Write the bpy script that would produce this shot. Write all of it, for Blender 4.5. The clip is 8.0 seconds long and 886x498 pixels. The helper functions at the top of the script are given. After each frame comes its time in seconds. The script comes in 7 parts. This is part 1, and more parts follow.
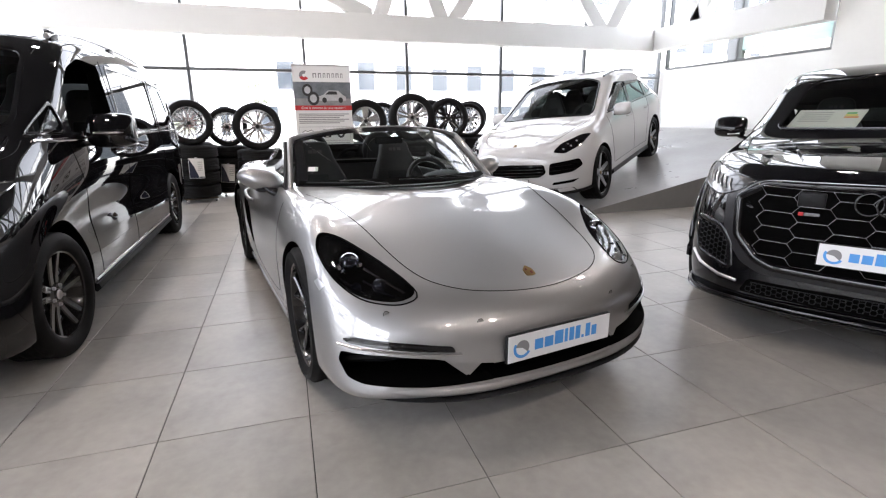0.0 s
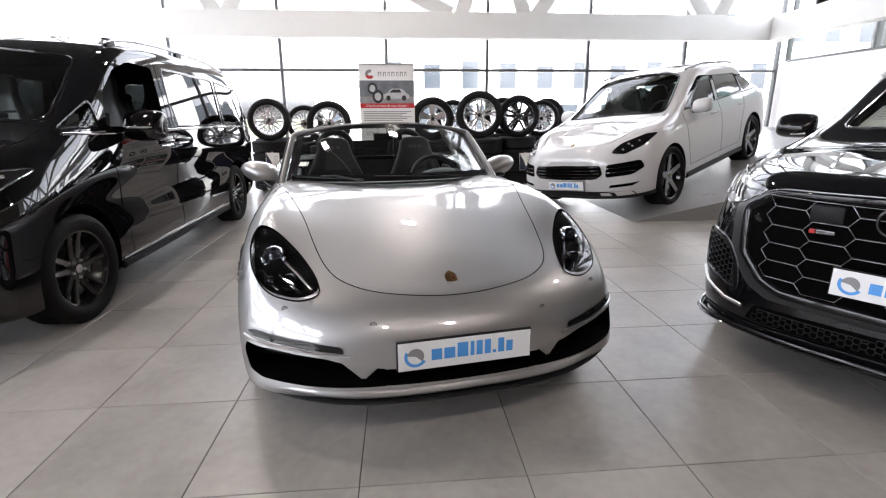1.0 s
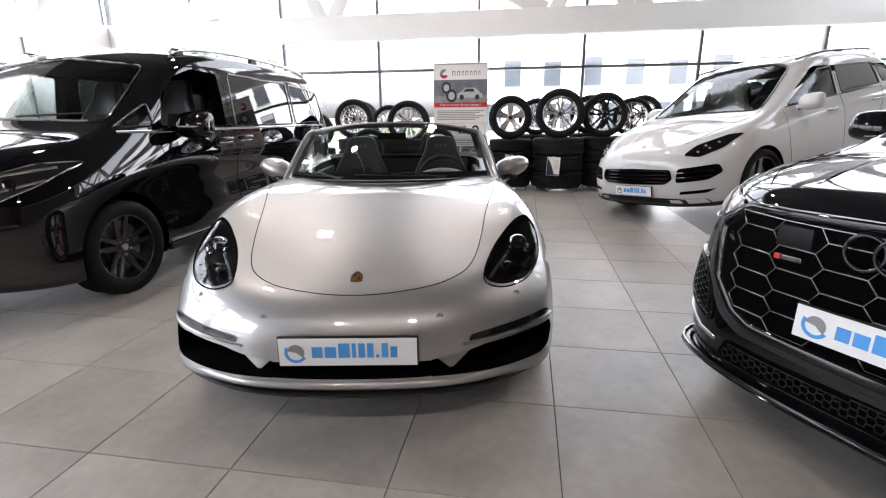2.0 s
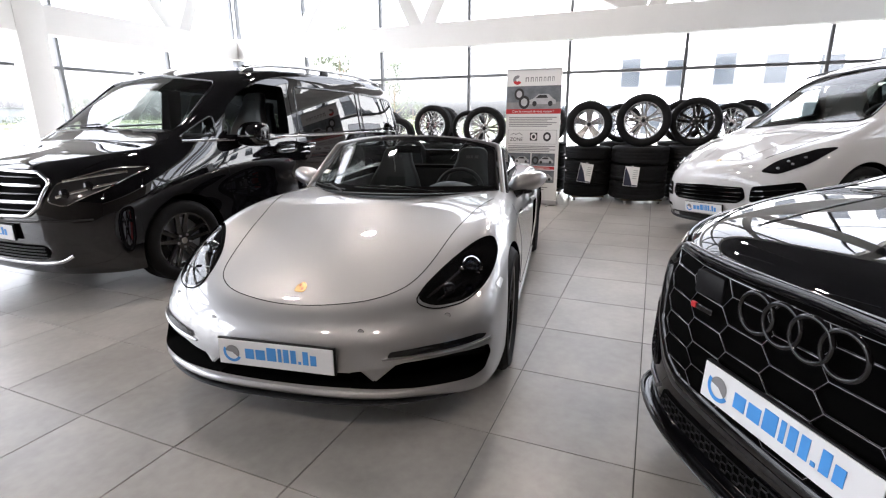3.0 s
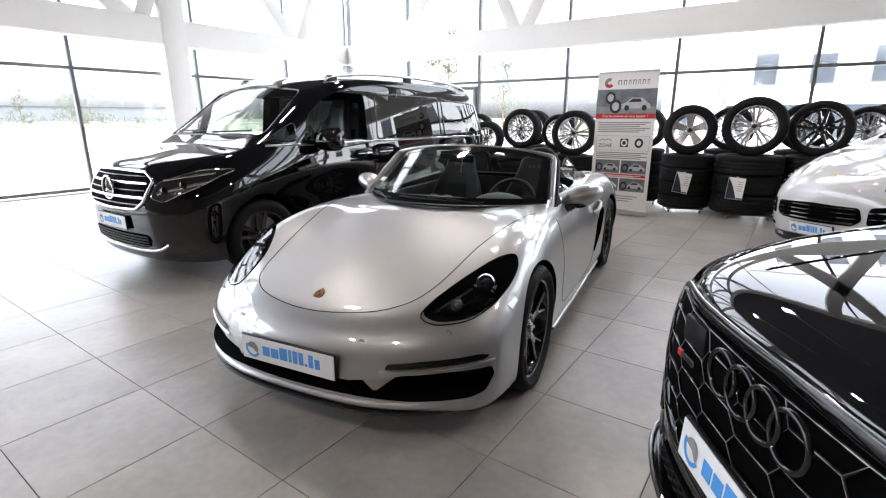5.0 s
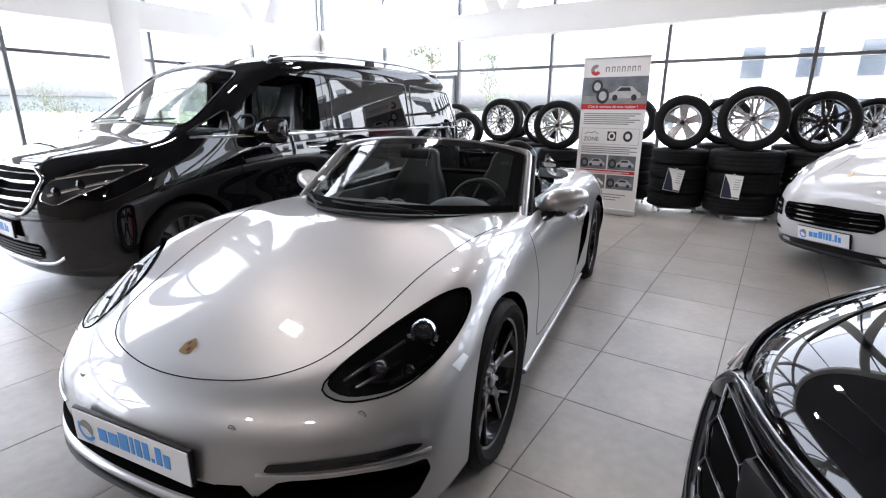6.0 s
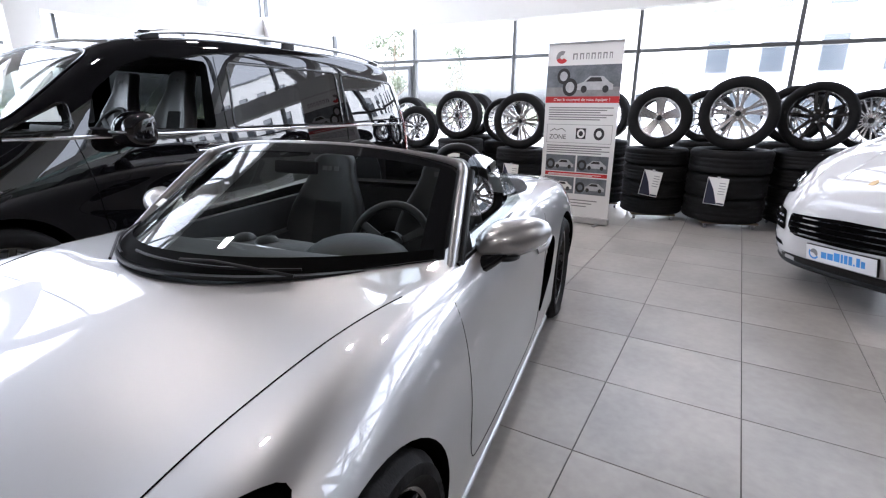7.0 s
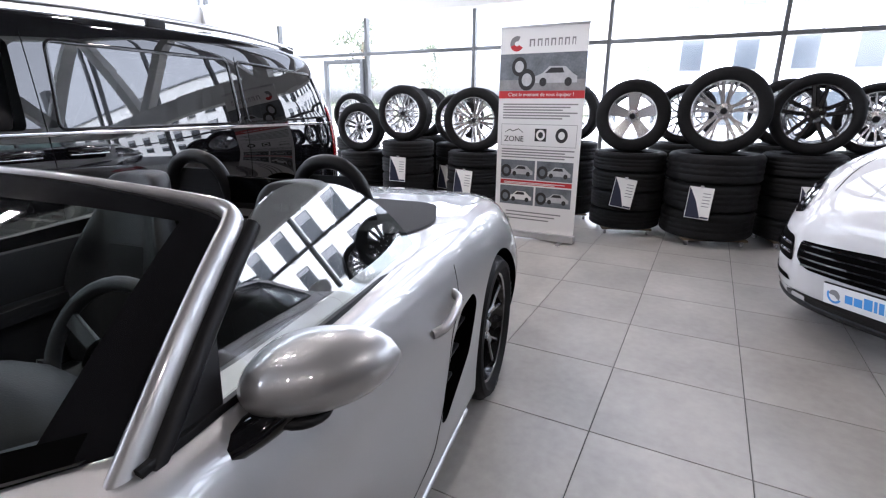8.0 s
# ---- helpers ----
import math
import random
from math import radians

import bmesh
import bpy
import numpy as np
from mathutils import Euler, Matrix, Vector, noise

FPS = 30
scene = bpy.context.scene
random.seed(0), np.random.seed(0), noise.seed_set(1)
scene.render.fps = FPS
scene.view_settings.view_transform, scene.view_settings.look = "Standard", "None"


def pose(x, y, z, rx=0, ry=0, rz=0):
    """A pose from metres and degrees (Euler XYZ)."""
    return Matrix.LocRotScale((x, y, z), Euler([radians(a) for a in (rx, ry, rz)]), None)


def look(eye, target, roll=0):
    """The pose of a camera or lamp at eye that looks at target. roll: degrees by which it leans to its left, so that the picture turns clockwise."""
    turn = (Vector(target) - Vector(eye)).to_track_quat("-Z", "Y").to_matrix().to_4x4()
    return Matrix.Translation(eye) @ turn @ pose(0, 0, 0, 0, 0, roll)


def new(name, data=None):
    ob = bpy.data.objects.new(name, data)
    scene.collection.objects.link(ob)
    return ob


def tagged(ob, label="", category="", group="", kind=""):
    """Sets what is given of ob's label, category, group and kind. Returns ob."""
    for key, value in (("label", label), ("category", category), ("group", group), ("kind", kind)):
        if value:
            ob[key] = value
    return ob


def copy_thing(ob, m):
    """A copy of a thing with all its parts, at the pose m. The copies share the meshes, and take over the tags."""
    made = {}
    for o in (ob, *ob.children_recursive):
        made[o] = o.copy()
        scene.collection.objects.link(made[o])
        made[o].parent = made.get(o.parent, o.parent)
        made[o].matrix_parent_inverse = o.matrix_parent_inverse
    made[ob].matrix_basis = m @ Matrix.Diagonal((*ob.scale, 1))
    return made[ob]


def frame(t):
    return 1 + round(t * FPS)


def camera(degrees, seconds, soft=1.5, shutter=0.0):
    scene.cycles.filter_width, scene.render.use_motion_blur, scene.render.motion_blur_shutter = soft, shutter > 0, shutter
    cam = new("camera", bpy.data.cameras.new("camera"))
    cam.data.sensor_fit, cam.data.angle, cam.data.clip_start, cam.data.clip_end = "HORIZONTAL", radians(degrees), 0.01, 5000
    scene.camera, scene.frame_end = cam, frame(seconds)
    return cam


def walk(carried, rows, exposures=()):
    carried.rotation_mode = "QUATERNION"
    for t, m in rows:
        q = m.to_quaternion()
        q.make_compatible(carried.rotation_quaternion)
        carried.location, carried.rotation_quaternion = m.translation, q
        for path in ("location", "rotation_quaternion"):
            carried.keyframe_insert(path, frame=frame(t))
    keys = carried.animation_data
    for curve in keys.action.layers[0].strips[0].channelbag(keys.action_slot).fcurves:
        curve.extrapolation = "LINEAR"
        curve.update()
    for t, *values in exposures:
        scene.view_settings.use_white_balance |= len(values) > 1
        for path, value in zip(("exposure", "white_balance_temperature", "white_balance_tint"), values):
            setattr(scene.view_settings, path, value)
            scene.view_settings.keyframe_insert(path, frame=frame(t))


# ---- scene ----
cam = camera(84.4, 8.0, soft=1.2)
PATH = [
    (0, (-0.005, -0.189, 1.266), (0.577, 1.653, 0.748), -0.4),
    (0.5, (0.37, -0.23, 1.26), (0.774, 1.657, 0.735), -0.3),
    (1, (0.773, -0.257, 1.249), (0.939, 1.667, 0.728), -0.3),
    (1.5, (1.18, -0.217, 1.241), (1.119, 1.715, 0.726), -0.5),
    (1.7, (1.368, -0.204, 1.232), (1.2, 1.721, 0.714), -0.6),
    (2.8, (2.223, -0.039, 1.336), (1.551, 1.771, 0.814), -0.1),
    (3, (2.345, 0.006, 1.339), (1.593, 1.785, 0.82), -0.3),
    (3.5, (2.635, 0.07, 1.435), (1.66, 1.735, 0.909), -0.1),
    (4, (2.74, 0.109, 1.49), (1.583, 1.658, 0.978), -0.3),
    (4.5, (2.775, 0.148, 1.477), (1.587, 1.675, 0.971), -0.1),
    (4.7, (2.747, 0.162, 1.448), (1.59, 1.714, 0.943), -0.2),
    (5.8, (2.535, 0.703, 1.375), (1.451, 2.295, 0.83), 0.1),
    (6, (2.48, 0.897, 1.372), (1.41, 2.495, 0.825), 0.3),
    (6.5, (2.317, 1.363, 1.36), (1.295, 2.989, 0.803), 0.5),
    (7, (2.195, 1.867, 1.358), (1.225, 3.522, 0.793), 0.3),
    (7.5, (2.121, 2.39, 1.353), (1.203, 4.071, 0.783), 0.3),
    (8, (2.081, 2.936, 1.335), (1.182, 4.629, 0.766), 0.3),
]
walk(cam, [(t, look(eye, target, roll)) for t, eye, target, roll in PATH], [(0.0, 3.80, 6150, 16), (1.7, 3.80, 6150, 16), (4.5, 3.68, 6100, 15), (6.5, 3.80, 5800, 16), (8.0, 3.92, 5700, 17)])

# ---- world, sun, exposure ----
world = bpy.data.worlds.new("overcast_sky")
scene.world = world
world.use_nodes = True
wn = world.node_tree
sky = wn.nodes.new("ShaderNodeTexSky")
sky.sky_type = "NISHITA"
sky.sun_disc = False
sky.sun_elevation, sky.sun_rotation = radians(60), radians(-164)
sky.air_density, sky.dust_density, sky.ozone_density = 1.0, 6.0, 1.0
hue = wn.nodes.new("ShaderNodeHueSaturation")
hue.inputs["Saturation"].default_value = 0.12
wn.links.new(sky.outputs[0], hue.inputs["Color"])
wn.links.new(hue.outputs[0], wn.nodes["Background"].inputs[0])
wn.nodes["Background"].inputs[1].default_value = 0.15

sun = new("sun", bpy.data.lights.new("sun", "SUN"))
sun.data.energy, sun.data.angle, sun.data.color = 0.5, radians(40), (1.0, 0.97, 0.93)
sun.matrix_basis = look((-4, -14, 26), (0, 0, 0))

# ---- materials ----


def mat(name, color, rough=0.5, metal=0.0, coat=0.0, coat_rough=0.03, var=0.0, var_scale=6.0, bump=0.0, bump_scale=200.0, trans=0.0, ior=1.5, emit=0.0, spec=0.5, rvar=0.0, coat_ior=1.55):
    """A surface with a base colour that varies at two scales, and a fine relief."""
    m = bpy.data.materials.new(name)
    m.use_nodes = True
    nt = m.node_tree
    b = nt.nodes["Principled BSDF"]
    b.inputs["Base Color"].default_value = (*color, 1)
    b.inputs["Roughness"].default_value = rough
    b.inputs["Metallic"].default_value = metal
    b.inputs["Coat Weight"].default_value = coat
    b.inputs["Coat Roughness"].default_value = coat_rough
    b.inputs["Coat IOR"].default_value = coat_ior
    b.inputs["Transmission Weight"].default_value = trans
    b.inputs["IOR"].default_value = ior
    b.inputs["Specular IOR Level"].default_value = spec
    if emit:
        b.inputs["Emission Color"].default_value = (*color, 1)
        b.inputs["Emission Strength"].default_value = emit
    co = nt.nodes.new("ShaderNodeTexCoord")
    if var or rvar:
        n1, n2 = nt.nodes.new("ShaderNodeTexNoise"), nt.nodes.new("ShaderNodeTexNoise")
        n1.inputs["Scale"].default_value, n2.inputs["Scale"].default_value = var_scale, var_scale * 9
        n1.inputs["Detail"].default_value = 5
        add = nt.nodes.new("ShaderNodeMath")
        add.operation = "MULTIPLY_ADD"
        add.inputs[1].default_value = 0.4
        for n in (n1, n2):
            nt.links.new(co.outputs["Object"], n.inputs["Vector"])
        nt.links.new(n2.outputs[0], add.inputs[0])
        nt.links.new(n1.outputs[0], add.inputs[2])
        if var:
            mr = nt.nodes.new("ShaderNodeMapRange")
            mr.inputs[1].default_value, mr.inputs[2].default_value = 0.42, 0.98
            mr.inputs[3].default_value, mr.inputs[4].default_value = 1 - var, 1 + var
            mix = nt.nodes.new("ShaderNodeVectorMath")
            mix.operation = "SCALE"
            mix.inputs[0].default_value = color
            nt.links.new(add.outputs[0], mr.inputs[0])
            nt.links.new(mr.outputs[0], mix.inputs["Scale"])
            nt.links.new(mix.outputs[0], b.inputs["Base Color"])
        if rvar:
            mr2 = nt.nodes.new("ShaderNodeMapRange")
            mr2.inputs[1].default_value, mr2.inputs[2].default_value = 0.42, 0.98
            mr2.inputs[3].default_value, mr2.inputs[4].default_value = max(rough - rvar, 0.02), rough + rvar
            nt.links.new(add.outputs[0], mr2.inputs[0])
            nt.links.new(mr2.outputs[0], b.inputs["Roughness"])
    if bump:
        n3, bp = nt.nodes.new("ShaderNodeTexNoise"), nt.nodes.new("ShaderNodeBump")
        n3.inputs["Scale"].default_value, n3.inputs["Detail"].default_value = bump_scale, 4
        bp.inputs["Strength"].default_value, bp.inputs["Distance"].default_value = bump, 0.004
        nt.links.new(co.outputs["Object"], n3.inputs["Vector"])
        nt.links.new(n3.outputs[0], bp.inputs["Height"])
        nt.links.new(bp.outputs[0], b.inputs["Normal"])
    return m


def glass(name, color=(0.9, 0.95, 0.93), gloss=0.02, dim=0.0):
    """Thin pane: clear or tinted see-through with a Fresnel gloss."""
    m = bpy.data.materials.new(name)
    m.use_nodes = True
    nt = m.node_tree
    nt.nodes.clear()
    out, mix = nt.nodes.new("ShaderNodeOutputMaterial"), nt.nodes.new("ShaderNodeMixShader")
    tr, gl, lw = nt.nodes.new("ShaderNodeBsdfTransparent"), nt.nodes.new("ShaderNodeBsdfGlossy"), nt.nodes.new("ShaderNodeLayerWeight")
    tr.inputs[0].default_value = (*color, 1)
    gl.inputs[1].default_value = gloss
    lw.inputs[0].default_value = 0.5
    pw, ma = nt.nodes.new("ShaderNodeMath"), nt.nodes.new("ShaderNodeMath")
    pw.operation, ma.operation = "POWER", "MULTIPLY_ADD"
    pw.inputs[1].default_value = 4.5
    ma.inputs[1].default_value, ma.inputs[2].default_value = 0.88, 0.05 + dim
    nt.links.new(lw.outputs["Facing"], pw.inputs[0])
    nt.links.new(pw.outputs[0], ma.inputs[0])
    nt.links.new(ma.outputs[0], mix.inputs[0])
    nt.links.new(tr.outputs[0], mix.inputs[1])
    nt.links.new(gl.outputs[0], mix.inputs[2])
    nt.links.new(mix.outputs[0], out.inputs[0])
    return m


def glare_veil(m, amount):
    """Mixes a little white translucency into a pane, painting the glare haze over the outside."""
    nt = m.node_tree
    out = next(n for n in nt.nodes if n.bl_idname == "ShaderNodeOutputMaterial")
    src = out.inputs[0].links[0].from_socket
    di, mix = nt.nodes.new("ShaderNodeBsdfTranslucent"), nt.nodes.new("ShaderNodeMixShader")
    di.inputs[0].default_value = (0.9, 0.9, 0.9, 1)
    mix.inputs[0].default_value = amount
    nt.links.new(src, mix.inputs[1])
    nt.links.new(di.outputs[0], mix.inputs[2])
    nt.links.new(mix.outputs[0], out.inputs[0])
    return m


def tile_material():
    """Grey-beige porcelain stoneware, a little different from tile to tile."""
    m = mat("porcelain_tile", (0.325, 0.31, 0.29), 0.31, spec=0.38, var=0.20, var_scale=2.4, bump=0.02, bump_scale=40, rvar=0.03)
    nt = m.node_tree
    b = nt.nodes["Principled BSDF"]
    src = b.inputs["Base Color"].links[0].from_socket
    info, mr, sc = nt.nodes.new("ShaderNodeObjectInfo"), nt.nodes.new("ShaderNodeMapRange"), nt.nodes.new("ShaderNodeVectorMath")
    mr.inputs[3].default_value, mr.inputs[4].default_value = 0.93, 1.07
    sc.operation = "SCALE"
    nt.links.new(info.outputs["Random"], mr.inputs[0])
    nt.links.new(src, sc.inputs[0])
    nt.links.new(mr.outputs[0], sc.inputs["Scale"])
    nt.links.new(sc.outputs[0], b.inputs["Base Color"])
    # each tile has its own cloud pattern
    co = next(n for n in nt.nodes if n.bl_idname == "ShaderNodeTexCoord")
    off = nt.nodes.new("ShaderNodeVectorMath")
    off.operation = "MULTIPLY_ADD"
    off.inputs[1].default_value = (1, 1, 1)
    rnd = nt.nodes.new("ShaderNodeVectorMath")
    rnd.operation = "SCALE"
    rnd.inputs[0].default_value = (37, 91, 13)
    nt.links.new(info.outputs["Random"], rnd.inputs["Scale"])
    nt.links.new(co.outputs["Object"], off.inputs[0])
    nt.links.new(rnd.outputs[0], off.inputs[2])
    for n in [n for n in nt.nodes if n.bl_idname == "ShaderNodeTexNoise"]:
        nt.links.new(off.outputs[0], n.inputs["Vector"])
    return m


M = dict(
    silver=mat("silver_metallic_paint", (0.355, 0.353, 0.358), 0.43, 0.76, 1.0, 0.008, bump=0.03, bump_scale=1800, coat_ior=1.8),
    black_paint=mat("black_car_paint", (0.004, 0.004, 0.005), 0.3, 0.0, 1.0, 0.012, spec=0.0, coat_ior=1.62),
    grey_black=mat("anthracite_gloss", (0.016, 0.016, 0.018), 0.3, 0.6, 1.0, 0.03),
    white_paint=mat("white_car_paint", (0.54, 0.54, 0.548), 0.4, 0.0, 1.0, 0.015, spec=0.0),
    bezel=mat("dark_satin_bezel", (0.022, 0.022, 0.024), 0.32, spec=0.4),
    gloss_black=mat("gloss_black_trim", (0.006, 0.006, 0.007), 0.06),
    satin_black=mat("satin_black_plastic", (0.008, 0.008, 0.009), 0.45, bump=0.1, bump_scale=500, spec=0.18),
    # almost no colour or gloss: paints the dark of openings, also plain black trim
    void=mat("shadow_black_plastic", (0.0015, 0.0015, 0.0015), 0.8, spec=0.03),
    chrome=mat("chrome", (0.8, 0.8, 0.81), 0.08, 1.0),
    satin_metal=mat("satin_aluminium", (0.62, 0.62, 0.63), 0.28, 1.0),
    rim_silver=mat("silver_wheel_lacquer", (0.66, 0.66, 0.67), 0.25, 0.9, 0.6),
    rim_grey=mat("grey_wheel_lacquer", (0.26, 0.26, 0.265), 0.3, 0.8, 0.6),
    rim_dark=mat("dark_machined_wheel_face", (0.06, 0.06, 0.063), 0.25, 0.8, 0.8),
    rim_black=mat("black_wheel_lacquer", (0.012, 0.012, 0.013), 0.22, 0.3, 0.8),
    rubber=mat("tyre_rubber", (0.007, 0.007, 0.0075), 0.7, var=0.25, var_scale=14, bump=0.25, bump_scale=120, spec=0.18),
    leather=mat("black_leather", (0.012, 0.0125, 0.0145), 0.5, bump=0.25, bump_scale=350, spec=0.3),
    seat_grey=mat("dark_grey_seat_leather", (0.05, 0.05, 0.054), 0.36, bump=0.15, bump_scale=350, spec=0.5),
    seat_mark=mat("grey_seat_stitching", (0.035, 0.035, 0.038), 0.6),
    fabric=mat("black_seat_cloth", (0.018, 0.019, 0.021), 0.85, bump=0.4, bump_scale=600, spec=0.15),
    canvas=mat("black_roof_canvas", (0.012, 0.012, 0.013), 0.9, bump=0.3, bump_scale=500),
    red=mat("red_caliper_paint", (0.5, 0.02, 0.015), 0.3, 0, 0.5),
    lamp_red=mat("red_tail_lamp", (0.35, 0.01, 0.012), 0.1, 0, 0.8),
    gold=mat("gold_crest_enamel", (0.28, 0.19, 0.085), 0.3, 1.0),
    disc=mat("brake_disc_steel", (0.35, 0.35, 0.36), 0.35, 1.0),
    # pane carries a faint white veil for the washed-out look outside
    pane=glare_veil(glass("clear_pane", (0.94, 0.96, 0.95)), 0.018),
    car_glass=glass("car_window_glass", (0.78, 0.81, 0.80), 0.01, -0.015),
    wind_glass=glass("windscreen_glass", (0.66, 0.71, 0.69)),
    door_glass=glass("frameless_door_glass", (0.66, 0.71, 0.69), 0.01, 0.10),
    dark_screen=glass("tinted_windscreen", (0.55, 0.60, 0.58)),
    privacy=glass("privacy_glass", (0.02, 0.022, 0.022), 0.01, 0.05),
    projector=mat("projector_lens", (0.01, 0.012, 0.02), 0.03, 0.0, 1.0, 0.01, coat_ior=1.8),
    lamp_cover=glass("smoked_lamp_cover", (0.72, 0.73, 0.76), 0.01),
    paper=mat("white_paper", (0.78, 0.78, 0.76), 0.6),
    plate=mat("white_plate_plastic", (0.75, 0.76, 0.78), 0.35),
    blue=mat("blue_print", (0.07, 0.30, 0.72), 0.4),
    dark_blue=mat("navy_print", (0.012, 0.016, 0.04), 0.4),
    ink=mat("grey_print", (0.22, 0.22, 0.23), 0.5),
    black_ink=mat("black_print", (0.02, 0.02, 0.022), 0.5),
    banner_red=mat("red_print", (0.5, 0.025, 0.03), 0.45),
    white=mat("white_wall_paint", (0.80, 0.80, 0.78), 0.6, var=0.03, var_scale=1.2, bump=0.08, bump_scale=90),
    warm_wall=mat("warm_brown_wall_panel", (0.15, 0.125, 0.105), 0.6, var=0.12, var_scale=0.8, bump=0.08, bump_scale=60),
    crest_red=mat("dark_red_enamel", (0.16, 0.02, 0.015), 0.3),
    beam=mat("white_steel_coating", (0.77, 0.77, 0.76), 0.5, var=0.02, var_scale=2.0, bump=0.05, bump_scale=60),
    frame=mat("grey_aluminium_frame", (0.12, 0.125, 0.13), 0.4, 0.5),
    ceiling=mat("dark_ceiling_deck", (0.03, 0.03, 0.032), 0.8, var=0.2, var_scale=1.0),
    lamp_on=mat("led_panel", (1.0, 0.88, 0.74), 0.5, emit=34.0),
    joint=mat("tile_joint_mortar", (0.055, 0.052, 0.05), 0.9, var=0.2, var_scale=8),
    tile=tile_material(),
    ramp=mat("polished_screed", (0.205, 0.20, 0.195), 0.35, var=0.10, var_scale=1.5, bump=0.05, bump_scale=40, rvar=0.1),
    facade=mat("white_render", (0.80, 0.80, 0.79), 0.8, var=0.03, var_scale=0.4),
    dark_facade=mat("grey_cladding", (0.20, 0.21, 0.23), 0.6, var=0.1, var_scale=0.5),
    blind=mat("grey_roller_blind", (0.30, 0.31, 0.33), 0.7),
    win_far=mat("far_window_glass", (0.03, 0.036, 0.043), 0.08, spec=0.9),
    green_glass=mat("green_tinted_panel", (0.25, 0.36, 0.34), 0.25),
    asphalt=mat("asphalt", (0.11, 0.11, 0.11), 0.9, var=0.2, var_scale=0.6, bump=0.3, bump_scale=30),
    gravel=mat("pale_gravel", (0.30, 0.285, 0.255), 0.95, var=0.25, var_scale=2, bump=0.5, bump_scale=20),
    grass=mat("meadow", (0.062, 0.075, 0.028), 0.95, var=0.45, var_scale=0.12, bump=0.5, bump_scale=8),
    leaf=mat("green_foliage", (0.055, 0.07, 0.034), 0.6, var=0.3, var_scale=2),
    bark=mat("brown_bark", (0.12, 0.09, 0.06), 0.9, var=0.3, var_scale=8),
)

# ---- mesh helpers ----


def mesh_object(name, bm, material, smooth=None):
    me = bpy.data.meshes.new(name)
    bmesh.ops.recalc_face_normals(bm, faces=bm.faces)
    bm.to_mesh(me)
    bm.free()
    for m in (material if isinstance(material, (list, tuple)) else [material]):
        me.materials.append(m)
    if smooth:
        me.shade_smooth()
        me.set_sharp_from_angle(angle=radians(smooth))
    return new(name, me)


def part(name, bm, material, parent, label="", smooth=None, at=None):
    """One mesh object under a thing or under a part."""
    ob = mesh_object(name, bm, material, smooth)
    ob.parent = parent
    if at is not None:
        ob.matrix_basis = at
    return tagged(ob, label) if label else ob


def share(ob, parent, at):
    """Another object on the same mesh."""
    o = new(ob.name.split(".")[0], ob.data)
    o.parent = parent
    o.matrix_basis = at
    if "label" in ob:
        o["label"] = ob["label"]
    return o


def box(bm, lo, hi, bevel=0.0, at=None, mi=0):
    """Adds a bevelled box between two corners."""
    lo, hi = Vector(lo), Vector(hi)
    m = Matrix.Translation((lo + hi) / 2) @ Matrix.Diagonal((*(hi - lo), 1))
    if at is not None:
        m = at @ m
    r = bmesh.ops.create_cube(bm, size=1, matrix=m)
    fs = {f for v in r["verts"] for f in v.link_faces}
    for f in fs:
        f.material_index = mi
    if bevel:
        es = list({e for v in r["verts"] for e in v.link_edges})
        r2 = bmesh.ops.bevel(bm, geom=es, offset=bevel, segments=2, affect="EDGES", profile=0.6)
        for f in r2["faces"]:
            f.material_index = mi
    return bm


def boxes(*rows, bevel=0.0):
    bm = bmesh.new()
    for lo, hi in rows:
        box(bm, lo, hi, bevel)
    return bm


def sweep(bm, pts, r, sides=6, closed=False, flat=1.0, up=Vector((0, 0, 1))):
    """A tube along points; flat squeezes it along up."""
    pts = [Vector(p) for p in pts]
    n = len(pts)
    rings = []
    for i, p in enumerate(pts):
        a = pts[(i - 1) % n] if closed or i else p
        b = pts[(i + 1) % n] if closed or i < n - 1 else p
        d = (b - a).normalized()
        s = d.cross(up)
        s = s.normalized() if s.length > 1e-4 else d.orthogonal().normalized()
        t = s.cross(d)
        rr = r[i] if isinstance(r, (list, tuple)) else r
        rings.append([bm.verts.new(p + s * (rr * math.cos(2 * math.pi * k / sides)) + t * (rr * flat * math.sin(2 * math.pi * k / sides))) for k in range(sides)])
    for i in range(n if closed else n - 1):
        a, b = rings[i], rings[(i + 1) % n]
        for k in range(sides):
            bm.faces.new((a[k], a[(k + 1) % sides], b[(k + 1) % sides], b[k]))
    if not closed:
        bm.faces.new(rings[0][::-1])
        bm.faces.new(rings[-1])
    return bm


def tube(pts, r, **kw):
    return sweep(bmesh.new(), pts, r, **kw)


def smooth_path(pts, n=8, closed=False):
    """Catmull-Rom through points of any dimension."""
    p = [Vector(q) for q in pts]
    out = []
    m = len(p)
    for i in range(m if closed else m - 1):
        a, b, c, d = [p[j % m] if closed else p[min(max(j, 0), m - 1)] for j in (i - 1, i, i + 1, i + 2)]
        for k in range(n):
            t = k / n
            out.append(0.5 * (2 * b + (c - a) * t + (2 * a - 5 * b + 4 * c - d) * t * t + (3 * b - a - 3 * c + d) * t ** 3))
    if not closed:
        out.append(p[-1])
    return out


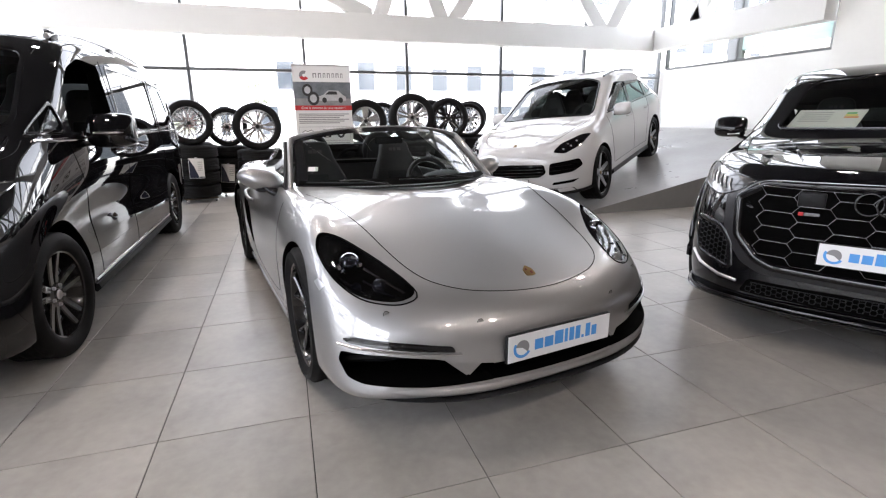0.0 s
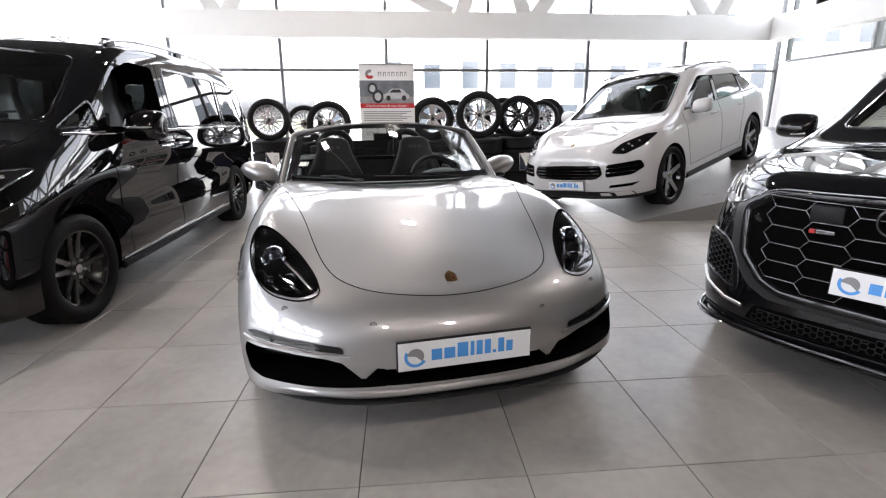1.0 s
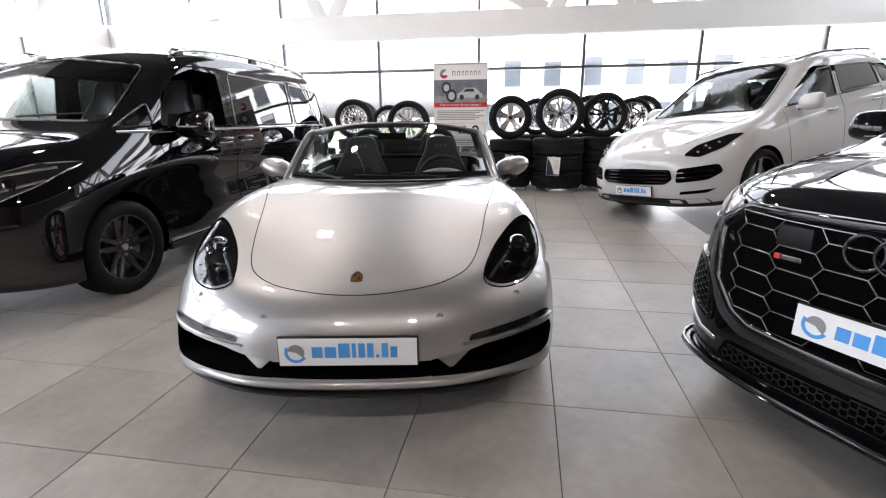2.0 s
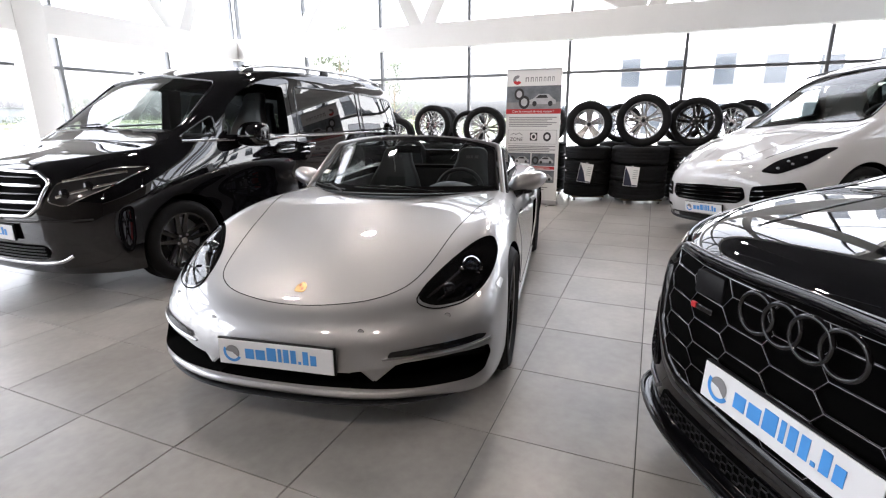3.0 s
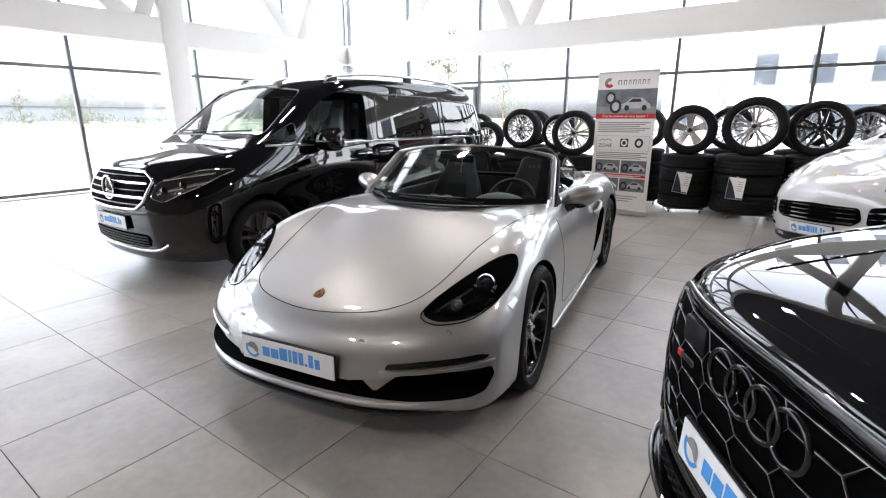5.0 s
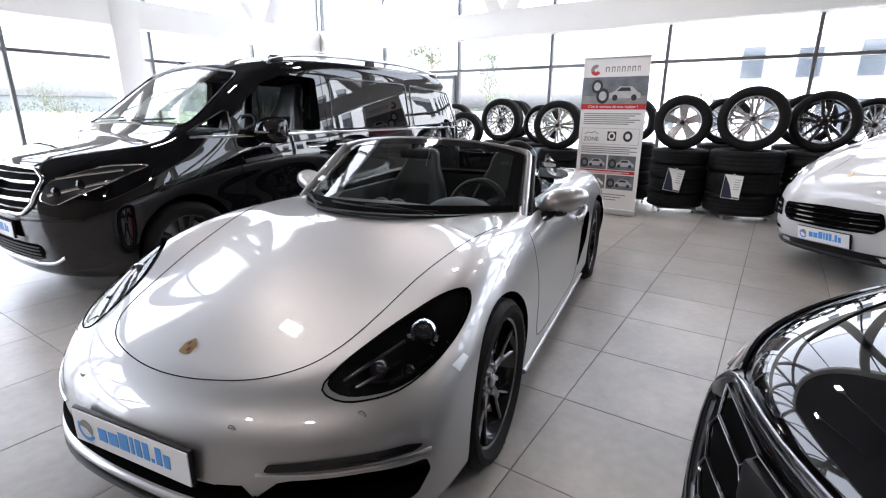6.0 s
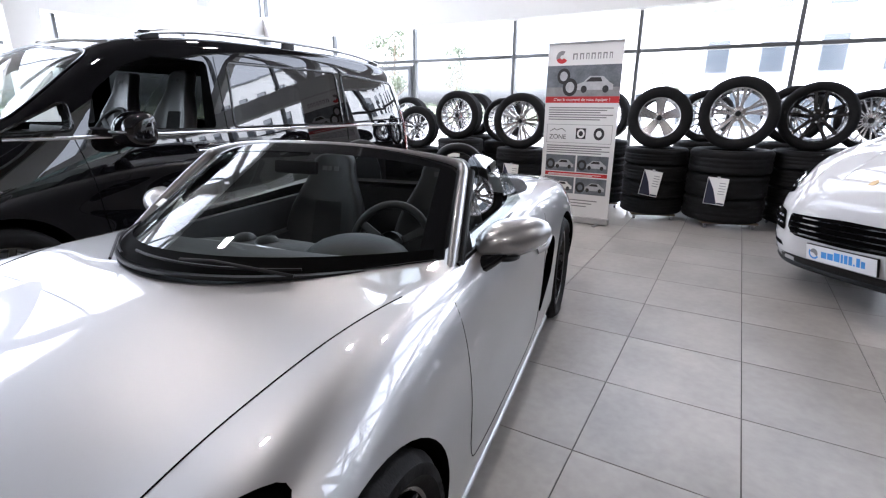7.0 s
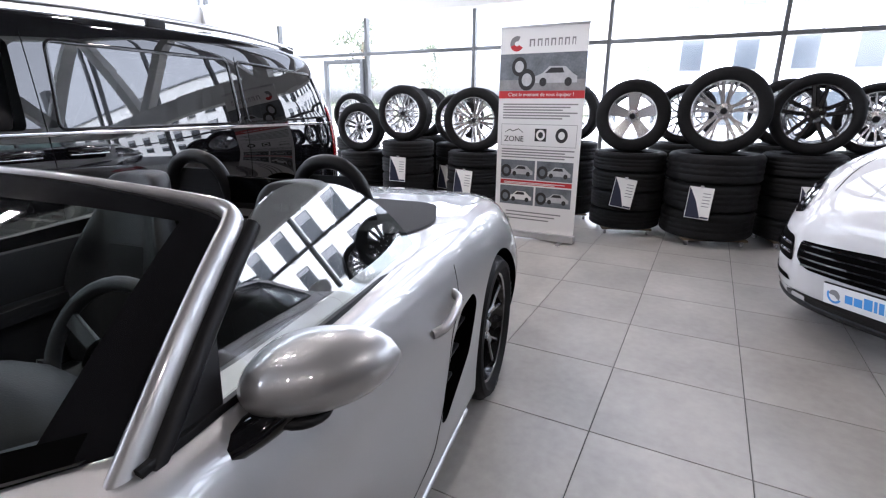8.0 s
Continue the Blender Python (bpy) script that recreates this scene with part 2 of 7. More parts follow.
def rounded(poly, r=0.03, n=4):
    """A polygon of 2D points with rounded corners."""
    out = []
    m = len(poly)
    for i in range(m):
        a, b, c = Vector(poly[i - 1]), Vector(poly[i]), Vector(poly[(i + 1) % m])
        ra, rc = min(r, (a - b).length * 0.45), min(r, (c - b).length * 0.45)
        p, q = b + (a - b).normalized() * ra, b + (c - b).normalized() * rc
        for k in range(n + 1):
            t = k / n
            out.append((1 - t) ** 2 * p + 2 * t * (1 - t) * b + t * t * q)
    return out


def dense(poly, step=0.04):
    """The same closed outline with points at most a step apart."""
    out = []
    m = len(poly)
    for i in range(m):
        a, b = Vector(poly[i]), Vector(poly[(i + 1) % m])
        k = max(1, math.ceil((b - a).length / step))
        out += [a.lerp(b, j / k) for j in range(k)]
    return out


def axis_point(axis, a, b, depth):
    return Vector({"x": (depth, a, b), "y": (a, depth, b), "z": (a, b, depth)}[axis])


def prism(outline, axis, lo, hi, mi=0):
    """A closed prism of a 2D outline along an axis."""
    bm = bmesh.new()
    a = [bm.verts.new(axis_point(axis, p[0], p[1], lo)) for p in outline]
    b = [bm.verts.new(axis_point(axis, p[0], p[1], hi)) for p in outline]
    n = len(a)
    for i in range(n):
        bm.faces.new((a[i], a[(i + 1) % n], b[(i + 1) % n], b[i]))
    bm.faces.new(a[::-1])
    bm.faces.new(b)
    bmesh.ops.recalc_face_normals(bm, faces=bm.faces)
    for f in bm.faces:
        f.material_index = mi
    return bm


def lathe(bm, profile, seg=48, axis="x", closed=False, mi=0):
    """Turns (radius, along) points about an axis."""
    rings = []
    for k in range(seg):
        c, s = math.cos(2 * math.pi * k / seg), math.sin(2 * math.pi * k / seg)
        rings.append([bm.verts.new({"x": (d, r * c, r * s), "y": (r * c, d, r * s), "z": (r * c, r * s, d)}[axis]) for r, d in profile])
    n = len(profile)
    for k in range(seg):
        a, b = rings[k], rings[(k + 1) % seg]
        for i in range(n if closed else n - 1):
            j = (i + 1) % n
            f = bm.faces.new((a[i], a[j], b[j], b[i]))
            f.material_index = mi
    return bm


def ellipsoid(bm, at, rx, ry, rz, u=16, v=10, turn=None):
    m = Matrix.Translation(at) @ (turn or Matrix()) @ Matrix.Diagonal((rx, ry, rz, 1))
    bmesh.ops.create_uvsphere(bm, u_segments=u, v_segments=v, radius=1, matrix=m)
    return bm


# ---- car body helpers ----


def subsurf_mesh(bm, level):
    me = bpy.data.meshes.new("cage")
    bm.to_mesh(me)
    ob = bpy.data.objects.new("cage", me)
    scene.collection.objects.link(ob)
    mod = ob.modifiers.new("s", "SUBSURF")
    mod.levels = mod.render_levels = level
    dg = bpy.context.evaluated_depsgraph_get()
    out = bpy.data.meshes.new_from_object(ob.evaluated_get(dg))
    bpy.data.objects.remove(ob)
    bpy.data.meshes.remove(me)
    return out


def hull(levels, level=3, fit=3):
    """A closed body out of half contours, each from the front centre round one side to the rear centre, from the sill up to the spine.
    The smooth surface passes through the points given."""
    rows = []
    for r in levels[:-1]:
        left = [Vector(p) for p in r]
        rows.append(left + [Vector((-p.x, p.y, p.z)) for p in left[-2:0:-1]])
    spine = [Vector(p) for p in levels[-1]]
    mid = (rows[0][0].y + levels[0][-1][1]) / 2
    rows.insert(0, [Vector((p.x * 0.90, mid + (p.y - mid) * 0.965, p.z - 0.012)) for p in rows[0]])
    bm = bmesh.new()
    grid = [[bm.verts.new(p) for p in r] for r in rows]
    top = [bm.verts.new(p) for p in spine]
    n, m = len(rows[0]), len(spine)
    grid.append([top[j if j < m else n - j] for j in range(n)])
    for a, b in zip(grid, grid[1:]):
        for j in range(n):
            k = (j + 1) % n
            bm.faces.new((a[j], a[k], b[k], b[j]))
    low = grid[0]
    for j in range(m - 1):
        q = [low[j], low[-j % n], low[-(j + 1) % n], low[j + 1]]
        q = list(dict.fromkeys(q))
        bm.faces.new(q)
    bmesh.ops.recalc_face_normals(bm, faces=bm.faces)
    bm.verts.index_update()
    goal = [v.co.copy() for v in bm.verts]
    for _ in range(fit):
        me = subsurf_mesh(bm, 2)
        for i, v in enumerate(bm.verts):
            if i >= n:
                v.co += (goal[i] - me.vertices[i].co) * 0.8
        bpy.data.meshes.remove(me)
    me = subsurf_mesh(bm, level)
    bm.free()
    return me


def tree_of(me):
    from mathutils.bvhtree import BVHTree
    return BVHTree.FromPolygons([v.co for v in me.vertices], [p.vertices[:] for p in me.polygons])


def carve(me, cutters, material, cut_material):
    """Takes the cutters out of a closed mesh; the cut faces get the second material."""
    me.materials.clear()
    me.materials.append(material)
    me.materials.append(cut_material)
    for bm in cutters:
        ob = bpy.data.objects.new("body", me)
        scene.collection.objects.link(ob)
        cm = bpy.data.meshes.new("cut")
        for f in bm.faces:
            f.material_index = 1
        bmesh.ops.recalc_face_normals(bm, faces=bm.faces)
        bm.to_mesh(cm)
        bm.free()
        cm.materials.append(material)
        cm.materials.append(cut_material)
        co = bpy.data.objects.new("cut", cm)
        scene.collection.objects.link(co)
        mod = ob.modifiers.new("b", "BOOLEAN")
        mod.operation, mod.object, mod.solver = "DIFFERENCE", co, "EXACT"
        dg = bpy.context.evaluated_depsgraph_get()
        new_me = bpy.data.meshes.new_from_object(ob.evaluated_get(dg))
        bpy.data.objects.remove(ob)
        bpy.data.objects.remove(co)
        bpy.data.meshes.remove(cm)
        bpy.data.meshes.remove(me)
        me = new_me
    me.shade_smooth()
    me.set_sharp_from_angle(angle=radians(32))
    return me


def mirror_shell(s, x0, x1, y, z, d, h, lean=0.0):
    """A blunt mirror housing with a flat back, from its inner end x0 to its rounded outer end x1."""
    bm = bmesh.new()
    rows = []
    for v, k in ((0.0, 0.55), (0.12, 0.86), (0.45, 1.0), (0.75, 0.94), (0.92, 0.76), (1.0, 0.45)):
        x = x0 + (x1 - x0) * v
        zz = z + lean * v
        q = [(-0.62, -0.42), (-0.15, -0.52), (0.38, -0.48), (0.42, 0.0), (0.40, 0.46), (-0.10, 0.50), (-0.52, 0.30), (-0.72, -0.08)]
        rows.append([bm.verts.new((s * x, y + a * d * k, zz + b * h * (0.35 + 0.65 * k))) for a, b in q])
    for a, b in zip(rows, rows[1:]):
        for i in range(8):
            bm.faces.new((a[i], a[(i + 1) % 8], b[(i + 1) % 8], b[i]))
    bm.faces.new(rows[0])
    bm.faces.new(rows[-1][::-1])
    bmesh.ops.recalc_face_normals(bm, faces=bm.faces)
    me = subsurf_mesh(bm, 3)
    bm.free()
    bm = bmesh.new()
    bm.from_mesh(me)
    return bm


def body_part(name, me, parent, label=""):
    ob = new(name, me)
    ob.parent = parent
    return tagged(ob, label) if label else ob


WAY = {"x": Vector((-1, 0, 0)), "-x": Vector((1, 0, 0)), "y": Vector((0, 1, 0)), "-y": Vector((0, -1, 0)), "z": Vector((0, 0, -1))}
FAR = {"x": 3.0, "-x": -3.0, "y": -3.0, "-y": 9.0, "z": 4.0}


def onto(tree, side, a, b, off=0.0):
    """The point of a surface met from one side at two coordinates."""
    p, nrm, _, _ = tree.ray_cast(axis_point(side[-1], a, b, FAR[side]), WAY[side])
    if p is None:
        return None
    if nrm.dot(WAY[side]) > 0:
        nrm = -nrm
    return p + nrm * off


def patch(tree, outline, side, off=0.004, rings=5, thick=0.0):
    """A sheet that lies on the surface inside a 2D outline."""
    bm = bmesh.new()
    pts = [Vector(p) for p in outline]
    c = sum(pts, Vector((0, 0))) / len(pts)
    loops = []
    last = None
    for k in range(rings):
        t = 1 - k / rings
        row = []
        for p in pts:
            q = c + (p - c) * t
            h = onto(tree, side, q.x, q.y, off)
            h = h if h is not None else last
            last = h if h is not None else axis_point(side[-1], q.x, q.y, 0)
            row.append(bm.verts.new(last))
        loops.append(row)
    h = onto(tree, side, c.x, c.y, off)
    mid = bm.verts.new(h if h is not None else last)
    n = len(pts)
    for a, b in zip(loops, loops[1:]):
        for i in range(n):
            bm.faces.new((a[i], a[(i + 1) % n], b[(i + 1) % n], b[i]))
    for i in range(n):
        bm.faces.new((loops[-1][i], loops[-1][(i + 1) % n], mid))
    if thick:
        fs = bm.faces[:]
        bmesh.ops.recalc_face_normals(bm, faces=fs)
        r = bmesh.ops.extrude_face_region(bm, geom=fs)
        mv = [v for v in r["geom"] if isinstance(v, bmesh.types.BMVert)]
        bmesh.ops.translate(bm, verts=mv, vec=WAY[side] * thick)
    return bm


def seam(tree, pts, side, r=0.003, off=0.0, closed=False, flat=1.0, sides=5, bm=None):
    """A thin line that follows the surface under a 2D path."""
    out = [onto(tree, side, p[0], p[1], off) for p in pts]
    out = [p for p in out if p is not None]
    return sweep(bm or bmesh.new(), out, r, sides=sides, closed=closed, flat=flat, up=-WAY[side])


def mirror2(pts):
    return [(-p[0], p[1]) for p in pts]


# ---- wheels ----


def tyre_mesh(R, rim, w, seg=96, pattern=0):
    """A tyre about the x axis: bulged sidewalls with rim guard, shoulder and cut tread."""
    bm = bmesh.new()
    h = w / 2
    prof = [(rim - 0.012, -h * 0.80), (rim + 0.006, -h * 0.92), (rim + 0.016, -h * 0.97), (rim + 0.35 * (R - rim), -h * 1.03), (rim + 0.7 * (R - rim), -h * 1.0), (R - 0.018, -h * 0.93), (R - 0.004, -h * 0.82)]
    n = 13
    tread = [(R, h * 0.76 * (2 * i / (n - 1) - 1)) for i in range(n)]
    full = prof + tread + [(r, -d) for r, d in prof[::-1]]
    k0 = len(prof)
    rings = []
    for s in range(seg):
        row = []
        for i, (r, d) in enumerate(full):
            cut = 0
            if k0 <= i < k0 + n:
                j = i - k0
                if j in (3, 6, 9):
                    cut = 0.008
                elif pattern == 0 and (s + abs(j - 6)) % 4 == 0:
                    cut = 0.006
                elif pattern == 1 and (s + (j % 3)) % 3 == 0:
                    cut = 0.006
            a = 2 * math.pi * s / seg
            row.append(bm.verts.new((d, (r - cut) * math.cos(a), (r - cut) * math.sin(a))))
        rings.append(row)
    for s in range(seg):
        a, b = rings[s], rings[(s + 1) % seg]
        for i in range(len(full) - 1):
            bm.faces.new((a[i], a[i + 1], b[i + 1], b[i]))
    # raised sidewall lettering band
    for sgn in (-1, 1):
        rr = rim + 0.5 * (R - rim)
        for k in range(10):
            if k in (3, 4, 8, 9):
                continue
            a0 = 2 * math.pi * (k + 0.1) / 10
            for j in range(4):
                a1, a2 = a0 + j * 0.11, a0 + j * 0.11 + 0.075
                q = [bm.verts.new((sgn * (h * 1.03 + 0.0015), r * math.cos(a), r * math.sin(a))) for r, a in ((rr - 0.009, a1), (rr + 0.009, a1), (rr + 0.009, a2), (rr - 0.009, a2))]
                bm.faces.new(q)
    return bm


def spoke(bm, a, r0, r1, w0, w1, x0, x1, depth, shift0=0.0, shift1=0.0, mi=0):
    """One tapered spoke from hub to rim at the angle a, its face on the +x side."""
    ca, sa = math.cos(a), math.sin(a)
    rows = []
    for i in range(5):
        t = i / 4
        r, w, sh = r0 + (r1 - r0) * t, w0 + (w1 - w0) * t, shift0 + (shift1 - shift0) * t
        x = x0 + (x1 - x0) * t ** 1.4
        sec = [(-w / 2, x - depth), (-w / 2, x - 0.006), (-w / 2 + 0.006, x), (w / 2 - 0.006, x), (w / 2, x - 0.006), (w / 2, x - depth)]
        rows.append([bm.verts.new((xx, r * ca - (y + sh) * sa, r * sa + (y + sh) * ca)) for y, xx in sec])
    for a_, b_ in zip(rows, rows[1:]):
        for i in range(6):
            f = bm.faces.new((a_[i], a_[(i + 1) % 6], b_[(i + 1) % 6], b_[i]))
            f.material_index = mi if i in (1, 2, 3) else 0
    bm.faces.new(rows[0])
    bm.faces.new(rows[-1][::-1])


def rim_mesh(rim, w, et=0.03):
    """Rim well and hub dish about the x axis, the face to +x."""
    bm = bmesh.new()
    h = w / 2
    fx = h * 0.86 - 0.004
    lathe(bm, [(rim + 0.008, h * 0.98), (rim + 0.008, h * 0.93), (rim - 0.006, h * 0.90), (rim - 0.014, h * 0.86), (rim - 0.020, h * 0.6), (rim - 0.045, h * 0.2), (rim - 0.03, -h * 0.8), (rim + 0.008, -h * 0.95)], 56)
    return bm


def spoke_rows(rim, w, style, et=0.03):
    """The spokes of a style: how many times round, and for each kind of spoke its turn and shape."""
    fx = w / 2 * 0.86 - 0.004
    bx, R1 = fx - et, rim - 0.008
    if style == "twin5":
        return 5, [(0, 0.06, R1, 0.042, 0.036, bx, fx, 0.03, s * 0.022, s * rim * 0.19) for s in (-1, 1)]
    if style == "y5":
        return 5, [(0, 0.05, rim * 0.55, 0.046, 0.034, bx, bx + (fx - bx) * 0.45, 0.035, 0, 0)] + [(0, rim * 0.45, R1, 0.020, 0.022, bx + (fx - bx) * 0.3, fx, 0.03, s * 0.008, s * rim * 0.25) for s in (-1, 1)]
    if style == "star5":
        return 5, [(0, 0.05, R1, 0.085, 0.055, bx, fx, 0.035, 0, 0)]
    if style == "wide5":
        return 5, [(0, 0.05, R1, 0.08, 0.13, bx, fx, 0.03, 0, 0)]
    if style == "multi10":
        return 10, [(0, 0.07, R1, 0.018, 0.021, bx, fx, 0.028, s * 0.008, s * 0.034) for s in (-1, 1)]
    if style == "mesh":
        return 10, [(0, 0.06, R1, 0.024, 0.021, bx, fx, 0.028, -0.018, 0.05), (0, 0.06, R1, 0.024, 0.021, bx, fx - 0.004, 0.028, 0.018, -0.05)]
    return 5, [(0, 0.06, R1, 0.036, 0.032, bx, fx, 0.03, s * 0.020, s * rim * 0.13) for s in (-1, 1)] + [(0, rim * 0.40, R1, 0.026, 0.026, bx + 0.005, fx, 0.028, s * rim * 0.10, s * rim * 0.36) for s in (-1, 1)]


def add_spokes(rim_ob, rim, w, style, body_mat, face_mat, et=0.03):
    """Spokes and wheel bolts under a rim."""
    n, rows = spoke_rows(rim, w, style, et)
    for row in rows:
        first = None
        for k in range(n):
            m = pose(0, 0, 0, 360 * k / n + 90)
            if first is None:
                bm = bmesh.new()
                spoke(bm, *row, mi=1)
                first = part("spoke", bm, [body_mat, face_mat], rim_ob, smooth=35, at=m)
            else:
                share(first, rim_ob, m)
    first = None
    bx, hub = w / 2 * 0.86 - 0.004 - et, 0.072
    bm = lathe(bmesh.new(), [(hub - 0.02, bx - 0.06), (hub + 0.010, bx - 0.05), (hub + 0.010, bx - 0.012), (hub, bx), (0.034, bx + 0.004), (0.03, bx + 0.010), (0.0, bx + 0.010)], 32)
    part("hub", bm, face_mat, rim_ob, smooth=35)
    for k in range(5):
        m = pose(0, 0, 0, 72 * k + 54) @ pose(bx + 0.004, 0.055, 0, 0, 90)
        if first is None:
            bm = bmesh.new()
            bmesh.ops.create_cone(bm, cap_ends=True, segments=6, radius1=0.011, radius2=0.009, depth=0.02)
            first = part("wheel_bolt", bm, M["satin_metal"], rim_ob, smooth=30, at=m)
        else:
            share(first, rim_ob, m)


def caliper_mesh(r):
    bm = bmesh.new()
    for k in range(6):
        a = math.radians(-30 + 60 * k / 5)
        m = Matrix.Rotation(a, 4, "X") @ Matrix.Translation((0, -r, 0))
        box(bm, (-0.035, -0.035, -0.035), (0.035, 0.035, 0.035), 0.008, m)
    return bm


def wheel_parts(car, places, R, rim, w, style, body_mat, face_mat, caliper=None, cap_mat=None):
    """Wheels of a car at places (x, y, steer); each one rim with its tyre, brake disc and caliper."""
    t_bm = tyre_mesh(R, rim, w)
    first = None
    for x, y, steer in places:
        m = pose(x, y, R - 0.006, 0, 0, steer + (0 if x > 0 else 180))
        if first is None:
            wh = part("wheel", rim_mesh(rim, w * 0.94), body_mat, car, smooth=35, at=m)
            add_spokes(wh, rim, w * 0.94, style, body_mat, face_mat)
            ty = part("tyre", t_bm, M["rubber"], wh, "black rubber tyre", smooth=40)
            bm = lathe(bmesh.new(), [(0.08, 0.0), (rim * 0.80, 0.0), (rim * 0.80, -0.028), (0.08, -0.028)], 40, closed=True)
            di = part("brake_disc", bm, M["disc"], wh, smooth=30, at=pose(w * 0.05, 0, 0))
            bm = lathe(bmesh.new(), [(0.0, 0.004), (0.022, 0.003), (0.027, -0.004)], 24)
            hc = part("hub_cap", bm, cap_mat or M["satin_metal"], wh, smooth=40, at=pose(w * 0.47 * 0.86 - 0.034 + 0.014, 0, 0))
            ca = part("brake_caliper", caliper_mesh(rim * 0.68), caliper or M["satin_black"], wh, smooth=30, at=pose(w * 0.05 - 0.014, 0, 0)) if caliper else None
            first = (wh, *wh.children)
        else:
            wh = share(first[0], car, m)
            for o in first[1:]:
                if o is not None:
                    share(o, wh, o.matrix_basis)


def text_mesh(word, size, depth=0.001):
    """Letters as a mesh, centred, lying in the xz plane facing -y."""
    cu = bpy.data.curves.new("t", "FONT")
    cu.body, cu.size, cu.extrude, cu.align_x, cu.align_y = word, size, depth, "CENTER", "CENTER"
    ob = bpy.data.objects.new("t", cu)
    scene.collection.objects.link(ob)
    me = bpy.data.meshes.new_from_object(ob.evaluated_get(bpy.context.evaluated_depsgraph_get()))
    bpy.data.objects.remove(ob)
    bpy.data.curves.remove(cu)
    me.transform(pose(0, 0, 0, 90, 0, 0))
    return me


def words(word, size, material, parent, m, name="lettering", bold=0.0, wide=1.0):
    me = text_mesh(word, size)
    me.transform(Matrix.Diagonal((wide, 1, 1, 1)))
    me.materials.append(material)
    ob = new(name, me)
    ob.parent = parent
    ob.matrix_basis = m
    return ob


def plate(car, m, width=0.52):
    """A dealer's plate: white board in a black holder, round mark and blue word."""
    k = width / 0.52
    h = bmesh.new()
    box(h, (-0.265 * k, 0.0, -0.06 * k), (0.265 * k, 0.014, 0.06 * k), 0.004)
    holder = part("plate_holder", h, M["satin_black"], car, smooth=30, at=m)
    b = box(bmesh.new(), (-0.26 * k, -0.005, -0.055 * k), (0.26 * k, -0.001, 0.055 * k), 0.001)
    board = part("number_plate", b, M["plate"], holder, "white dealer plate with blue word")
    bm = bmesh.new()
    # round mark: blue swoosh with a grey half disc
    for mi, (a0, a1, r0, r1) in enumerate([(150, 330, 0.030, 0.043), (-40, 170, 0.0, 0.032)]):
        n = 18
        prev = None
        for i in range(n + 1):
            a = math.radians(a0 + (a1 - a0) * i / n)
            p = [bm.verts.new((-0.195 * k + r * k * math.cos(a), -0.0065, r * k * math.sin(a))) for r in (r0 + 0.0005, r1)]
            if prev:
                f = bm.faces.new((prev[0], prev[1], p[1], p[0]))
                f.material_index = mi
            prev = p
    part("round_mark", bm, [M["blue"], M["ink"]], holder, "blue and grey round mark")
    x = -0.135 * k
    for w, h0, h1 in [(0.040, -0.022, 0.022), (0.042, -0.022, 0.022), (0.042, -0.022, 0.036), (0.015, -0.022, 0.036), (0.024, -0.022, 0.036), (0.024, -0.022, 0.036), (0.012, -0.022, -0.010), (0.024, -0.022, 0.036), (0.026, -0.022, 0.022)]:
        c = boxes(((x, -0.0068, h0 * k), (x + w * k, -0.0052, h1 * k)))
        part("letter_bar", c, M["blue"], holder)
        x += (w + 0.009) * k
    return holder

# ---- setting ----
X0, X1, Y0, Y1 = -8.55, 9.7, -9.0, 11.18
HC = 7.0


def structure(ob, label="", category=""):
    return tagged(ob, label, category, kind="structure")


# ground outside, one sheet to the horizon
bm = bmesh.new()
bmesh.ops.create_grid(bm, x_segments=8, y_segments=8, size=900, matrix=pose(0, 0, -0.12))
structure(mesh_object("ground", bm, M["grass"]), "green meadow round the building", "ground")

# slab under the tiles
fl = structure(mesh_object("floor", boxes(((X0 - 0.2, Y0 - 0.2, -0.3), (X1 + 0.2, Y1 + 0.2, -0.004))), M["joint"]), "grey-beige porcelain tile floor with thin dark joints", "floor")

# beams: white steel ring beam with leaning web members
BZ0, BZ1 = 2.87, 3.38
beam_n = structure(mesh_object("beam_north", boxes(((-8.62, 10.85, BZ0), (9.5, 11.10, BZ1)), bevel=0.01), M["beam"], 30), "white coated steel ring beam under the truss", "beam")
beam_w = structure(mesh_object("beam_west", boxes(((-8.48, Y0, BZ0), (-8.2, 10.848, BZ1)), bevel=0.01), M["beam"], 30), "white coated steel ring beam under the truss", "beam")
beam_e = structure(mesh_object("beam_east", boxes(((9.1, 6.6, BZ0), (9.4, 10.848, BZ1)), bevel=0.01), M["beam"], 30), "white coated steel ring beam under the truss", "beam")


def web(parent, a, b, w=0.30, d=0.22):
    """A leaning flat box member from a to b."""
    a, b = Vector(a), Vector(b)
    z = (b - a).normalized()
    y = Vector((0, 1, 0)) if abs(b.y - a.y) < 1e-3 and parent is not beam_w and parent is not beam_e else Vector((1, 0, 0))
    x = y.cross(z).normalized()
    m = Matrix((x, y, z)).transposed().to_4x4()
    m.translation = a
    bm = box(bmesh.new(), (-w / 2, -d / 2, -0.1), (w / 2, d / 2, (b - a).length + 0.1), 0.008, m)
    part("web_member", bm, M["beam"], parent, smooth=30)


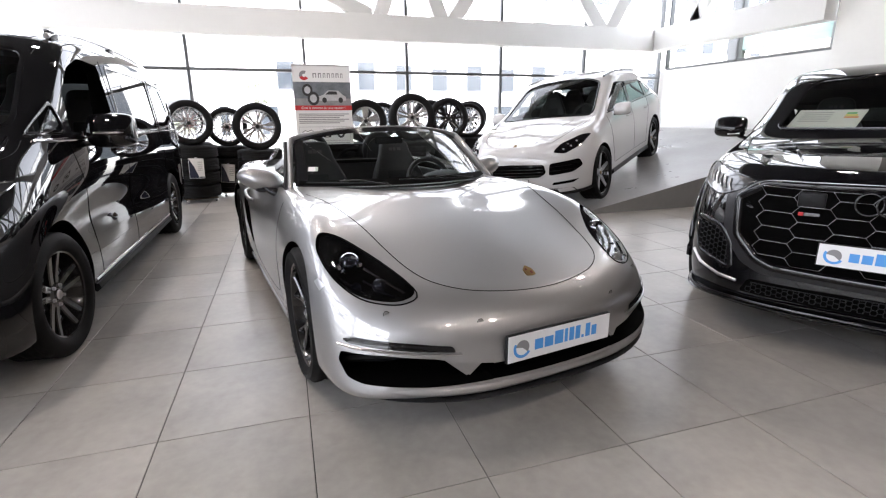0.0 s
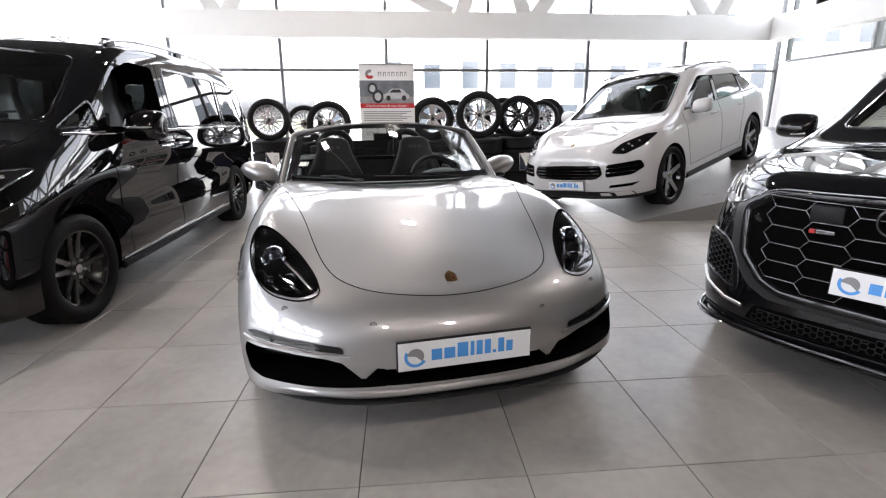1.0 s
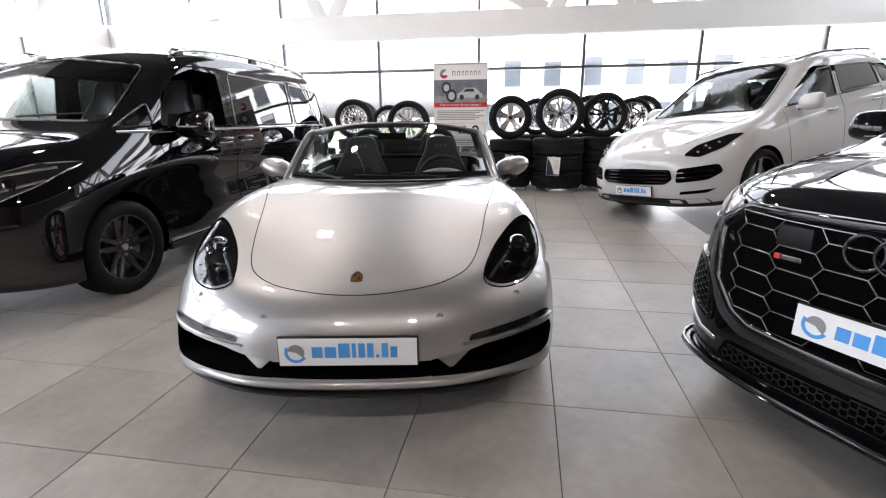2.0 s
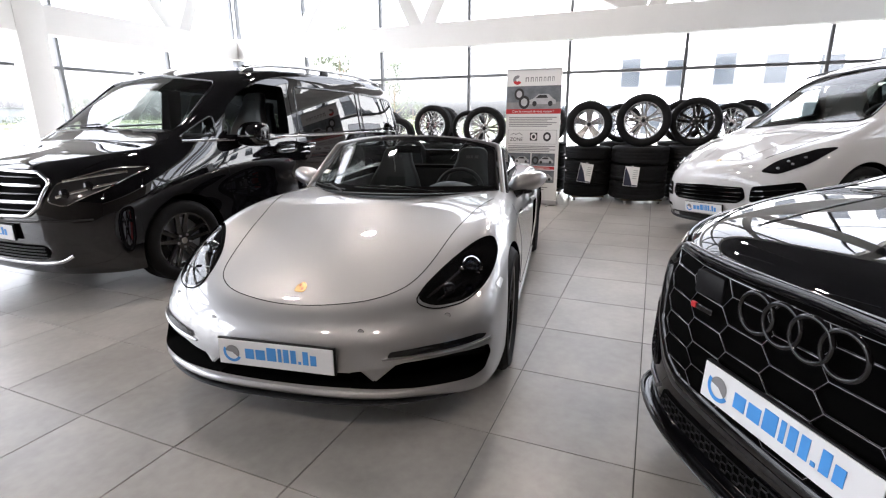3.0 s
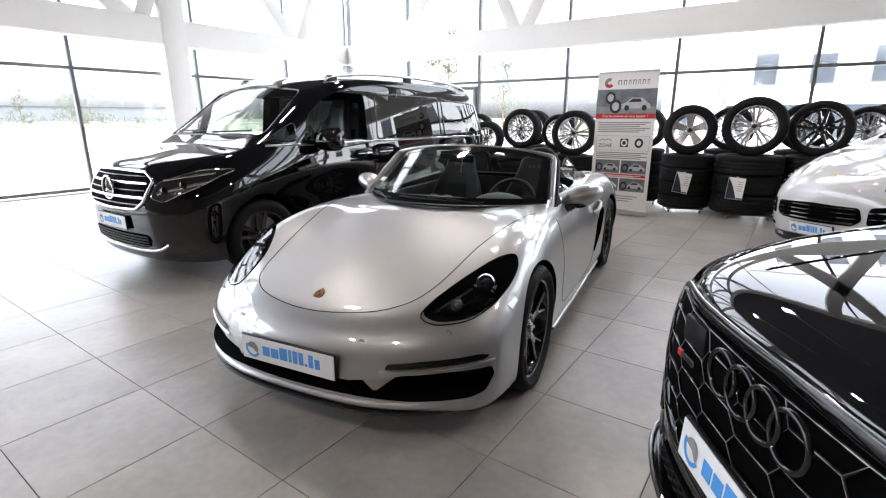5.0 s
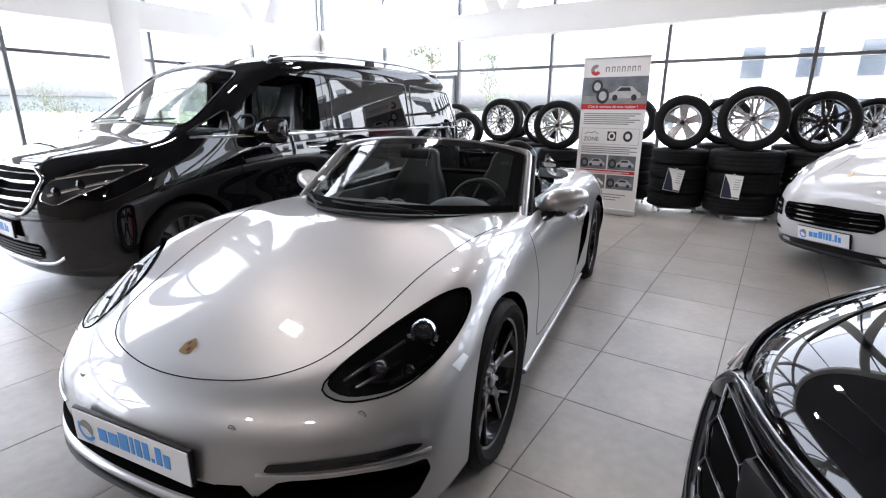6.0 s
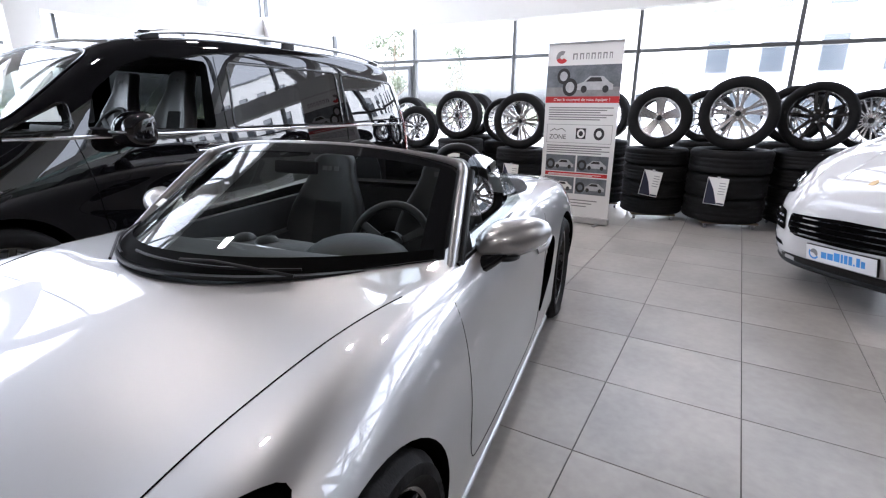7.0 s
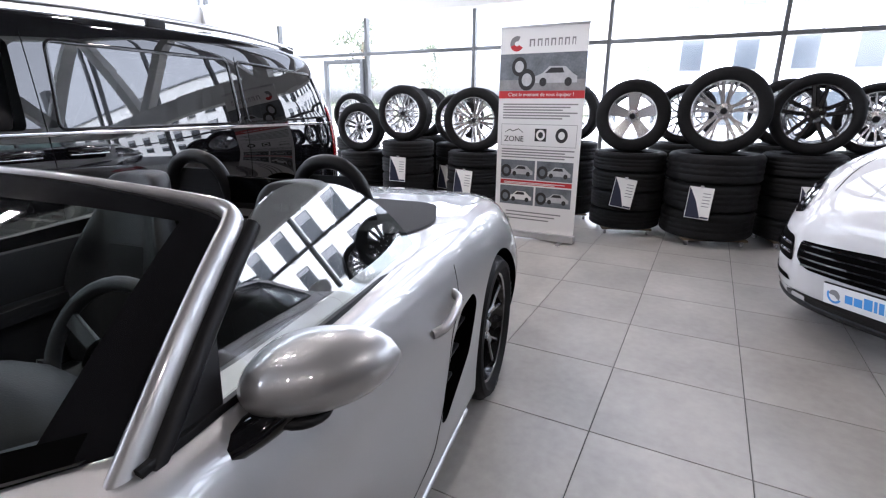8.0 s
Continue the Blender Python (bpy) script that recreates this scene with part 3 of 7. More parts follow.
TOP = 6.5
for x, l, r in [(-6.3, -0.35, 0.75), (-2.75, -0.5, 0.55), (2.0, -2.1, 0.35), (3.65, -0.4, 0.7), (7.7, -0.8, 0.5)]:
    for s in (l, r):
        sg = 0.16 if s > 0 else -0.16
        web(beam_n, (x + sg, 10.975, BZ1), (x + sg + s * (TOP - BZ1), 10.975, TOP))
for y, l, r in [(9.1, -0.8, 0.45), (5.2, -1.3, 0.4), (1.2, -0.6, 0.9), (-2.6, -0.7, 0.6), (-6.4, -0.5, 0.7)]:
    for s in (l, r):
        sg = 0.16 if s > 0 else -0.16
        web(beam_w, (-8.34, y + sg, BZ1), (-8.34, y + sg + s * (TOP - BZ1), TOP))
for y, l, r in [(9.6, -0.7, 0.35), (7.6, -0.3, 0.5)]:
    for s in (l, r):
        web(beam_e, (9.25, y, BZ1), (9.25, y + s * (TOP - BZ1), TOP))
for nm, lo, hi in [("beam_upper_north", (-8.62, 10.85, TOP), (9.5, 11.10, TOP + 0.3)), ("beam_upper_west", (-8.48, Y0, TOP), (-8.2, 10.848, TOP + 0.3)), ("beam_upper_east", (9.1, Y0, TOP), (9.4, 10.848, TOP + 0.3))]:
    structure(mesh_object(nm, boxes((lo, hi), bevel=0.01), M["beam"], 30), "white upper chord of the truss", "beam")
structure(mesh_object("column_west", boxes(((-8.47, 5.68, 0), (-8.19, 6.18, TOP)), bevel=0.012), M["beam"], 30), "white coated steel column at the window wall", "column")
structure(mesh_object("column_south_west", boxes(((-8.47, -1.6, 0), (-8.19, -1.1, TOP)), bevel=0.012), M["beam"], 30), "white coated steel column at the window wall", "column")
structure(mesh_object("column_corner", boxes(((-8.55, 10.95, 0), (-8.35, 11.14, BZ0)), bevel=0.012), M["frame"], 30), "grey corner mullion of the glazing", "column")

# unseen slab added at the west roof edge to block high sky light
structure(mesh_object("roof_overhang", boxes(((X0 - 0.8, Y0 - 0.3, HC + 0.02), (X0 - 0.301, Y1 + 0.3, HC + 0.3)), bevel=0.02), M["beam"]), "white slab added out of view to block high west sky", "roof")

# ceiling
structure(mesh_object("ceiling", boxes(((X0 - 0.3, Y0 - 0.3, HC), (X1 + 0.3, Y1 + 0.3, HC + 0.3))), M["ceiling"]), "dark steel deck ceiling high over the hall", "ceiling")


def glazing(name, along, plane, cuts, rows, thick=0.11, label=""):
    """A curtain wall in the plane x or y: grey frame bars and a pane in each field."""
    w = structure(new(name), label, "window")
    lo, hi, z0, z1 = cuts[0], cuts[-1], rows[0], rows[-1]

    def bar(a0, a1, b0, b1, t):
        if along == "x":
            return boxes(((a0, plane - t / 2, b0), (a1, plane + t / 2, b1)), bevel=0.004)
        return boxes(((plane - t / 2, a0, b0), (plane + t / 2, a1, b1)), bevel=0.004)
    for c in cuts:
        part("mullion", bar(c - 0.03, c + 0.03, z0, z1, thick), M["frame"], w, smooth=30)
    for a, b in zip(cuts, cuts[1:]):
        for r in rows:
            part("transom", bar(a + 0.031, b - 0.031, r - 0.03, r + 0.03, thick * 0.9), M["frame"], w, smooth=30)
        for r, s in zip(rows, rows[1:]):
            bm = bmesh.new()
            q = [(a + 0.02, r + 0.02), (b - 0.02, r + 0.02), (b - 0.02, s - 0.02), (a + 0.02, s - 0.02)]
            bm.faces.new([bm.verts.new((u, plane, z) if along == "x" else (plane, u, z)) for u, z in q])
            p = part("pane", bm, M["pane"], w)
            p.visible_shadow = False
    return w


back_cuts = [X0 + 0.12, -6.22, -3.97, -1.70, 0.545, 2.76, 5.05, 7.32, X1 - 0.1]
glazing("window_north", "x", Y1, back_cuts, [0.04, 2.25, HC - 0.03], label="floor-to-ceiling glass wall in slim grey frames")
glazing("window_west", "y", X0, [Y0, -5.6, -3.2, -0.8, 1.65, 4.08, 6.49, 8.92, Y1 - 0.12], [0.07, 2.32, HC - 0.03], label="floor-to-ceiling glass wall in slim grey frames")
glazing("window_east", "y", X1 + 0.1, [6.6, 8.9, Y1 - 0.1], [2.46, HC - 0.03], label="high strip of glazing above the white wall")

# glass door in the north wall
dr = structure(new("door_1"), "glass door in a dark grey metal frame", "door")
for lo, hi in [((-5.00, 11.08, 0.0), (-4.92, 11.16, 2.16)), ((-4.10, 11.08, 0.0), (-4.02, 11.16, 2.16)), ((-4.92, 11.08, 2.08), (-4.10, 11.16, 2.16)), ((-4.92, 11.08, 0.0), (-4.10, 11.16, 0.09))]:
    part("door_frame", boxes((lo, hi), bevel=0.004), M["frame"], dr, smooth=30)
bm = bmesh.new()
bm.faces.new([bm.verts.new((x, 11.12, z)) for x, z in ((-4.918, 0.09), (-4.102, 0.09), (-4.102, 2.078), (-4.918, 2.078))])
part("door_pane", bm, M["pane"], dr).visible_shadow = False

# east side: white wall, ramp and landing; closed walls behind the walk
structure(mesh_object("wall_east", boxes(((X1, 5.4, 0), (X1 + 0.2, Y1 + 0.05, 2.43))), M["white"]), "smooth white painted wall beside the ramp", "wall")
structure(mesh_object("wall_east_pier", boxes(((X1 - 0.35, 5.4, 2.431), (X1 + 0.2, 6.55, HC)), ((X1 - 0.35, 5.4, 0.0), (X1 - 0.002, 6.55, 2.431))), M["white"]), "smooth white painted wall pier", "wall")
# both walls stay out of view; their dark brown tones down car reflections
structure(mesh_object("wall_east_closed", boxes(((X1, Y0 - 0.2, 0), (X1 + 0.2, 5.398, HC))), M["warm_wall"]), "unseen closing wall, toned brown to darken reflections", "wall")
structure(mesh_object("wall_south", boxes(((X0 - 0.2, Y0 - 0.2, 0), (X1 - 0.002, Y0, HC))), M["warm_wall"]), "unseen closing wall, toned brown to darken reflections", "wall")

RX, RS = 3.6, 0.2
bm = bmesh.new()
prof = [(RX, 0.0), (8.6, RS * (8.6 - RX)), (X1 - 0.36, RS * (8.6 - RX)), (X1 - 0.36, -0.002), (RX, -0.002)]
v0 = [bm.verts.new((x, 5.38, z)) for x, z in prof]
v1 = [bm.verts.new((x, Y1 - 0.1, z)) for x, z in prof]
for i in range(5):
    bm.faces.new((v0[i], v0[(i + 1) % 5], v1[(i + 1) % 5], v1[i]))
bm.faces.new(v0)
bm.faces.new(v1[::-1])
structure(mesh_object("ramp", bm, M["ramp"]), "grey polished screed ramp rising to a landing", "ramp")

# ceiling lamps: small square floodlights on stems
HL = 5.0
lm = tagged(new("ceiling_lamp"), "small square white ceiling floodlight, switched on", "lamp", "ceiling lamps")
lm.matrix_basis = pose(-2.1, 3.1, HL)
part("housing", boxes(((-0.15, -0.12, 0.02), (0.15, 0.12, 0.14)), bevel=0.015), M["beam"], lm, smooth=30)
part("stem", boxes(((-0.02, -0.02, 0.14), (0.02, 0.02, HC - HL - 0.001))), M["beam"], lm)
part("light_panel", boxes(((-0.13, -0.10, 0.0), (0.13, 0.10, 0.019))), M["lamp_on"], lm, "glowing white lens")
for x, y in [(-1.9, 6.2), (1.0, 7.1), (2.9, -2.4), (0.2, -3.0), (5.6, 3.6)]:
    copy_thing(lm, pose(x, y, HL))

# ---- silver roadster ----
roadster = tagged(new("roadster"), "silver metallic open-top roadster with black interior, parked on the tile floor", "car")
roadster.matrix_basis = pose(0.855, 2.315, 0, 0, 0, 9.6)
BOX = [
    [(0, -0.885, 0.228), (0.42, -0.852, 0.223), (0.72, -0.708, 0.21), (0.83, -0.50, 0.18), (0.85, 0, 0.15), (0.85, 0.45, 0.14), (0.86, 1.2, 0.14), (0.86, 1.95, 0.15), (0.87, 2.475, 0.17), (0.80, 3.1, 0.25), (0.45, 3.42, 0.28), (0, 3.46, 0.28)],
    [(0, -0.902, 0.32), (0.42, -0.856, 0.32), (0.765, -0.665, 0.31), (0.87, -0.42, 0.30), (0.885, 0, 0.30), (0.87, 0.45, 0.30), (0.872, 1.2, 0.29), (0.885, 1.95, 0.30), (0.90, 2.475, 0.34), (0.86, 3.1, 0.42), (0.48, 3.46, 0.44), (0, 3.50, 0.44)],
    [(0, -0.892, 0.46), (0.42, -0.834, 0.47), (0.755, -0.625, 0.49), (0.87, -0.36, 0.52), (0.895, 0, 0.54), (0.88, 0.45, 0.55), (0.868, 1.2, 0.55), (0.885, 1.95, 0.56), (0.905, 2.475, 0.58), (0.86, 3.08, 0.60), (0.50, 3.42, 0.62), (0, 3.47, 0.62)],
    [(0, -0.80, 0.56), (0.40, -0.735, 0.575), (0.69, -0.50, 0.625), (0.81, -0.27, 0.69), (0.84, 0.02, 0.74), (0.825, 0.42, 0.775), (0.80, 1.15, 0.80), (0.825, 1.9, 0.83), (0.85, 2.45, 0.84), (0.77, 3.0, 0.81), (0.46, 3.30, 0.785), (0, 3.36, 0.785)],
    [(0, -0.70, 0.604), (0.33, -0.64, 0.615), (0.57, -0.42, 0.672), (0.69, -0.20, 0.762), (0.715, 0.04, 0.822), (0.705, 0.42, 0.855), (0.72, 1.15, 0.845), (0.72, 1.9, 0.885), (0.70, 2.45, 0.895), (0.62, 2.95, 0.865), (0.38, 3.2, 0.83), (0, 3.25, 0.825)],
    [(0, -0.60, 0.64), (0.2, -0.54, 0.655), (0.37, -0.34, 0.702), (0.45, -0.14, 0.756), (0.49, 0.07, 0.800), (0.49, 0.42, 0.858), (0.45, 1.15, 0.895), (0.45, 1.9, 0.90), (0.44, 2.4, 0.905), (0.38, 2.85, 0.875), (0.2, 3.05, 0.855), (0, 3.1, 0.85)],
    [(0, -0.50, 0.674), (0, -0.45, 0.689), (0, -0.28, 0.738), (0, -0.09, 0.785), (0, 0.10, 0.826), (0, 0.42, 0.880), (0, 1.15, 0.915), (0, 1.9, 0.91), (0, 2.35, 0.91), (0, 2.75, 0.885), (0, 2.92, 0.87), (0, 3.0, 0.862)],
]
me = hull(BOX, 4)
tree = tree_of(me)


def arch(y, z, r, x0=0.5, x1=1.3):
    """Two wheel-well cutters."""
    out = []
    for s in (1, -1):
        pts = [(y + r * math.cos(2 * math.pi * k / 48), z + r * math.sin(2 * math.pi * k / 48)) for k in range(48)]
        lo, hi = sorted((s * x0, s * x1))
        out.append(prism(pts, "x", lo, hi))
    return out


def both(half):
    """A closed symmetric outline out of its right half, given from the centre round to the centre."""
    return [tuple(p) for p in half] + [(-p[0], p[1]) for p in half[::-1] if abs(p[0]) > 1e-6]


intake = rounded([(0.30, 0.275), (0.55, 0.268), (0.77, 0.270), (0.815, 0.285), (0.835, 0.345), (0.825, 0.385), (0.70, 0.390), (0.52, 0.380), (0.44, 0.362), (0.30, 0.345)], 0.012)
cuts = arch(0, 0.335, 0.362) + arch(2.475, 0.34, 0.368)
cuts += [prism(intake, "y", -1.3, -0.42), prism(mirror2(intake), "y", -1.3, -0.42)]
cuts += [prism(rounded([(-0.302, 0.276), (0.302, 0.276), (0.302, 0.344), (-0.302, 0.344)], 0.004), "y", -1.3, -0.6)]
hl = rounded([(0.505, 0.590), (0.60, 0.558), (0.73, 0.568), (0.803, 0.63), (0.812, 0.705), (0.775, 0.762), (0.705, 0.748), (0.59, 0.668)], 0.05, 4)
HL_OUT = {1: dense(hl, 0.02), -1: dense(mirror2(hl), 0.02)}
cuts += [patch(tree, HL_OUT[s], "y", 0.012, 8, thick=0.10) for s in (1, -1)]
cock = rounded([(-0.60, 0.62), (0.60, 0.62), (0.675, 1.0), (0.675, 1.75), (0.62, 2.02), (-0.62, 2.02), (-0.675, 1.75), (-0.675, 1.0)], 0.12, 5)
cuts += [prism(cock, "z", 0.30, 1.5)]
side_in = rounded([(1.70, 0.335), (1.75, 0.315), (1.99, 0.45), (2.11, 0.61), (2.08, 0.655), (1.95, 0.64), (1.83, 0.57), (1.73, 0.44)], 0.03)
for s in (1, -1):
    lo, hi = sorted((s * 0.70, s * 1.3))
    cuts.append(prism(side_in, "x", lo, hi))
# cut faces near black: liner plastic plus the painted shade of the recesses
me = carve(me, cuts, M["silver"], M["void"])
body_part("body", me, roadster, "silver metallic painted body")
wheel_parts(roadster, [(0.765, 0, 0), (-0.765, 0, 0)], 0.336, 0.262, 0.235, "y5", M["rim_black"], M["rim_dark"], M["red"], M["rim_grey"])
wheel_parts(roadster, [(0.765, 2.475, 0), (-0.765, 2.475, 0)], 0.338, 0.262, 0.265, "y5", M["rim_black"], M["rim_dark"], M["red"], M["rim_grey"])
plate(roadster, pose(-0.005, -0.914, 0.400))

# front lid seam, door seams
lid_half = [(0, -0.778), (0.16, -0.762), (0.32, -0.712), (0.43, -0.628), (0.49, -0.52), (0.535, -0.34), (0.585, -0.06), (0.655, 0.25), (0.70, 0.46)]
lid = smooth_path(mirror2(lid_half[:0:-1]) + lid_half, 8)
part("lid_seam", seam(tree, lid, "z", 0.0022), M["void"], roadster, "dark gap round the front lid")
for s in ("x", "-x"):
    part("door_seam", seam(tree, smooth_path([(0.60, 0.80), (0.56, 0.55), (0.58, 0.32), (0.70, 0.25), (1.2, 0.235), (1.58, 0.26), (1.68, 0.34), (1.82, 0.58), (1.92, 0.66), (1.95, 0.80)], 6), s, 0.0018), M["void"], roadster)
    part("sill", seam(tree, [(y, 0.155) for y in np.linspace(0.42, 2.05, 14)], s, 0.014, off=0.0, sides=8), M["silver"], roadster, smooth=50)

# headlamps: recessed housing with projector, reflector pieces and light guides behind a smoked cover
for s in (1, -1):
    o = HL_OUT[s]
    lamp = part("headlamp", patch(tree, o, "y", 0.002, 8), M["lamp_cover"], roadster, "smoked headlamp cover over a black housing", smooth=60)
    lamp.visible_shadow = False
    oc = sum(o, Vector((0, 0))) / len(o)
    part("lamp_housing", patch(tree, [oc + (p - oc) * 0.93 for p in o], "y", -0.055, 6), M["rim_dark"], lamp, "dark metallic lamp housing", smooth=50)
    rim_line = [onto(tree, "y", p[0], p[1], 0.002) for p in o]
    part("headlamp_seal", sweep(bmesh.new(), [p for p in rim_line if p is not None], 0.003, sides=5, closed=True), M["void"], lamp)
    for (a, b), r in [((0.712, 0.686), 0.031), ((0.645, 0.622), 0.020), ((0.730, 0.613), 0.016)]:
        c = onto(tree, "y", s * a, b, -0.018)
        m = look(c, c + Vector((s * 0.25, -1, 0.30)), 0) @ pose(0, 0, 0, 180)
        big = r > 0.03
        bm = lathe(bmesh.new(), [(r * 1.5, -0.03), (r * 1.45, 0.004), (r * 1.3, 0.012), (r * 1.08, 0.002), (r * 1.02, -0.006)], 32, "z")
        part("lamp_ring", bm, M["chrome"] if big else M["gloss_black"], lamp, smooth=40, at=m)
        bm = lathe(bmesh.new(), [(r * math.cos(t), 0.5 * r * math.sin(t) - 0.008) for t in np.linspace(0, math.pi / 2, 7)], 24, "z")
        part("projector", bm, M["projector"], lamp, smooth=60, at=m)
        if big:
            for k in range(5):
                t = 20 + 36 * k
                q = box(bmesh.new(), (r * 1.35, -0.012, -0.02), (r * 1.75, 0.012, 0.008), 0.004, pose(0, 0, 0, 0, 0, t))
                part("reflector", q, M["chrome"], lamp, smooth=30, at=m)
    for k, (a0, b0, a1, b1) in enumerate([(0.545, 0.600, 0.66, 0.675), (0.585, 0.583, 0.69, 0.640), (0.66, 0.572, 0.775, 0.640)]):
        pts = [onto(tree, "y", s * (a0 + (a1 - a0) * t), b0 + (b1 - b0) * t, -0.03) for t in np.linspace(0, 1, 7)]
        part("light_guide", tube([p for p in pts if p is not None], 0.009, sides=6, flat=0.5), M["rim_dark"] if k == 0 else M["gloss_black"], lamp, smooth=50)
    # lamp strip above the intake and its bright lower edge
    st = rounded([(0.45, 0.405), (0.62, 0.412), (0.80, 0.422), (0.815, 0.435), (0.78, 0.447), (0.60, 0.440), (0.46, 0.428)], 0.01, 3)
    st = dense(st if s > 0 else mirror2(st), 0.03)
    part("light_strip", patch(tree, st, "y", 0.006, 3), M["gloss_black"], roadster, "slim smoked daytime light strip", smooth=60)
    part("strip_trim", seam(tree, [(s * x, 0.396 + 0.035 * (x - 0.45)) for x in np.linspace(0.43, 0.83, 16)], "y", 0.005, 0.003), M["satin_metal"], roadster)
    # winglet between the intakes
    bm = bmesh.new()
    q = [(0.315, 0.338), (0.40, 0.366), (0.475, 0.352), (0.385, 0.276)]
    va = [bm.verts.new((s * x, -0.855 + 0.30 * max(x - 0.30, 0) + (0.0 if z < 0.3 else 0.012), z)) for x, z in q]
    vb = [bm.verts.new((s * x, -0.72, z)) for x, z in q]
    for i in range(4):
        bm.faces.new((va[i], va[(i + 1) % 4], vb[(i + 1) % 4], vb[i]))
    bm.faces.new(va)
    bm.faces.new(vb[::-1])
    bmesh.ops.bevel(bm, geom=bm.edges[:], offset=0.008, segments=2, affect="EDGES")
    part("intake_winglet", bm, M["silver"], roadster, "silver winglet beside the intake", smooth=45)
    for z in (0.31, 0.345):
        part("intake_slat", tube([(s * x, -0.60 + 0.45 * max(x - 0.6, 0), z) for x in np.linspace(0.40, 0.80, 6)], 0.007, flat=2.2), M["satin_black"], roadster)
    # side marker, sensor, side intake slats, handle
    mk = [(-0.40, 0.60), (-0.34, 0.617), (-0.325, 0.60), (-0.385, 0.575)]
    part("side_marker", patch(tree, dense(mk, 0.02), "x" if s > 0 else "-x", 0.004, 3), M["satin_metal"], roadster, "silver side marker lamp", smooth=60)
    for x, z in ((0.34, 0.505), (0.66, 0.535)):
        c = onto(tree, "y", s * x, z, 0.0005)
        part("parking_sensor", lathe(bmesh.new(), [(0.0, 0.001), (0.009, 0.001), (0.0105, -0.001)], 16, "y"), M["silver"], roadster, smooth=30, at=Matrix.Translation(c) @ pose(0, 0, 0, 0, 0, 12 * s) @ pose(0, 0, 0, 180))
        part("sensor_ring", lathe(bmesh.new(), [(0.0105, -0.001), (0.0125, -0.001)], 16, "y"), M["void"], roadster, at=Matrix.Translation(c) @ pose(0, 0, 0, 0, 0, 12 * s))
    for k in range(3):
        part("intake_blade", boxes(((s * 0.81 - 0.04, 1.74 + 0.08 * k, 0.40 + 0.075 * k), (s * 0.81 + 0.045, 1.90 + 0.08 * k, 0.412 + 0.075 * k)), bevel=0.003), M["satin_black"], roadster, at=pose(0, 0, 0))
    c = onto(tree, "x" if s > 0 else "-x", 1.80, 0.695, 0.0)
    hp = smooth_path([c + Vector((s * dx, dy, dz)) for dx, dy, dz in [(0.0, -0.115, -0.035), (0.030, -0.07, -0.022), (0.036, 0.0, 0.0), (0.030, 0.06, 0.016), (0.0, 0.095, 0.024)]], 5)
    part("door_handle", tube(hp, 0.014, sides=8, flat=1.25), M["silver"], roadster, "silver pull handle", smooth=60)
    part("rear_lamp", patch(tree, dense(rounded([(0.50, 0.70), (0.80, 0.69), (0.84, 0.73), (0.78, 0.77), (0.55, 0.76)], 0.02), 0.03) if s > 0 else dense(mirror2(rounded([(0.50, 0.70), (0.80, 0.69), (0.84, 0.73), (0.78, 0.77), (0.55, 0.76)], 0.02)), 0.03), "-y", 0.004, 3), M["lamp_red"], roadster, smooth=60)
    # exterior mirror
    mir = bmesh.new()
    n1, n2 = 24, 16
    rows = []
    for i in range(n2 + 1):
        v = i / n2
        x = 0.728 + 0.274 * v
        e = max(0.02, (1 - (2 * min(v, 0.42) / 0.84 - 1) ** 2) if v < 0.42 else 1 - ((v - 0.42) / 0.58) ** 2.3) ** 0.5
        row = []
        for k in range(n1):
            ca, sa = math.cos(2 * math.pi * k / n1), math.sin(2 * math.pi * k / n1)
            front = 0.122 if ca < 0 else 0.035
            row.append(mir.verts.new((s * x, 1.055 + 0.055 * v + front * e * ca, 0.856 + 0.056 * v + (0.078 if sa > 0 else 0.074) * e * sa)))
        rows.append(row)
    for a, b in zip(rows, rows[1:]):
        for k in range(n1):
            mir.faces.new((a[k], a[(k + 1) % n1], b[(k + 1) % n1], b[k]))
    mir.faces.new(rows[0])
    mir.faces.new(rows[-1][::-1])
    mo = part("door_mirror", mir, M["silver"], roadster, "silver teardrop door mirror", smooth=60)
    foot = smooth_path([(s * 0.715, 0.90, 0.785, 0.05), (s * 0.755, 0.925, 0.795, 0.046), (s * 0.80, 0.975, 0.815, 0.042), (s * 0.835, 1.015, 0.848, 0.046)], 4)
    part("mirror_foot", tube([p.xyz for p in foot], [p.w for p in foot], sides=10, flat=0.6), M["gloss_black"], mo, "gloss black mirror foot", smooth=60)
    part("mirror_lower_shell", ellipsoid(bmesh.new(), (s * 0.845, 1.030, 0.826), 0.060, 0.058, 0.020, 20, 12), M["satin_black"], mo, "black lower mirror shell", smooth=60)
    part("mirror_glass", lathe(bmesh.new(), [(0, 0.0), (0.036, 0.0)], 20, "y"), M["chrome"], mo, at=Matrix.Translation((s * 0.885, 1.118, 0.90)) @ Matrix.Diagonal((1.3, 1, 1, 1)))

# splitter below the nose
sp = smooth_path([(-0.83, -0.48), (-0.74, -0.71), (-0.43, -0.89), (0, -0.93), (0.43, -0.89), (0.74, -0.71), (0.83, -0.48)], 6)
part("front_splitter", tube([(p.x * 0.97, p.y * 0.962, 0.208 + 0.006 * abs(p.x)) for p in sp], 0.022, sides=8, flat=0.45), M["satin_black"], roadster, "black front splitter", smooth=60)
part("front_lip", tube([(p.x * 0.985, p.y * 0.955, 0.245) for p in sp], 0.024, sides=8, flat=0.85), M["silver"], roadster, smooth=60)
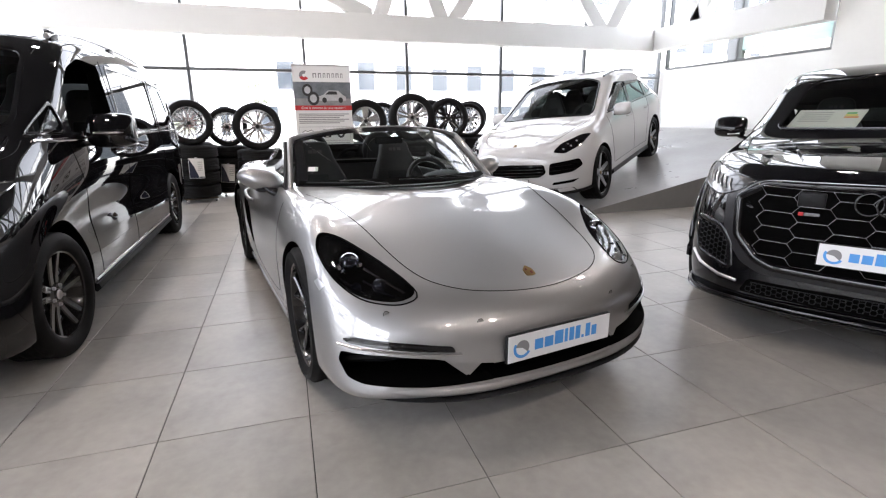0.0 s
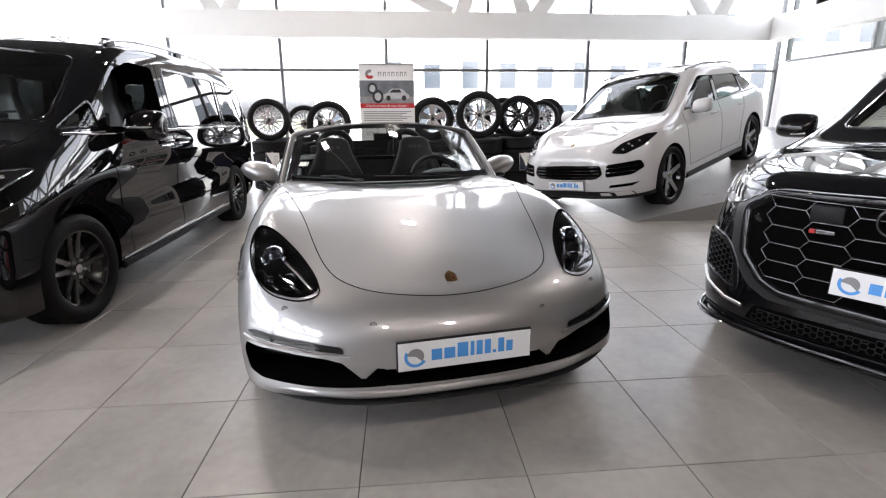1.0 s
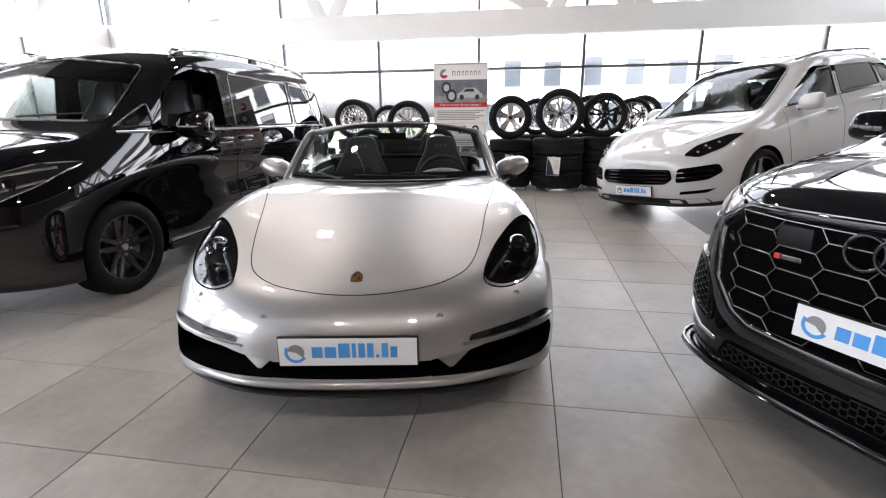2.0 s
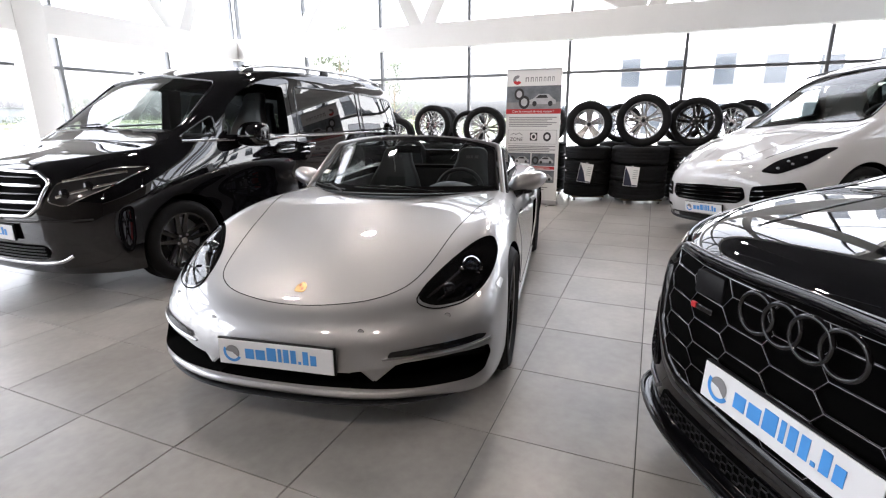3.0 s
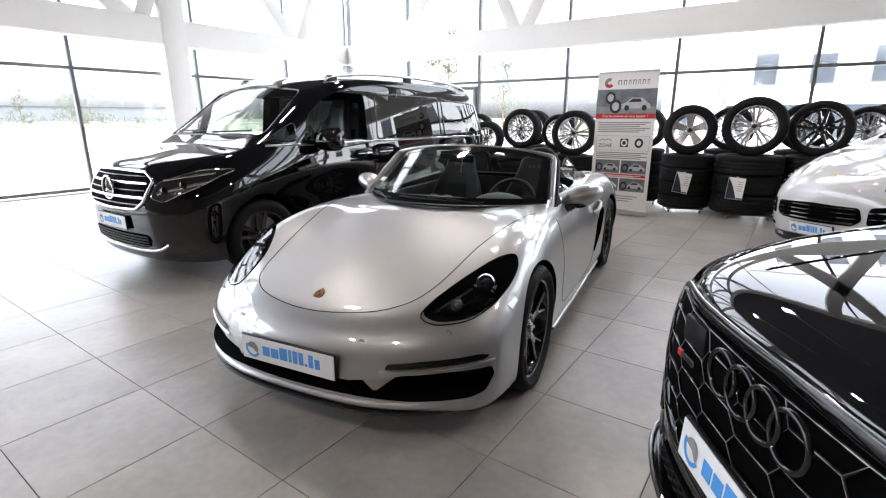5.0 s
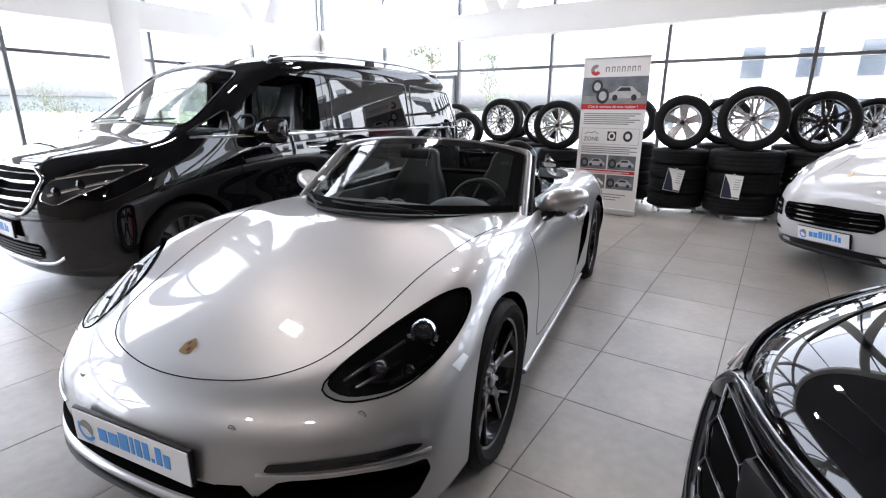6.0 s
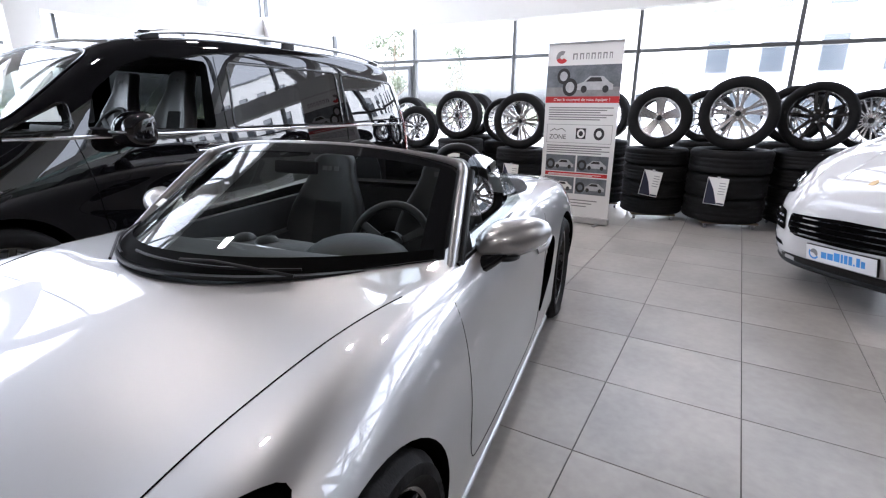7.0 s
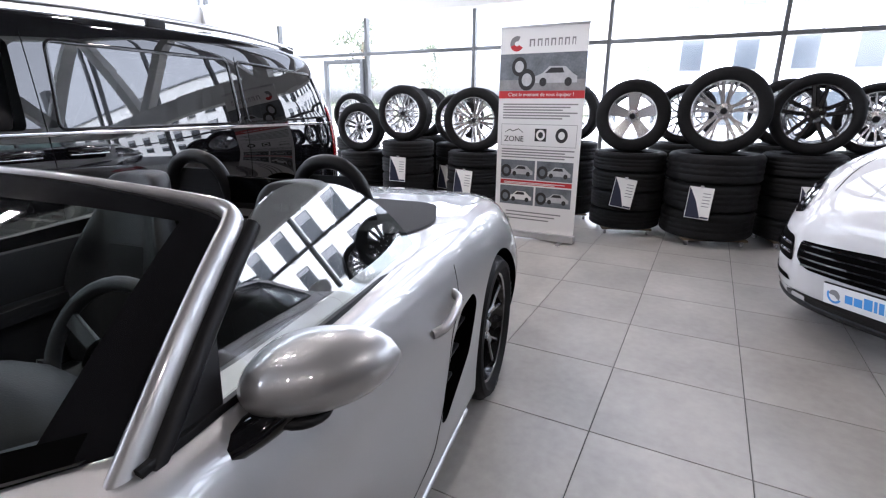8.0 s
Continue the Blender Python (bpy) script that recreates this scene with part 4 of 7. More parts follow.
# bonnet crest
c = onto(tree, "z", 0, -0.672, 0.002)
crest = rounded([(-0.024, 0.03), (0, 0.034), (0.024, 0.03), (0.024, -0.008), (0, -0.034), (-0.024, -0.008)], 0.008, 3)
part("bonnet_crest", prism(crest, "z", 0, 0.003), M["gold"], roadster, "small gold shield badge", at=Matrix.Translation(c) @ pose(0, 0, 0, -26, 0, 180))
for q in ([(-0.014, 0.006), (-0.004, 0.006), (-0.004, 0.020), (-0.014, 0.020)], [(0.004, -0.016), (0.011, -0.010), (0.012, -0.002), (0.004, -0.002)]):
    part("crest_field", prism(q, "z", 0.003, 0.0042), M["crest_red"], roadster, at=Matrix.Translation(c) @ pose(0, 0, 0, -26, 0, 180))

# windscreen


def screen(u, v, off=0.0):
    """A point of the windscreen: u from -1 to 1 across, v from the cowl (0) to the header (1)."""
    e = abs(u)
    base = Vector((0.692 * u, 0.31 + 0.50 * e ** 2.1, 0.890 - 0.035 * e * e))
    top = Vector((0.612 * u, 1.025 + 0.14 * e ** 2, 1.205 - 0.075 * e ** 2.6))
    p = base.lerp(top, v)
    return p + Vector((0.06 * u, -0.25, 0.5)).normalized() * (0.012 * math.sin(math.pi * v) * (1 - 0.4 * e) + off)


bm = bmesh.new()
N, K = 24, 10
g = [[bm.verts.new(screen(-1 + 2 * i / N, j / K)) for i in range(N + 1)] for j in range(K + 1)]
for j in range(K):
    for i in range(N):
        bm.faces.new((g[j][i], g[j][i + 1], g[j + 1][i + 1], g[j + 1][i]))
ws = part("windscreen", bm, M["wind_glass"], roadster, "clear raked windscreen", smooth=60)
ws.visible_shadow = False
half = [screen(1, v, 0.004) for v in np.linspace(-0.20, 0.88, 9)] + [screen(0.992, 0.95, 0.004), screen(0.965, 0.985, 0.004), screen(0.90, 1.0, 0.004)] + [screen(u, 1, 0.004) for u in (0.7, 0.5, 0.3, 0.1)]
half = [p + Vector((0.026 * min(1, (p.x / 0.5) ** 2), 0.012, -0.004)) for p in half]
wide = [0.0185] * 9 + [0.018, 0.016, 0.012, 0.009, 0.008, 0.008, 0.008]
rail = [p.to_4d() for p in half]
for p, w in zip(rail, wide):
    p.w = w
rail = smooth_path([Vector((-p.x, p.y, p.z, p.w)) for p in rail] + rail[::-1], 3)
part("windscreen_frame", tube([p.xyz for p in rail], [p.w for p in rail], sides=14, flat=1.7, up=Vector((0, -0.5, 0.86))), M["silver"], roadster, "silver windscreen frame", smooth=60)
for s in (1, -1):
    part("pillar_seal", tube([screen(s, v, 0.0) + Vector((s * 0.046, 0.034, -0.006)) for v in np.linspace(-0.16, 0.93, 10)], 0.017, sides=8), M["satin_black"], roadster, "black rubber pillar seal", smooth=60)
bm = bmesh.new()
ins = [(-1.0, v) for v in np.linspace(0.0, 1, 12)] + [(u, 1) for u in np.linspace(-0.95, 0.95, 20)] + [(1, v) for v in np.linspace(1, 0.0, 12)]
prev = None
for u, v in ins:
    a = bm.verts.new(screen(u, v, 0.0025))
    b = bm.verts.new(screen(u * 0.91, min(v, 0.90) if v > 0.9 else v, 0.0025))
    if prev:
        bm.faces.new((prev[0], prev[1], b, a))
    prev = (a, b)
part("screen_border", bm, M["gloss_black"], roadster, "black printed border of the windscreen", smooth=60)
bm = bmesh.new()
prev = None
for u in np.linspace(-0.96, 0.96, 25):
    col = [bm.verts.new(screen(u, v, 0.003)) for v in (0.0, 0.05, 0.10)]
    if prev:
        for k in range(2):
            bm.faces.new((prev[k], col[k], col[k + 1], prev[k + 1]))
    prev = col
part("screen_foot_band", bm, M["void"], roadster, "black printed foot of the windscreen", smooth=60)
part("header_seal", tube([screen(u, 1.0, 0.006) + Vector((0, 0.020, -0.008)) for u in np.linspace(-0.97, 0.97, 18)], 0.014, sides=8), M["satin_black"], roadster, smooth=60)
part("screen_sticker", boxes(((-0.03, -0.001, -0.02), (0.03, 0.001, 0.02))), M["paper"], roadster, "small white sticker", at=Matrix.Translation(screen(-0.86, 0.30, 0.004)) @ pose(0, 0, 0, -55, 0, -22))
cowl = smooth_path([screen(u, 0, 0.0) + Vector((0, -0.02, -0.012)) for u in np.linspace(-1, 1, 13)], 2)
bm = bmesh.new()
prev = None
for u in np.linspace(-0.97, 0.97, 25):
    b0 = screen(u, 0)
    col = []
    for k in range(4):
        q = onto(tree, "z", b0.x, b0.y + 0.03 - 0.048 * (1 - 0.3 * abs(u)) * k / 3, 0.005)
        col.append(bm.verts.new(q))
    if prev:
        for k in range(3):
            bm.faces.new((prev[k], prev[k + 1], col[k + 1], col[k]))
    prev = col
part("cowl_panel", bm, M["satin_black"], roadster, "black plastic scuttle below the windscreen", smooth=60)
part("cowl_seal", tube([p + Vector((0, 0.014, 0.004)) for p in cowl], 0.007, sides=6), M["satin_black"], roadster, smooth=60)
for u0, u1, v1 in ((0.55, -0.25, 0.05), (-0.35, -0.92, 0.045)):
    pth = [screen(u0 + (u1 - u0) * t, 0.01 + (v1 - 0.01) * t, 0.014) for t in np.linspace(0, 1, 9)]
    wp = part("wiper", tube(pth, 0.004, sides=6), M["satin_black"], roadster, smooth=60)
    part("wiper_arm", tube([screen(u0, 0, 0.02) + Vector((0, -0.03, -0.01)), screen(u0 * 0.6 + u1 * 0.4, 0.035, 0.03), screen(u0 * 0.4 + u1 * 0.6, 0.04, 0.022)], 0.005, sides=6), M["satin_black"], wp, smooth=60)
part("inner_mirror", boxes(((-0.10, -0.012, -0.026), (0.10, 0.012, 0.026)), bevel=0.011), M["void"], roadster, smooth=40, at=Matrix.Translation(screen(0, 0.88, -0.06)) @ pose(0, 0, 0, -8))

# door windows and triangles
for s in (1, -1):
    out = smooth_path([(0.88, 0.855), (1.02, 0.99), (1.18, 1.105), (1.34, 1.155), (1.56, 1.125), (1.75, 1.03), (1.86, 0.91), (1.88, 0.84)], 5)
    bm = bmesh.new()
    base = 0.845
    for a, b in zip(out, out[1:]):
        q = []
        for y, z in ((a.x, a.y), (b.x, b.y), (b.x, base), (a.x, base)):
            q.append(bm.verts.new((s * (0.735 - 0.37 * (z - base)), y, max(z, base - 0.01))))
        if max(a.y, b.y) > base + 0.004:
            bm.faces.new(q)
    bmesh.ops.remove_doubles(bm, verts=bm.verts, dist=0.0005)
    dw = part("door_window", bm, M["door_glass"], roadster, "raised frameless door glass", smooth=60)
    dw.visible_shadow = False
    part("window_seal", tube([(s * 0.742, y, 0.842 + 0.018 * (y - 0.7)) for y in np.linspace(0.80, 1.86, 14)], 0.011, sides=6), M["satin_black"], roadster, smooth=60)
    bm = bmesh.new()
    va = [bm.verts.new((s * x, y, z)) for x, y, z in ((0.722, 0.80, 0.845), (0.735, 0.96, 0.85), (0.690, 1.01, 0.965), (0.688, 0.94, 0.955))]
    bm.faces.new(va)
    r = bmesh.ops.extrude_face_region(bm, geom=bm.faces[:])
    bmesh.ops.translate(bm, verts=[v for v in r["geom"] if isinstance(v, bmesh.types.BMVert)], vec=(s * 0.012, 0, 0))
    part("mirror_triangle", bm, M["satin_black"], roadster)

# cabin: the dashboard top reaches forward under the glass
bm = bmesh.new()
prev = None
for u in np.linspace(-0.97, 0.97, 21):
    b0 = screen(u, 0)
    col = [bm.verts.new(onto(tree, "z", b0.x * (1 - 0.10 * k / 4), b0.y + 0.022 + (max(0.66, b0.y + 0.05) - b0.y) * k / 4, 0.006) if k < 4 else Vector((b0.x * 0.88, max(0.74, b0.y + 0.12), 0.80))) for k in range(5)]
    if prev:
        for k in range(4):
            bm.faces.new((prev[k], prev[k + 1], col[k + 1], col[k]))
    prev = col
part("dashboard_top", bm, M["leather"], roadster, smooth=60)
bm = bmesh.new()
ellipsoid(bm, (0, 0.78, 0.72), 0.64, 0.24, 0.13, 24, 12)
part("dashboard", bm, M["leather"], roadster, "black leather dashboard", smooth=60)
bm = ellipsoid(bmesh.new(), (0.36, 0.80, 0.82), 0.20, 0.17, 0.09, 20, 12)
part("instrument_hood", bm, M["leather"], roadster, smooth=60)
for x in (-0.04, -0.15):
    part("dash_pod", ellipsoid(bmesh.new(), (x, 0.80, 0.842), 0.045, 0.05, 0.03, 16, 10), M["leather"], roadster, smooth=60)
stw = lathe(bmesh.new(), [(0.175 + 0.017 * math.cos(t), 0.017 * math.sin(t)) for t in np.linspace(0, 2 * math.pi, 10, endpoint=False)], 36, "y", closed=True)
for a in (0, 120, 240):
    box(stw, (-0.017, -0.006, 0.03), (0.017, 0.006, 0.17), 0.004, pose(0, 0, 0, 0, a + 60, 0))
lathe(stw, [(0.0, 0.025), (0.05, 0.025), (0.065, 0.01), (0.06, -0.02)], 20, "y")
part("steering_wheel", stw, M["leather"], roadster, "black leather steering wheel", smooth=50, at=pose(0.36, 1.06, 0.80, -22))
part("centre_console", boxes(((-0.12, 0.85, 0.3), (0.12, 1.9, 0.60)), bevel=0.03), M["leather"], roadster, smooth=40)
part("gear_lever", tube([(0, 1.12, 0.58), (0, 1.13, 0.66), (0, 1.15, 0.70)], [0.02, 0.015, 0.024], sides=8), M["leather"], roadster, smooth=60)
for s in (1, -1):
    part("door_card", boxes(((s * 0.64 - 0.02, 0.70, 0.36), (s * 0.64 + 0.02, 1.90, 0.835)), bevel=0.015), M["leather"], roadster, smooth=40)
    part("armrest", boxes(((s * 0.60 - 0.045, 1.05, 0.60), (s * 0.60 + 0.045, 1.70, 0.66)), bevel=0.02), M["leather"], roadster, smooth=40)


def bucket_seat(car, x, y, z, name="seat", tall=0.80, hide="leather", hue_word="black"):
    """A sports seat: cushion, winged backrest with built-in headrest, facing -y."""
    bm = bmesh.new()
    prof = [(0.0, 0.235, 0.0), (0.15, 0.25, 0.04), (0.32, 0.255, 0.07), (0.46, 0.235, 0.06), (0.58, 0.17, 0.03), (0.66, 0.135, 0.0), (tall - 0.06, 0.135, 0.0), (tall - 0.02, 0.115, -0.01), (tall, 0.07, -0.02)]
    rows = []
    for h, w, wing in prof:
        yy = 0.28 * h + 0.02
        sec = [(-w, yy - wing - 0.02), (-w * 0.62, yy + 0.005), (0, yy + 0.012), (w * 0.62, yy + 0.005), (w, yy - wing - 0.02), (w * 1.02, yy + 0.045), (w * 0.7, yy + 0.115), (0, yy + 0.125), (-w * 0.7, yy + 0.115), (-w * 1.02, yy + 0.045)]
        rows.append([bm.verts.new((a, b, h)) for a, b in sec])
    for a, b in zip(rows, rows[1:]):
        for i in range(10):
            bm.faces.new((a[i], a[(i + 1) % 10], b[(i + 1) % 10], b[i]))
    bm.faces.new(rows[0])
    bm.faces.new(rows[-1][::-1])
    bmesh.ops.recalc_face_normals(bm, faces=bm.faces)
    me = subsurf_mesh(bm, 2)
    bm.free()
    me.materials.clear()
    me.materials.append(M[hide])
    me.shade_smooth()
    st = body_part(name, me, car, hue_word + " leather seat with built-in headrest")
    st.matrix_basis = pose(x, y, z)
    part("seat_inlay", boxes(((-0.13, 0.0, 0.10), (0.13, 0.014, 0.52)), bevel=0.006), M["fabric"], st, smooth=40, at=pose(0, 0.025, 0, -15.5))
    cu = box(bmesh.new(), (-0.24, -0.42, -0.10), (0.24, 0.10, 0.06), 0.04)
    part("cushion", cu, M[hide], st, smooth=50)
    for i, w in enumerate((0.03, 0.022, 0.03)):
        part("headrest_mark", boxes(((-0.055 + i * 0.038, 0, -0.012), (-0.055 + i * 0.038 + w, 0.003, 0.012))), M["seat_mark"], st, at=pose(0, 0.203, tall - 0.08, -15))
    return st


for x in (0.345, -0.345):
    bucket_seat(roadster, x, 1.52, 0.33, tall=0.76)
# roll hoops, wind deflector, hood well
for s in (1, -1):
    hp = smooth_path([(s * 0.17, 2.06, 0.86), (s * 0.18, 2.04, 1.02), (s * 0.23, 2.03, 1.10), (s * 0.315, 2.03, 1.125), (s * 0.40, 2.03, 1.10), (s * 0.455, 2.04, 1.02), (s * 0.47, 2.08, 0.86)], 5)
    part("roll_hoop", tube(hp, 0.028, sides=8), M["satin_black"], roadster, "black roll hoop", smooth=60)
    part("hoop_mesh", boxes(((s * 0.315 - 0.13, 2.045, 0.88), (s * 0.315 + 0.13, 2.052, 1.07))), M["fabric"], roadster)
part("wind_deflector", boxes(((-0.17, 2.03, 0.86), (0.17, 2.04, 1.05)), bevel=0.004), M["privacy"], roadster, "smoked wind deflector")
part("bulkhead", boxes(((-0.62, 1.99, 0.35), (0.62, 2.03, 0.88)), bevel=0.015), M["canvas"], roadster, smooth=40)
well = rounded([(-0.66, 1.92), (0.66, 1.92), (0.715, 2.12), (0.60, 2.46), (-0.60, 2.46), (-0.715, 2.12)], 0.08, 4)
part("hood_well", patch(tree, dense(well, 0.05), "z", 0.006, 5), M["canvas"], roadster, "folded black fabric hood behind the seats", smooth=60)

# ---- black van ----
van = tagged(new("van"), "gloss black passenger van with chrome trim and one open door window", "car")
van.matrix_basis = pose(-2.16, 2.87, 0, 0, 0, 0.8)
VAN = [
    [(0, -0.82, 0.24), (0.5, -0.78, 0.24), (0.78, -0.62, 0.23), (0.91, -0.42, 0.22), (0.93, 0, 0.22), (0.93, 0.6, 0.22), (0.93, 1.4, 0.22), (0.93, 2.4, 0.22), (0.93, 3.2, 0.24), (0.90, 3.95, 0.30), (0.55, 4.18, 0.32), (0, 4.2, 0.32)],
    [(0, -0.86, 0.48), (0.5, -0.82, 0.48), (0.80, -0.65, 0.48), (0.935, -0.39, 0.48), (0.96, 0, 0.48), (0.952, 0.6, 0.48), (0.952, 1.4, 0.48), (0.952, 2.4, 0.48), (0.955, 3.2, 0.50), (0.93, 4.0, 0.52), (0.6, 4.24, 0.55), (0, 4.25, 0.55)],
    [(0, -0.865, 0.64), (0.5, -0.825, 0.64), (0.80, -0.64, 0.65), (0.94, -0.39, 0.66), (0.958, 0, 0.68), (0.935, 0.6, 0.68), (0.935, 1.4, 0.68), (0.935, 2.4, 0.68), (0.955, 3.2, 0.70), (0.935, 4.0, 0.70), (0.6, 4.23, 0.72), (0, 4.25, 0.72)],
    [(0, -0.85, 0.80), (0.48, -0.805, 0.80), (0.78, -0.61, 0.81), (0.93, -0.36, 0.83), (0.962, 0, 0.86), (0.963, 0.6, 0.88), (0.963, 1.4, 0.90), (0.963, 2.4, 0.90), (0.963, 3.2, 0.90), (0.94, 4.0, 0.90), (0.6, 4.22, 0.90), (0, 4.24, 0.90)],
    [(0, -0.76, 0.98), (0.42, -0.71, 0.985), (0.68, -0.51, 1.01), (0.83, -0.24, 1.06), (0.895, 0.06, 1.10), (0.935, 0.55, 1.15), (0.945, 1.4, 1.16), (0.945, 2.4, 1.16), (0.945, 3.2, 1.16), (0.92, 3.98, 1.16), (0.58, 4.19, 1.17), (0, 4.21, 1.17)],
    [(0, -0.66, 1.05), (0.34, -0.62, 1.055), (0.56, -0.42, 1.085), (0.71, -0.20, 1.115), (0.80, 0.02, 1.17), (0.875, 0.58, 1.43), (0.865, 1.2, 1.66), (0.87, 2.4, 1.69), (0.865, 3.2, 1.68), (0.83, 3.85, 1.63), (0.5, 4.08, 1.64), (0, 4.11, 1.64)],
    [(0, -0.5, 1.095), (0.2, -0.46, 1.10), (0.36, -0.3, 1.125), (0.46, -0.14, 1.15), (0.54, 0.06, 1.205), (0.66, 0.64, 1.62), (0.70, 1.2, 1.82), (0.71, 2.4, 1.845), (0.70, 3.2, 1.835), (0.64, 3.72, 1.80), (0.35, 3.92, 1.80), (0, 3.95, 1.80)],
    [(0, -0.35, 1.125), (0, -0.3, 1.135), (0, -0.22, 1.15), (0, -0.11, 1.18), (0, 0.04, 1.225), (0, 0.64, 1.68), (0, 1.2, 1.86), (0, 2.4, 1.885), (0, 3.2, 1.875), (0, 3.6, 1.855), (0, 3.75, 1.845), (0, 3.8, 1.84)],
]


def closed_car(car, rows, paint, arches, cabin, windows, screen_out, glass_side, rear_out=None, level=4):
    """Body with hollow cabin, cut windows and panes that follow the skin. Returns the skin to lay details on."""
    me = hull(rows, level)
    tr = tree_of(me)
    cuts = []
    for a in arches:
        cuts += arch(*a)
    cuts.append(prism(rounded(cabin, 0.06, 3), "x", -0.80, 0.80))
    for o, _ in windows:
        o2 = rounded(o, 0.04, 3)
        cuts += [prism(o2, "x", 0.5, 1.4), prism(o2, "x", -1.4, -0.5)]
    so = rounded(screen_out, 0.06, 3)
    cuts.append(prism(so, "y", -1.5, 1.45))
    if rear_out:
        cuts.append(prism(rounded(rear_out, 0.06, 3), "y", 3.0, 6))
    # wells and hollow cabin are coloured near black, their shade included
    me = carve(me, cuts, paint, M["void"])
    body_part("body", me, car)
    for o, dark in windows:
        o2 = [Vector(p) for p in rounded(o, 0.04, 3)]
        c = sum(o2, Vector((0, 0))) / len(o2)
        o2 = dense([c + (p - c) * 1.01 for p in o2], 0.06)
        for s in ("x", "-x"):
            if dark is None and s == "x":  # wound down
                continue
            w = part("side_window", patch(tr, o2, s, -0.004, 4), M["privacy"] if dark else M["car_glass"], car, "dark privacy glass" if dark else "clear side glass", smooth=60)
            w.visible_shadow = False
            part("window_surround", seam(tr, dense(rounded(o, 0.04, 3), 0.05), s, 0.012, 0.0, closed=True, flat=0.5), M["gloss_black"], car, smooth=60)
    w = part("windscreen", patch(tr, dense(so, 0.06), "y", -0.004, 7), M["dark_screen"], car, "clear windscreen", smooth=60)
    w.visible_shadow = False
    part("windscreen_seal", seam(tr, dense(so, 0.05), "y", 0.014, 0.0, closed=True, flat=0.5), M["gloss_black"], car, smooth=60)
    if rear_out:
        part("rear_window", patch(tr, dense(rounded(rear_out, 0.06, 3), 0.06), "-y", -0.004, 5), M["privacy"], car, smooth=60)
    return tr


vt = closed_car(van, VAN, M["black_paint"], [(0, 0.345, 0.40, 0.55), (3.2, 0.345, 0.40, 0.55)],
                [(0.40, 0.72), (4.0, 0.72), (3.85, 1.60), (1.0, 1.68), (0.40, 1.24)],
                [([(0.53, 1.20), (1.42, 1.18), (1.44, 1.66), (1.08, 1.675), (0.84, 1.60), (0.62, 1.43)], None), ([(0.10, 1.185), (0.46, 1.20), (0.46, 1.375)], False), ([(1.58, 1.18), (2.87, 1.18), (2.85, 1.655), (1.62, 1.67)], True), ([(2.95, 1.18), (3.94, 1.21), (3.80, 1.59), (2.93, 1.65)], True)],
                both([(0, 1.255), (0.79, 1.235), (0.70, 1.68), (0, 1.745)]), True,
                both([(0, 1.22), (0.68, 1.22), (0.62, 1.68), (0, 1.72)]))
wheel_parts(van, [(0.825, 0, -4), (-0.825, 0, -4), (0.825, 3.2, 0), (-0.825, 3.2, 0)], 0.345, 0.245, 0.245, "twin5", M["rim_black"], M["rim_black"], M["satin_black"], M["satin_metal"])

# van front: grille, mark, lamps, bumper
gr = rounded(both([(0, 0.66), (0.40, 0.67), (0.50, 0.74), (0.53, 0.90), (0.42, 0.965), (0, 0.975)]), 0.03, 3)
# ground sheet in near black paints the depth behind the slats
gl = part("grille", patch(vt, dense(gr, 0.05), "y", 0.006, 5), M["void"], van, "chrome grille with a round emblem", smooth=60)
part("grille_frame", seam(vt, dense(gr, 0.04), "y", 0.014, 0.008, closed=True, sides=8), M["chrome"], gl, smooth=60)
for z in (0.71, 0.765, 0.82, 0.875, 0.93):
    part("grille_slat", seam(vt, [(x, z) for x in np.linspace(-0.49, 0.49, 16)], "y", 0.013 if z in (0.765, 0.875) else 0.006, 0.016, flat=0.6, sides=8), M["chrome"] if z in (0.765, 0.875) else M["gloss_black"], gl, smooth=60)
c = onto(vt, "y", 0, 0.82, 0.03)
part("round_emblem", lathe(bmesh.new(), [(0.098 + 0.010 * math.cos(t), 0.010 * math.sin(t)) for t in np.linspace(0, 2 * math.pi, 10, endpoint=False)], 36, "y", closed=True), M["chrome"], gl, smooth=60, at=Matrix.Translation(c))
part("emblem_disc", lathe(bmesh.new(), [(0.0, 0.004), (0.094, 0.004)], 32, "y"), M["gloss_black"], gl, at=Matrix.Translation(c))
for k in range(3):
    bm = bmesh.new()
    v = [bm.verts.new(q) for q in ((-0.022, 0, 0), (0.022, 0, 0), (0, 0.0, 0.094), (0, -0.014, 0.0))]
    for f in ((0, 1, 3), (1, 2, 3), (2, 0, 3), (0, 2, 1)):
        bm.faces.new([v[i] for i in f])
    part("emblem_arm", bm, M["chrome"], gl, at=Matrix.Translation(c) @ pose(0, 0, 0, 0, 120 * k, 0))
plate(van, Matrix.Translation(onto(vt, "y", 0, 0.545, 0.02)))
# likewise a near-black sheet for the dark of the bumper opening
part("bumper_grille", patch(vt, dense(rounded(both([(0, 0.335), (0.46, 0.345), (0.52, 0.40), (0.48, 0.455), (0, 0.455)]), 0.03, 3), 0.05), "y", 0.005, 4), M["void"], van, smooth=60)
for z in (0.36, 0.385, 0.41, 0.435):
    part("bumper_slat", seam(vt, [(x, z) for x in np.linspace(-0.48, 0.48, 14)], "y", 0.006, 0.01), M["satin_black"], van, smooth=60)
part("bumper_trim", seam(vt, smooth_path([(-0.66, 0.375), (-0.56, 0.325), (-0.35, 0.308), (0, 0.305), (0.35, 0.308), (0.56, 0.325), (0.66, 0.375)], 6), "y", 0.012, 0.004, flat=0.6), M["chrome"], van, "chrome bumper strip", smooth=60)
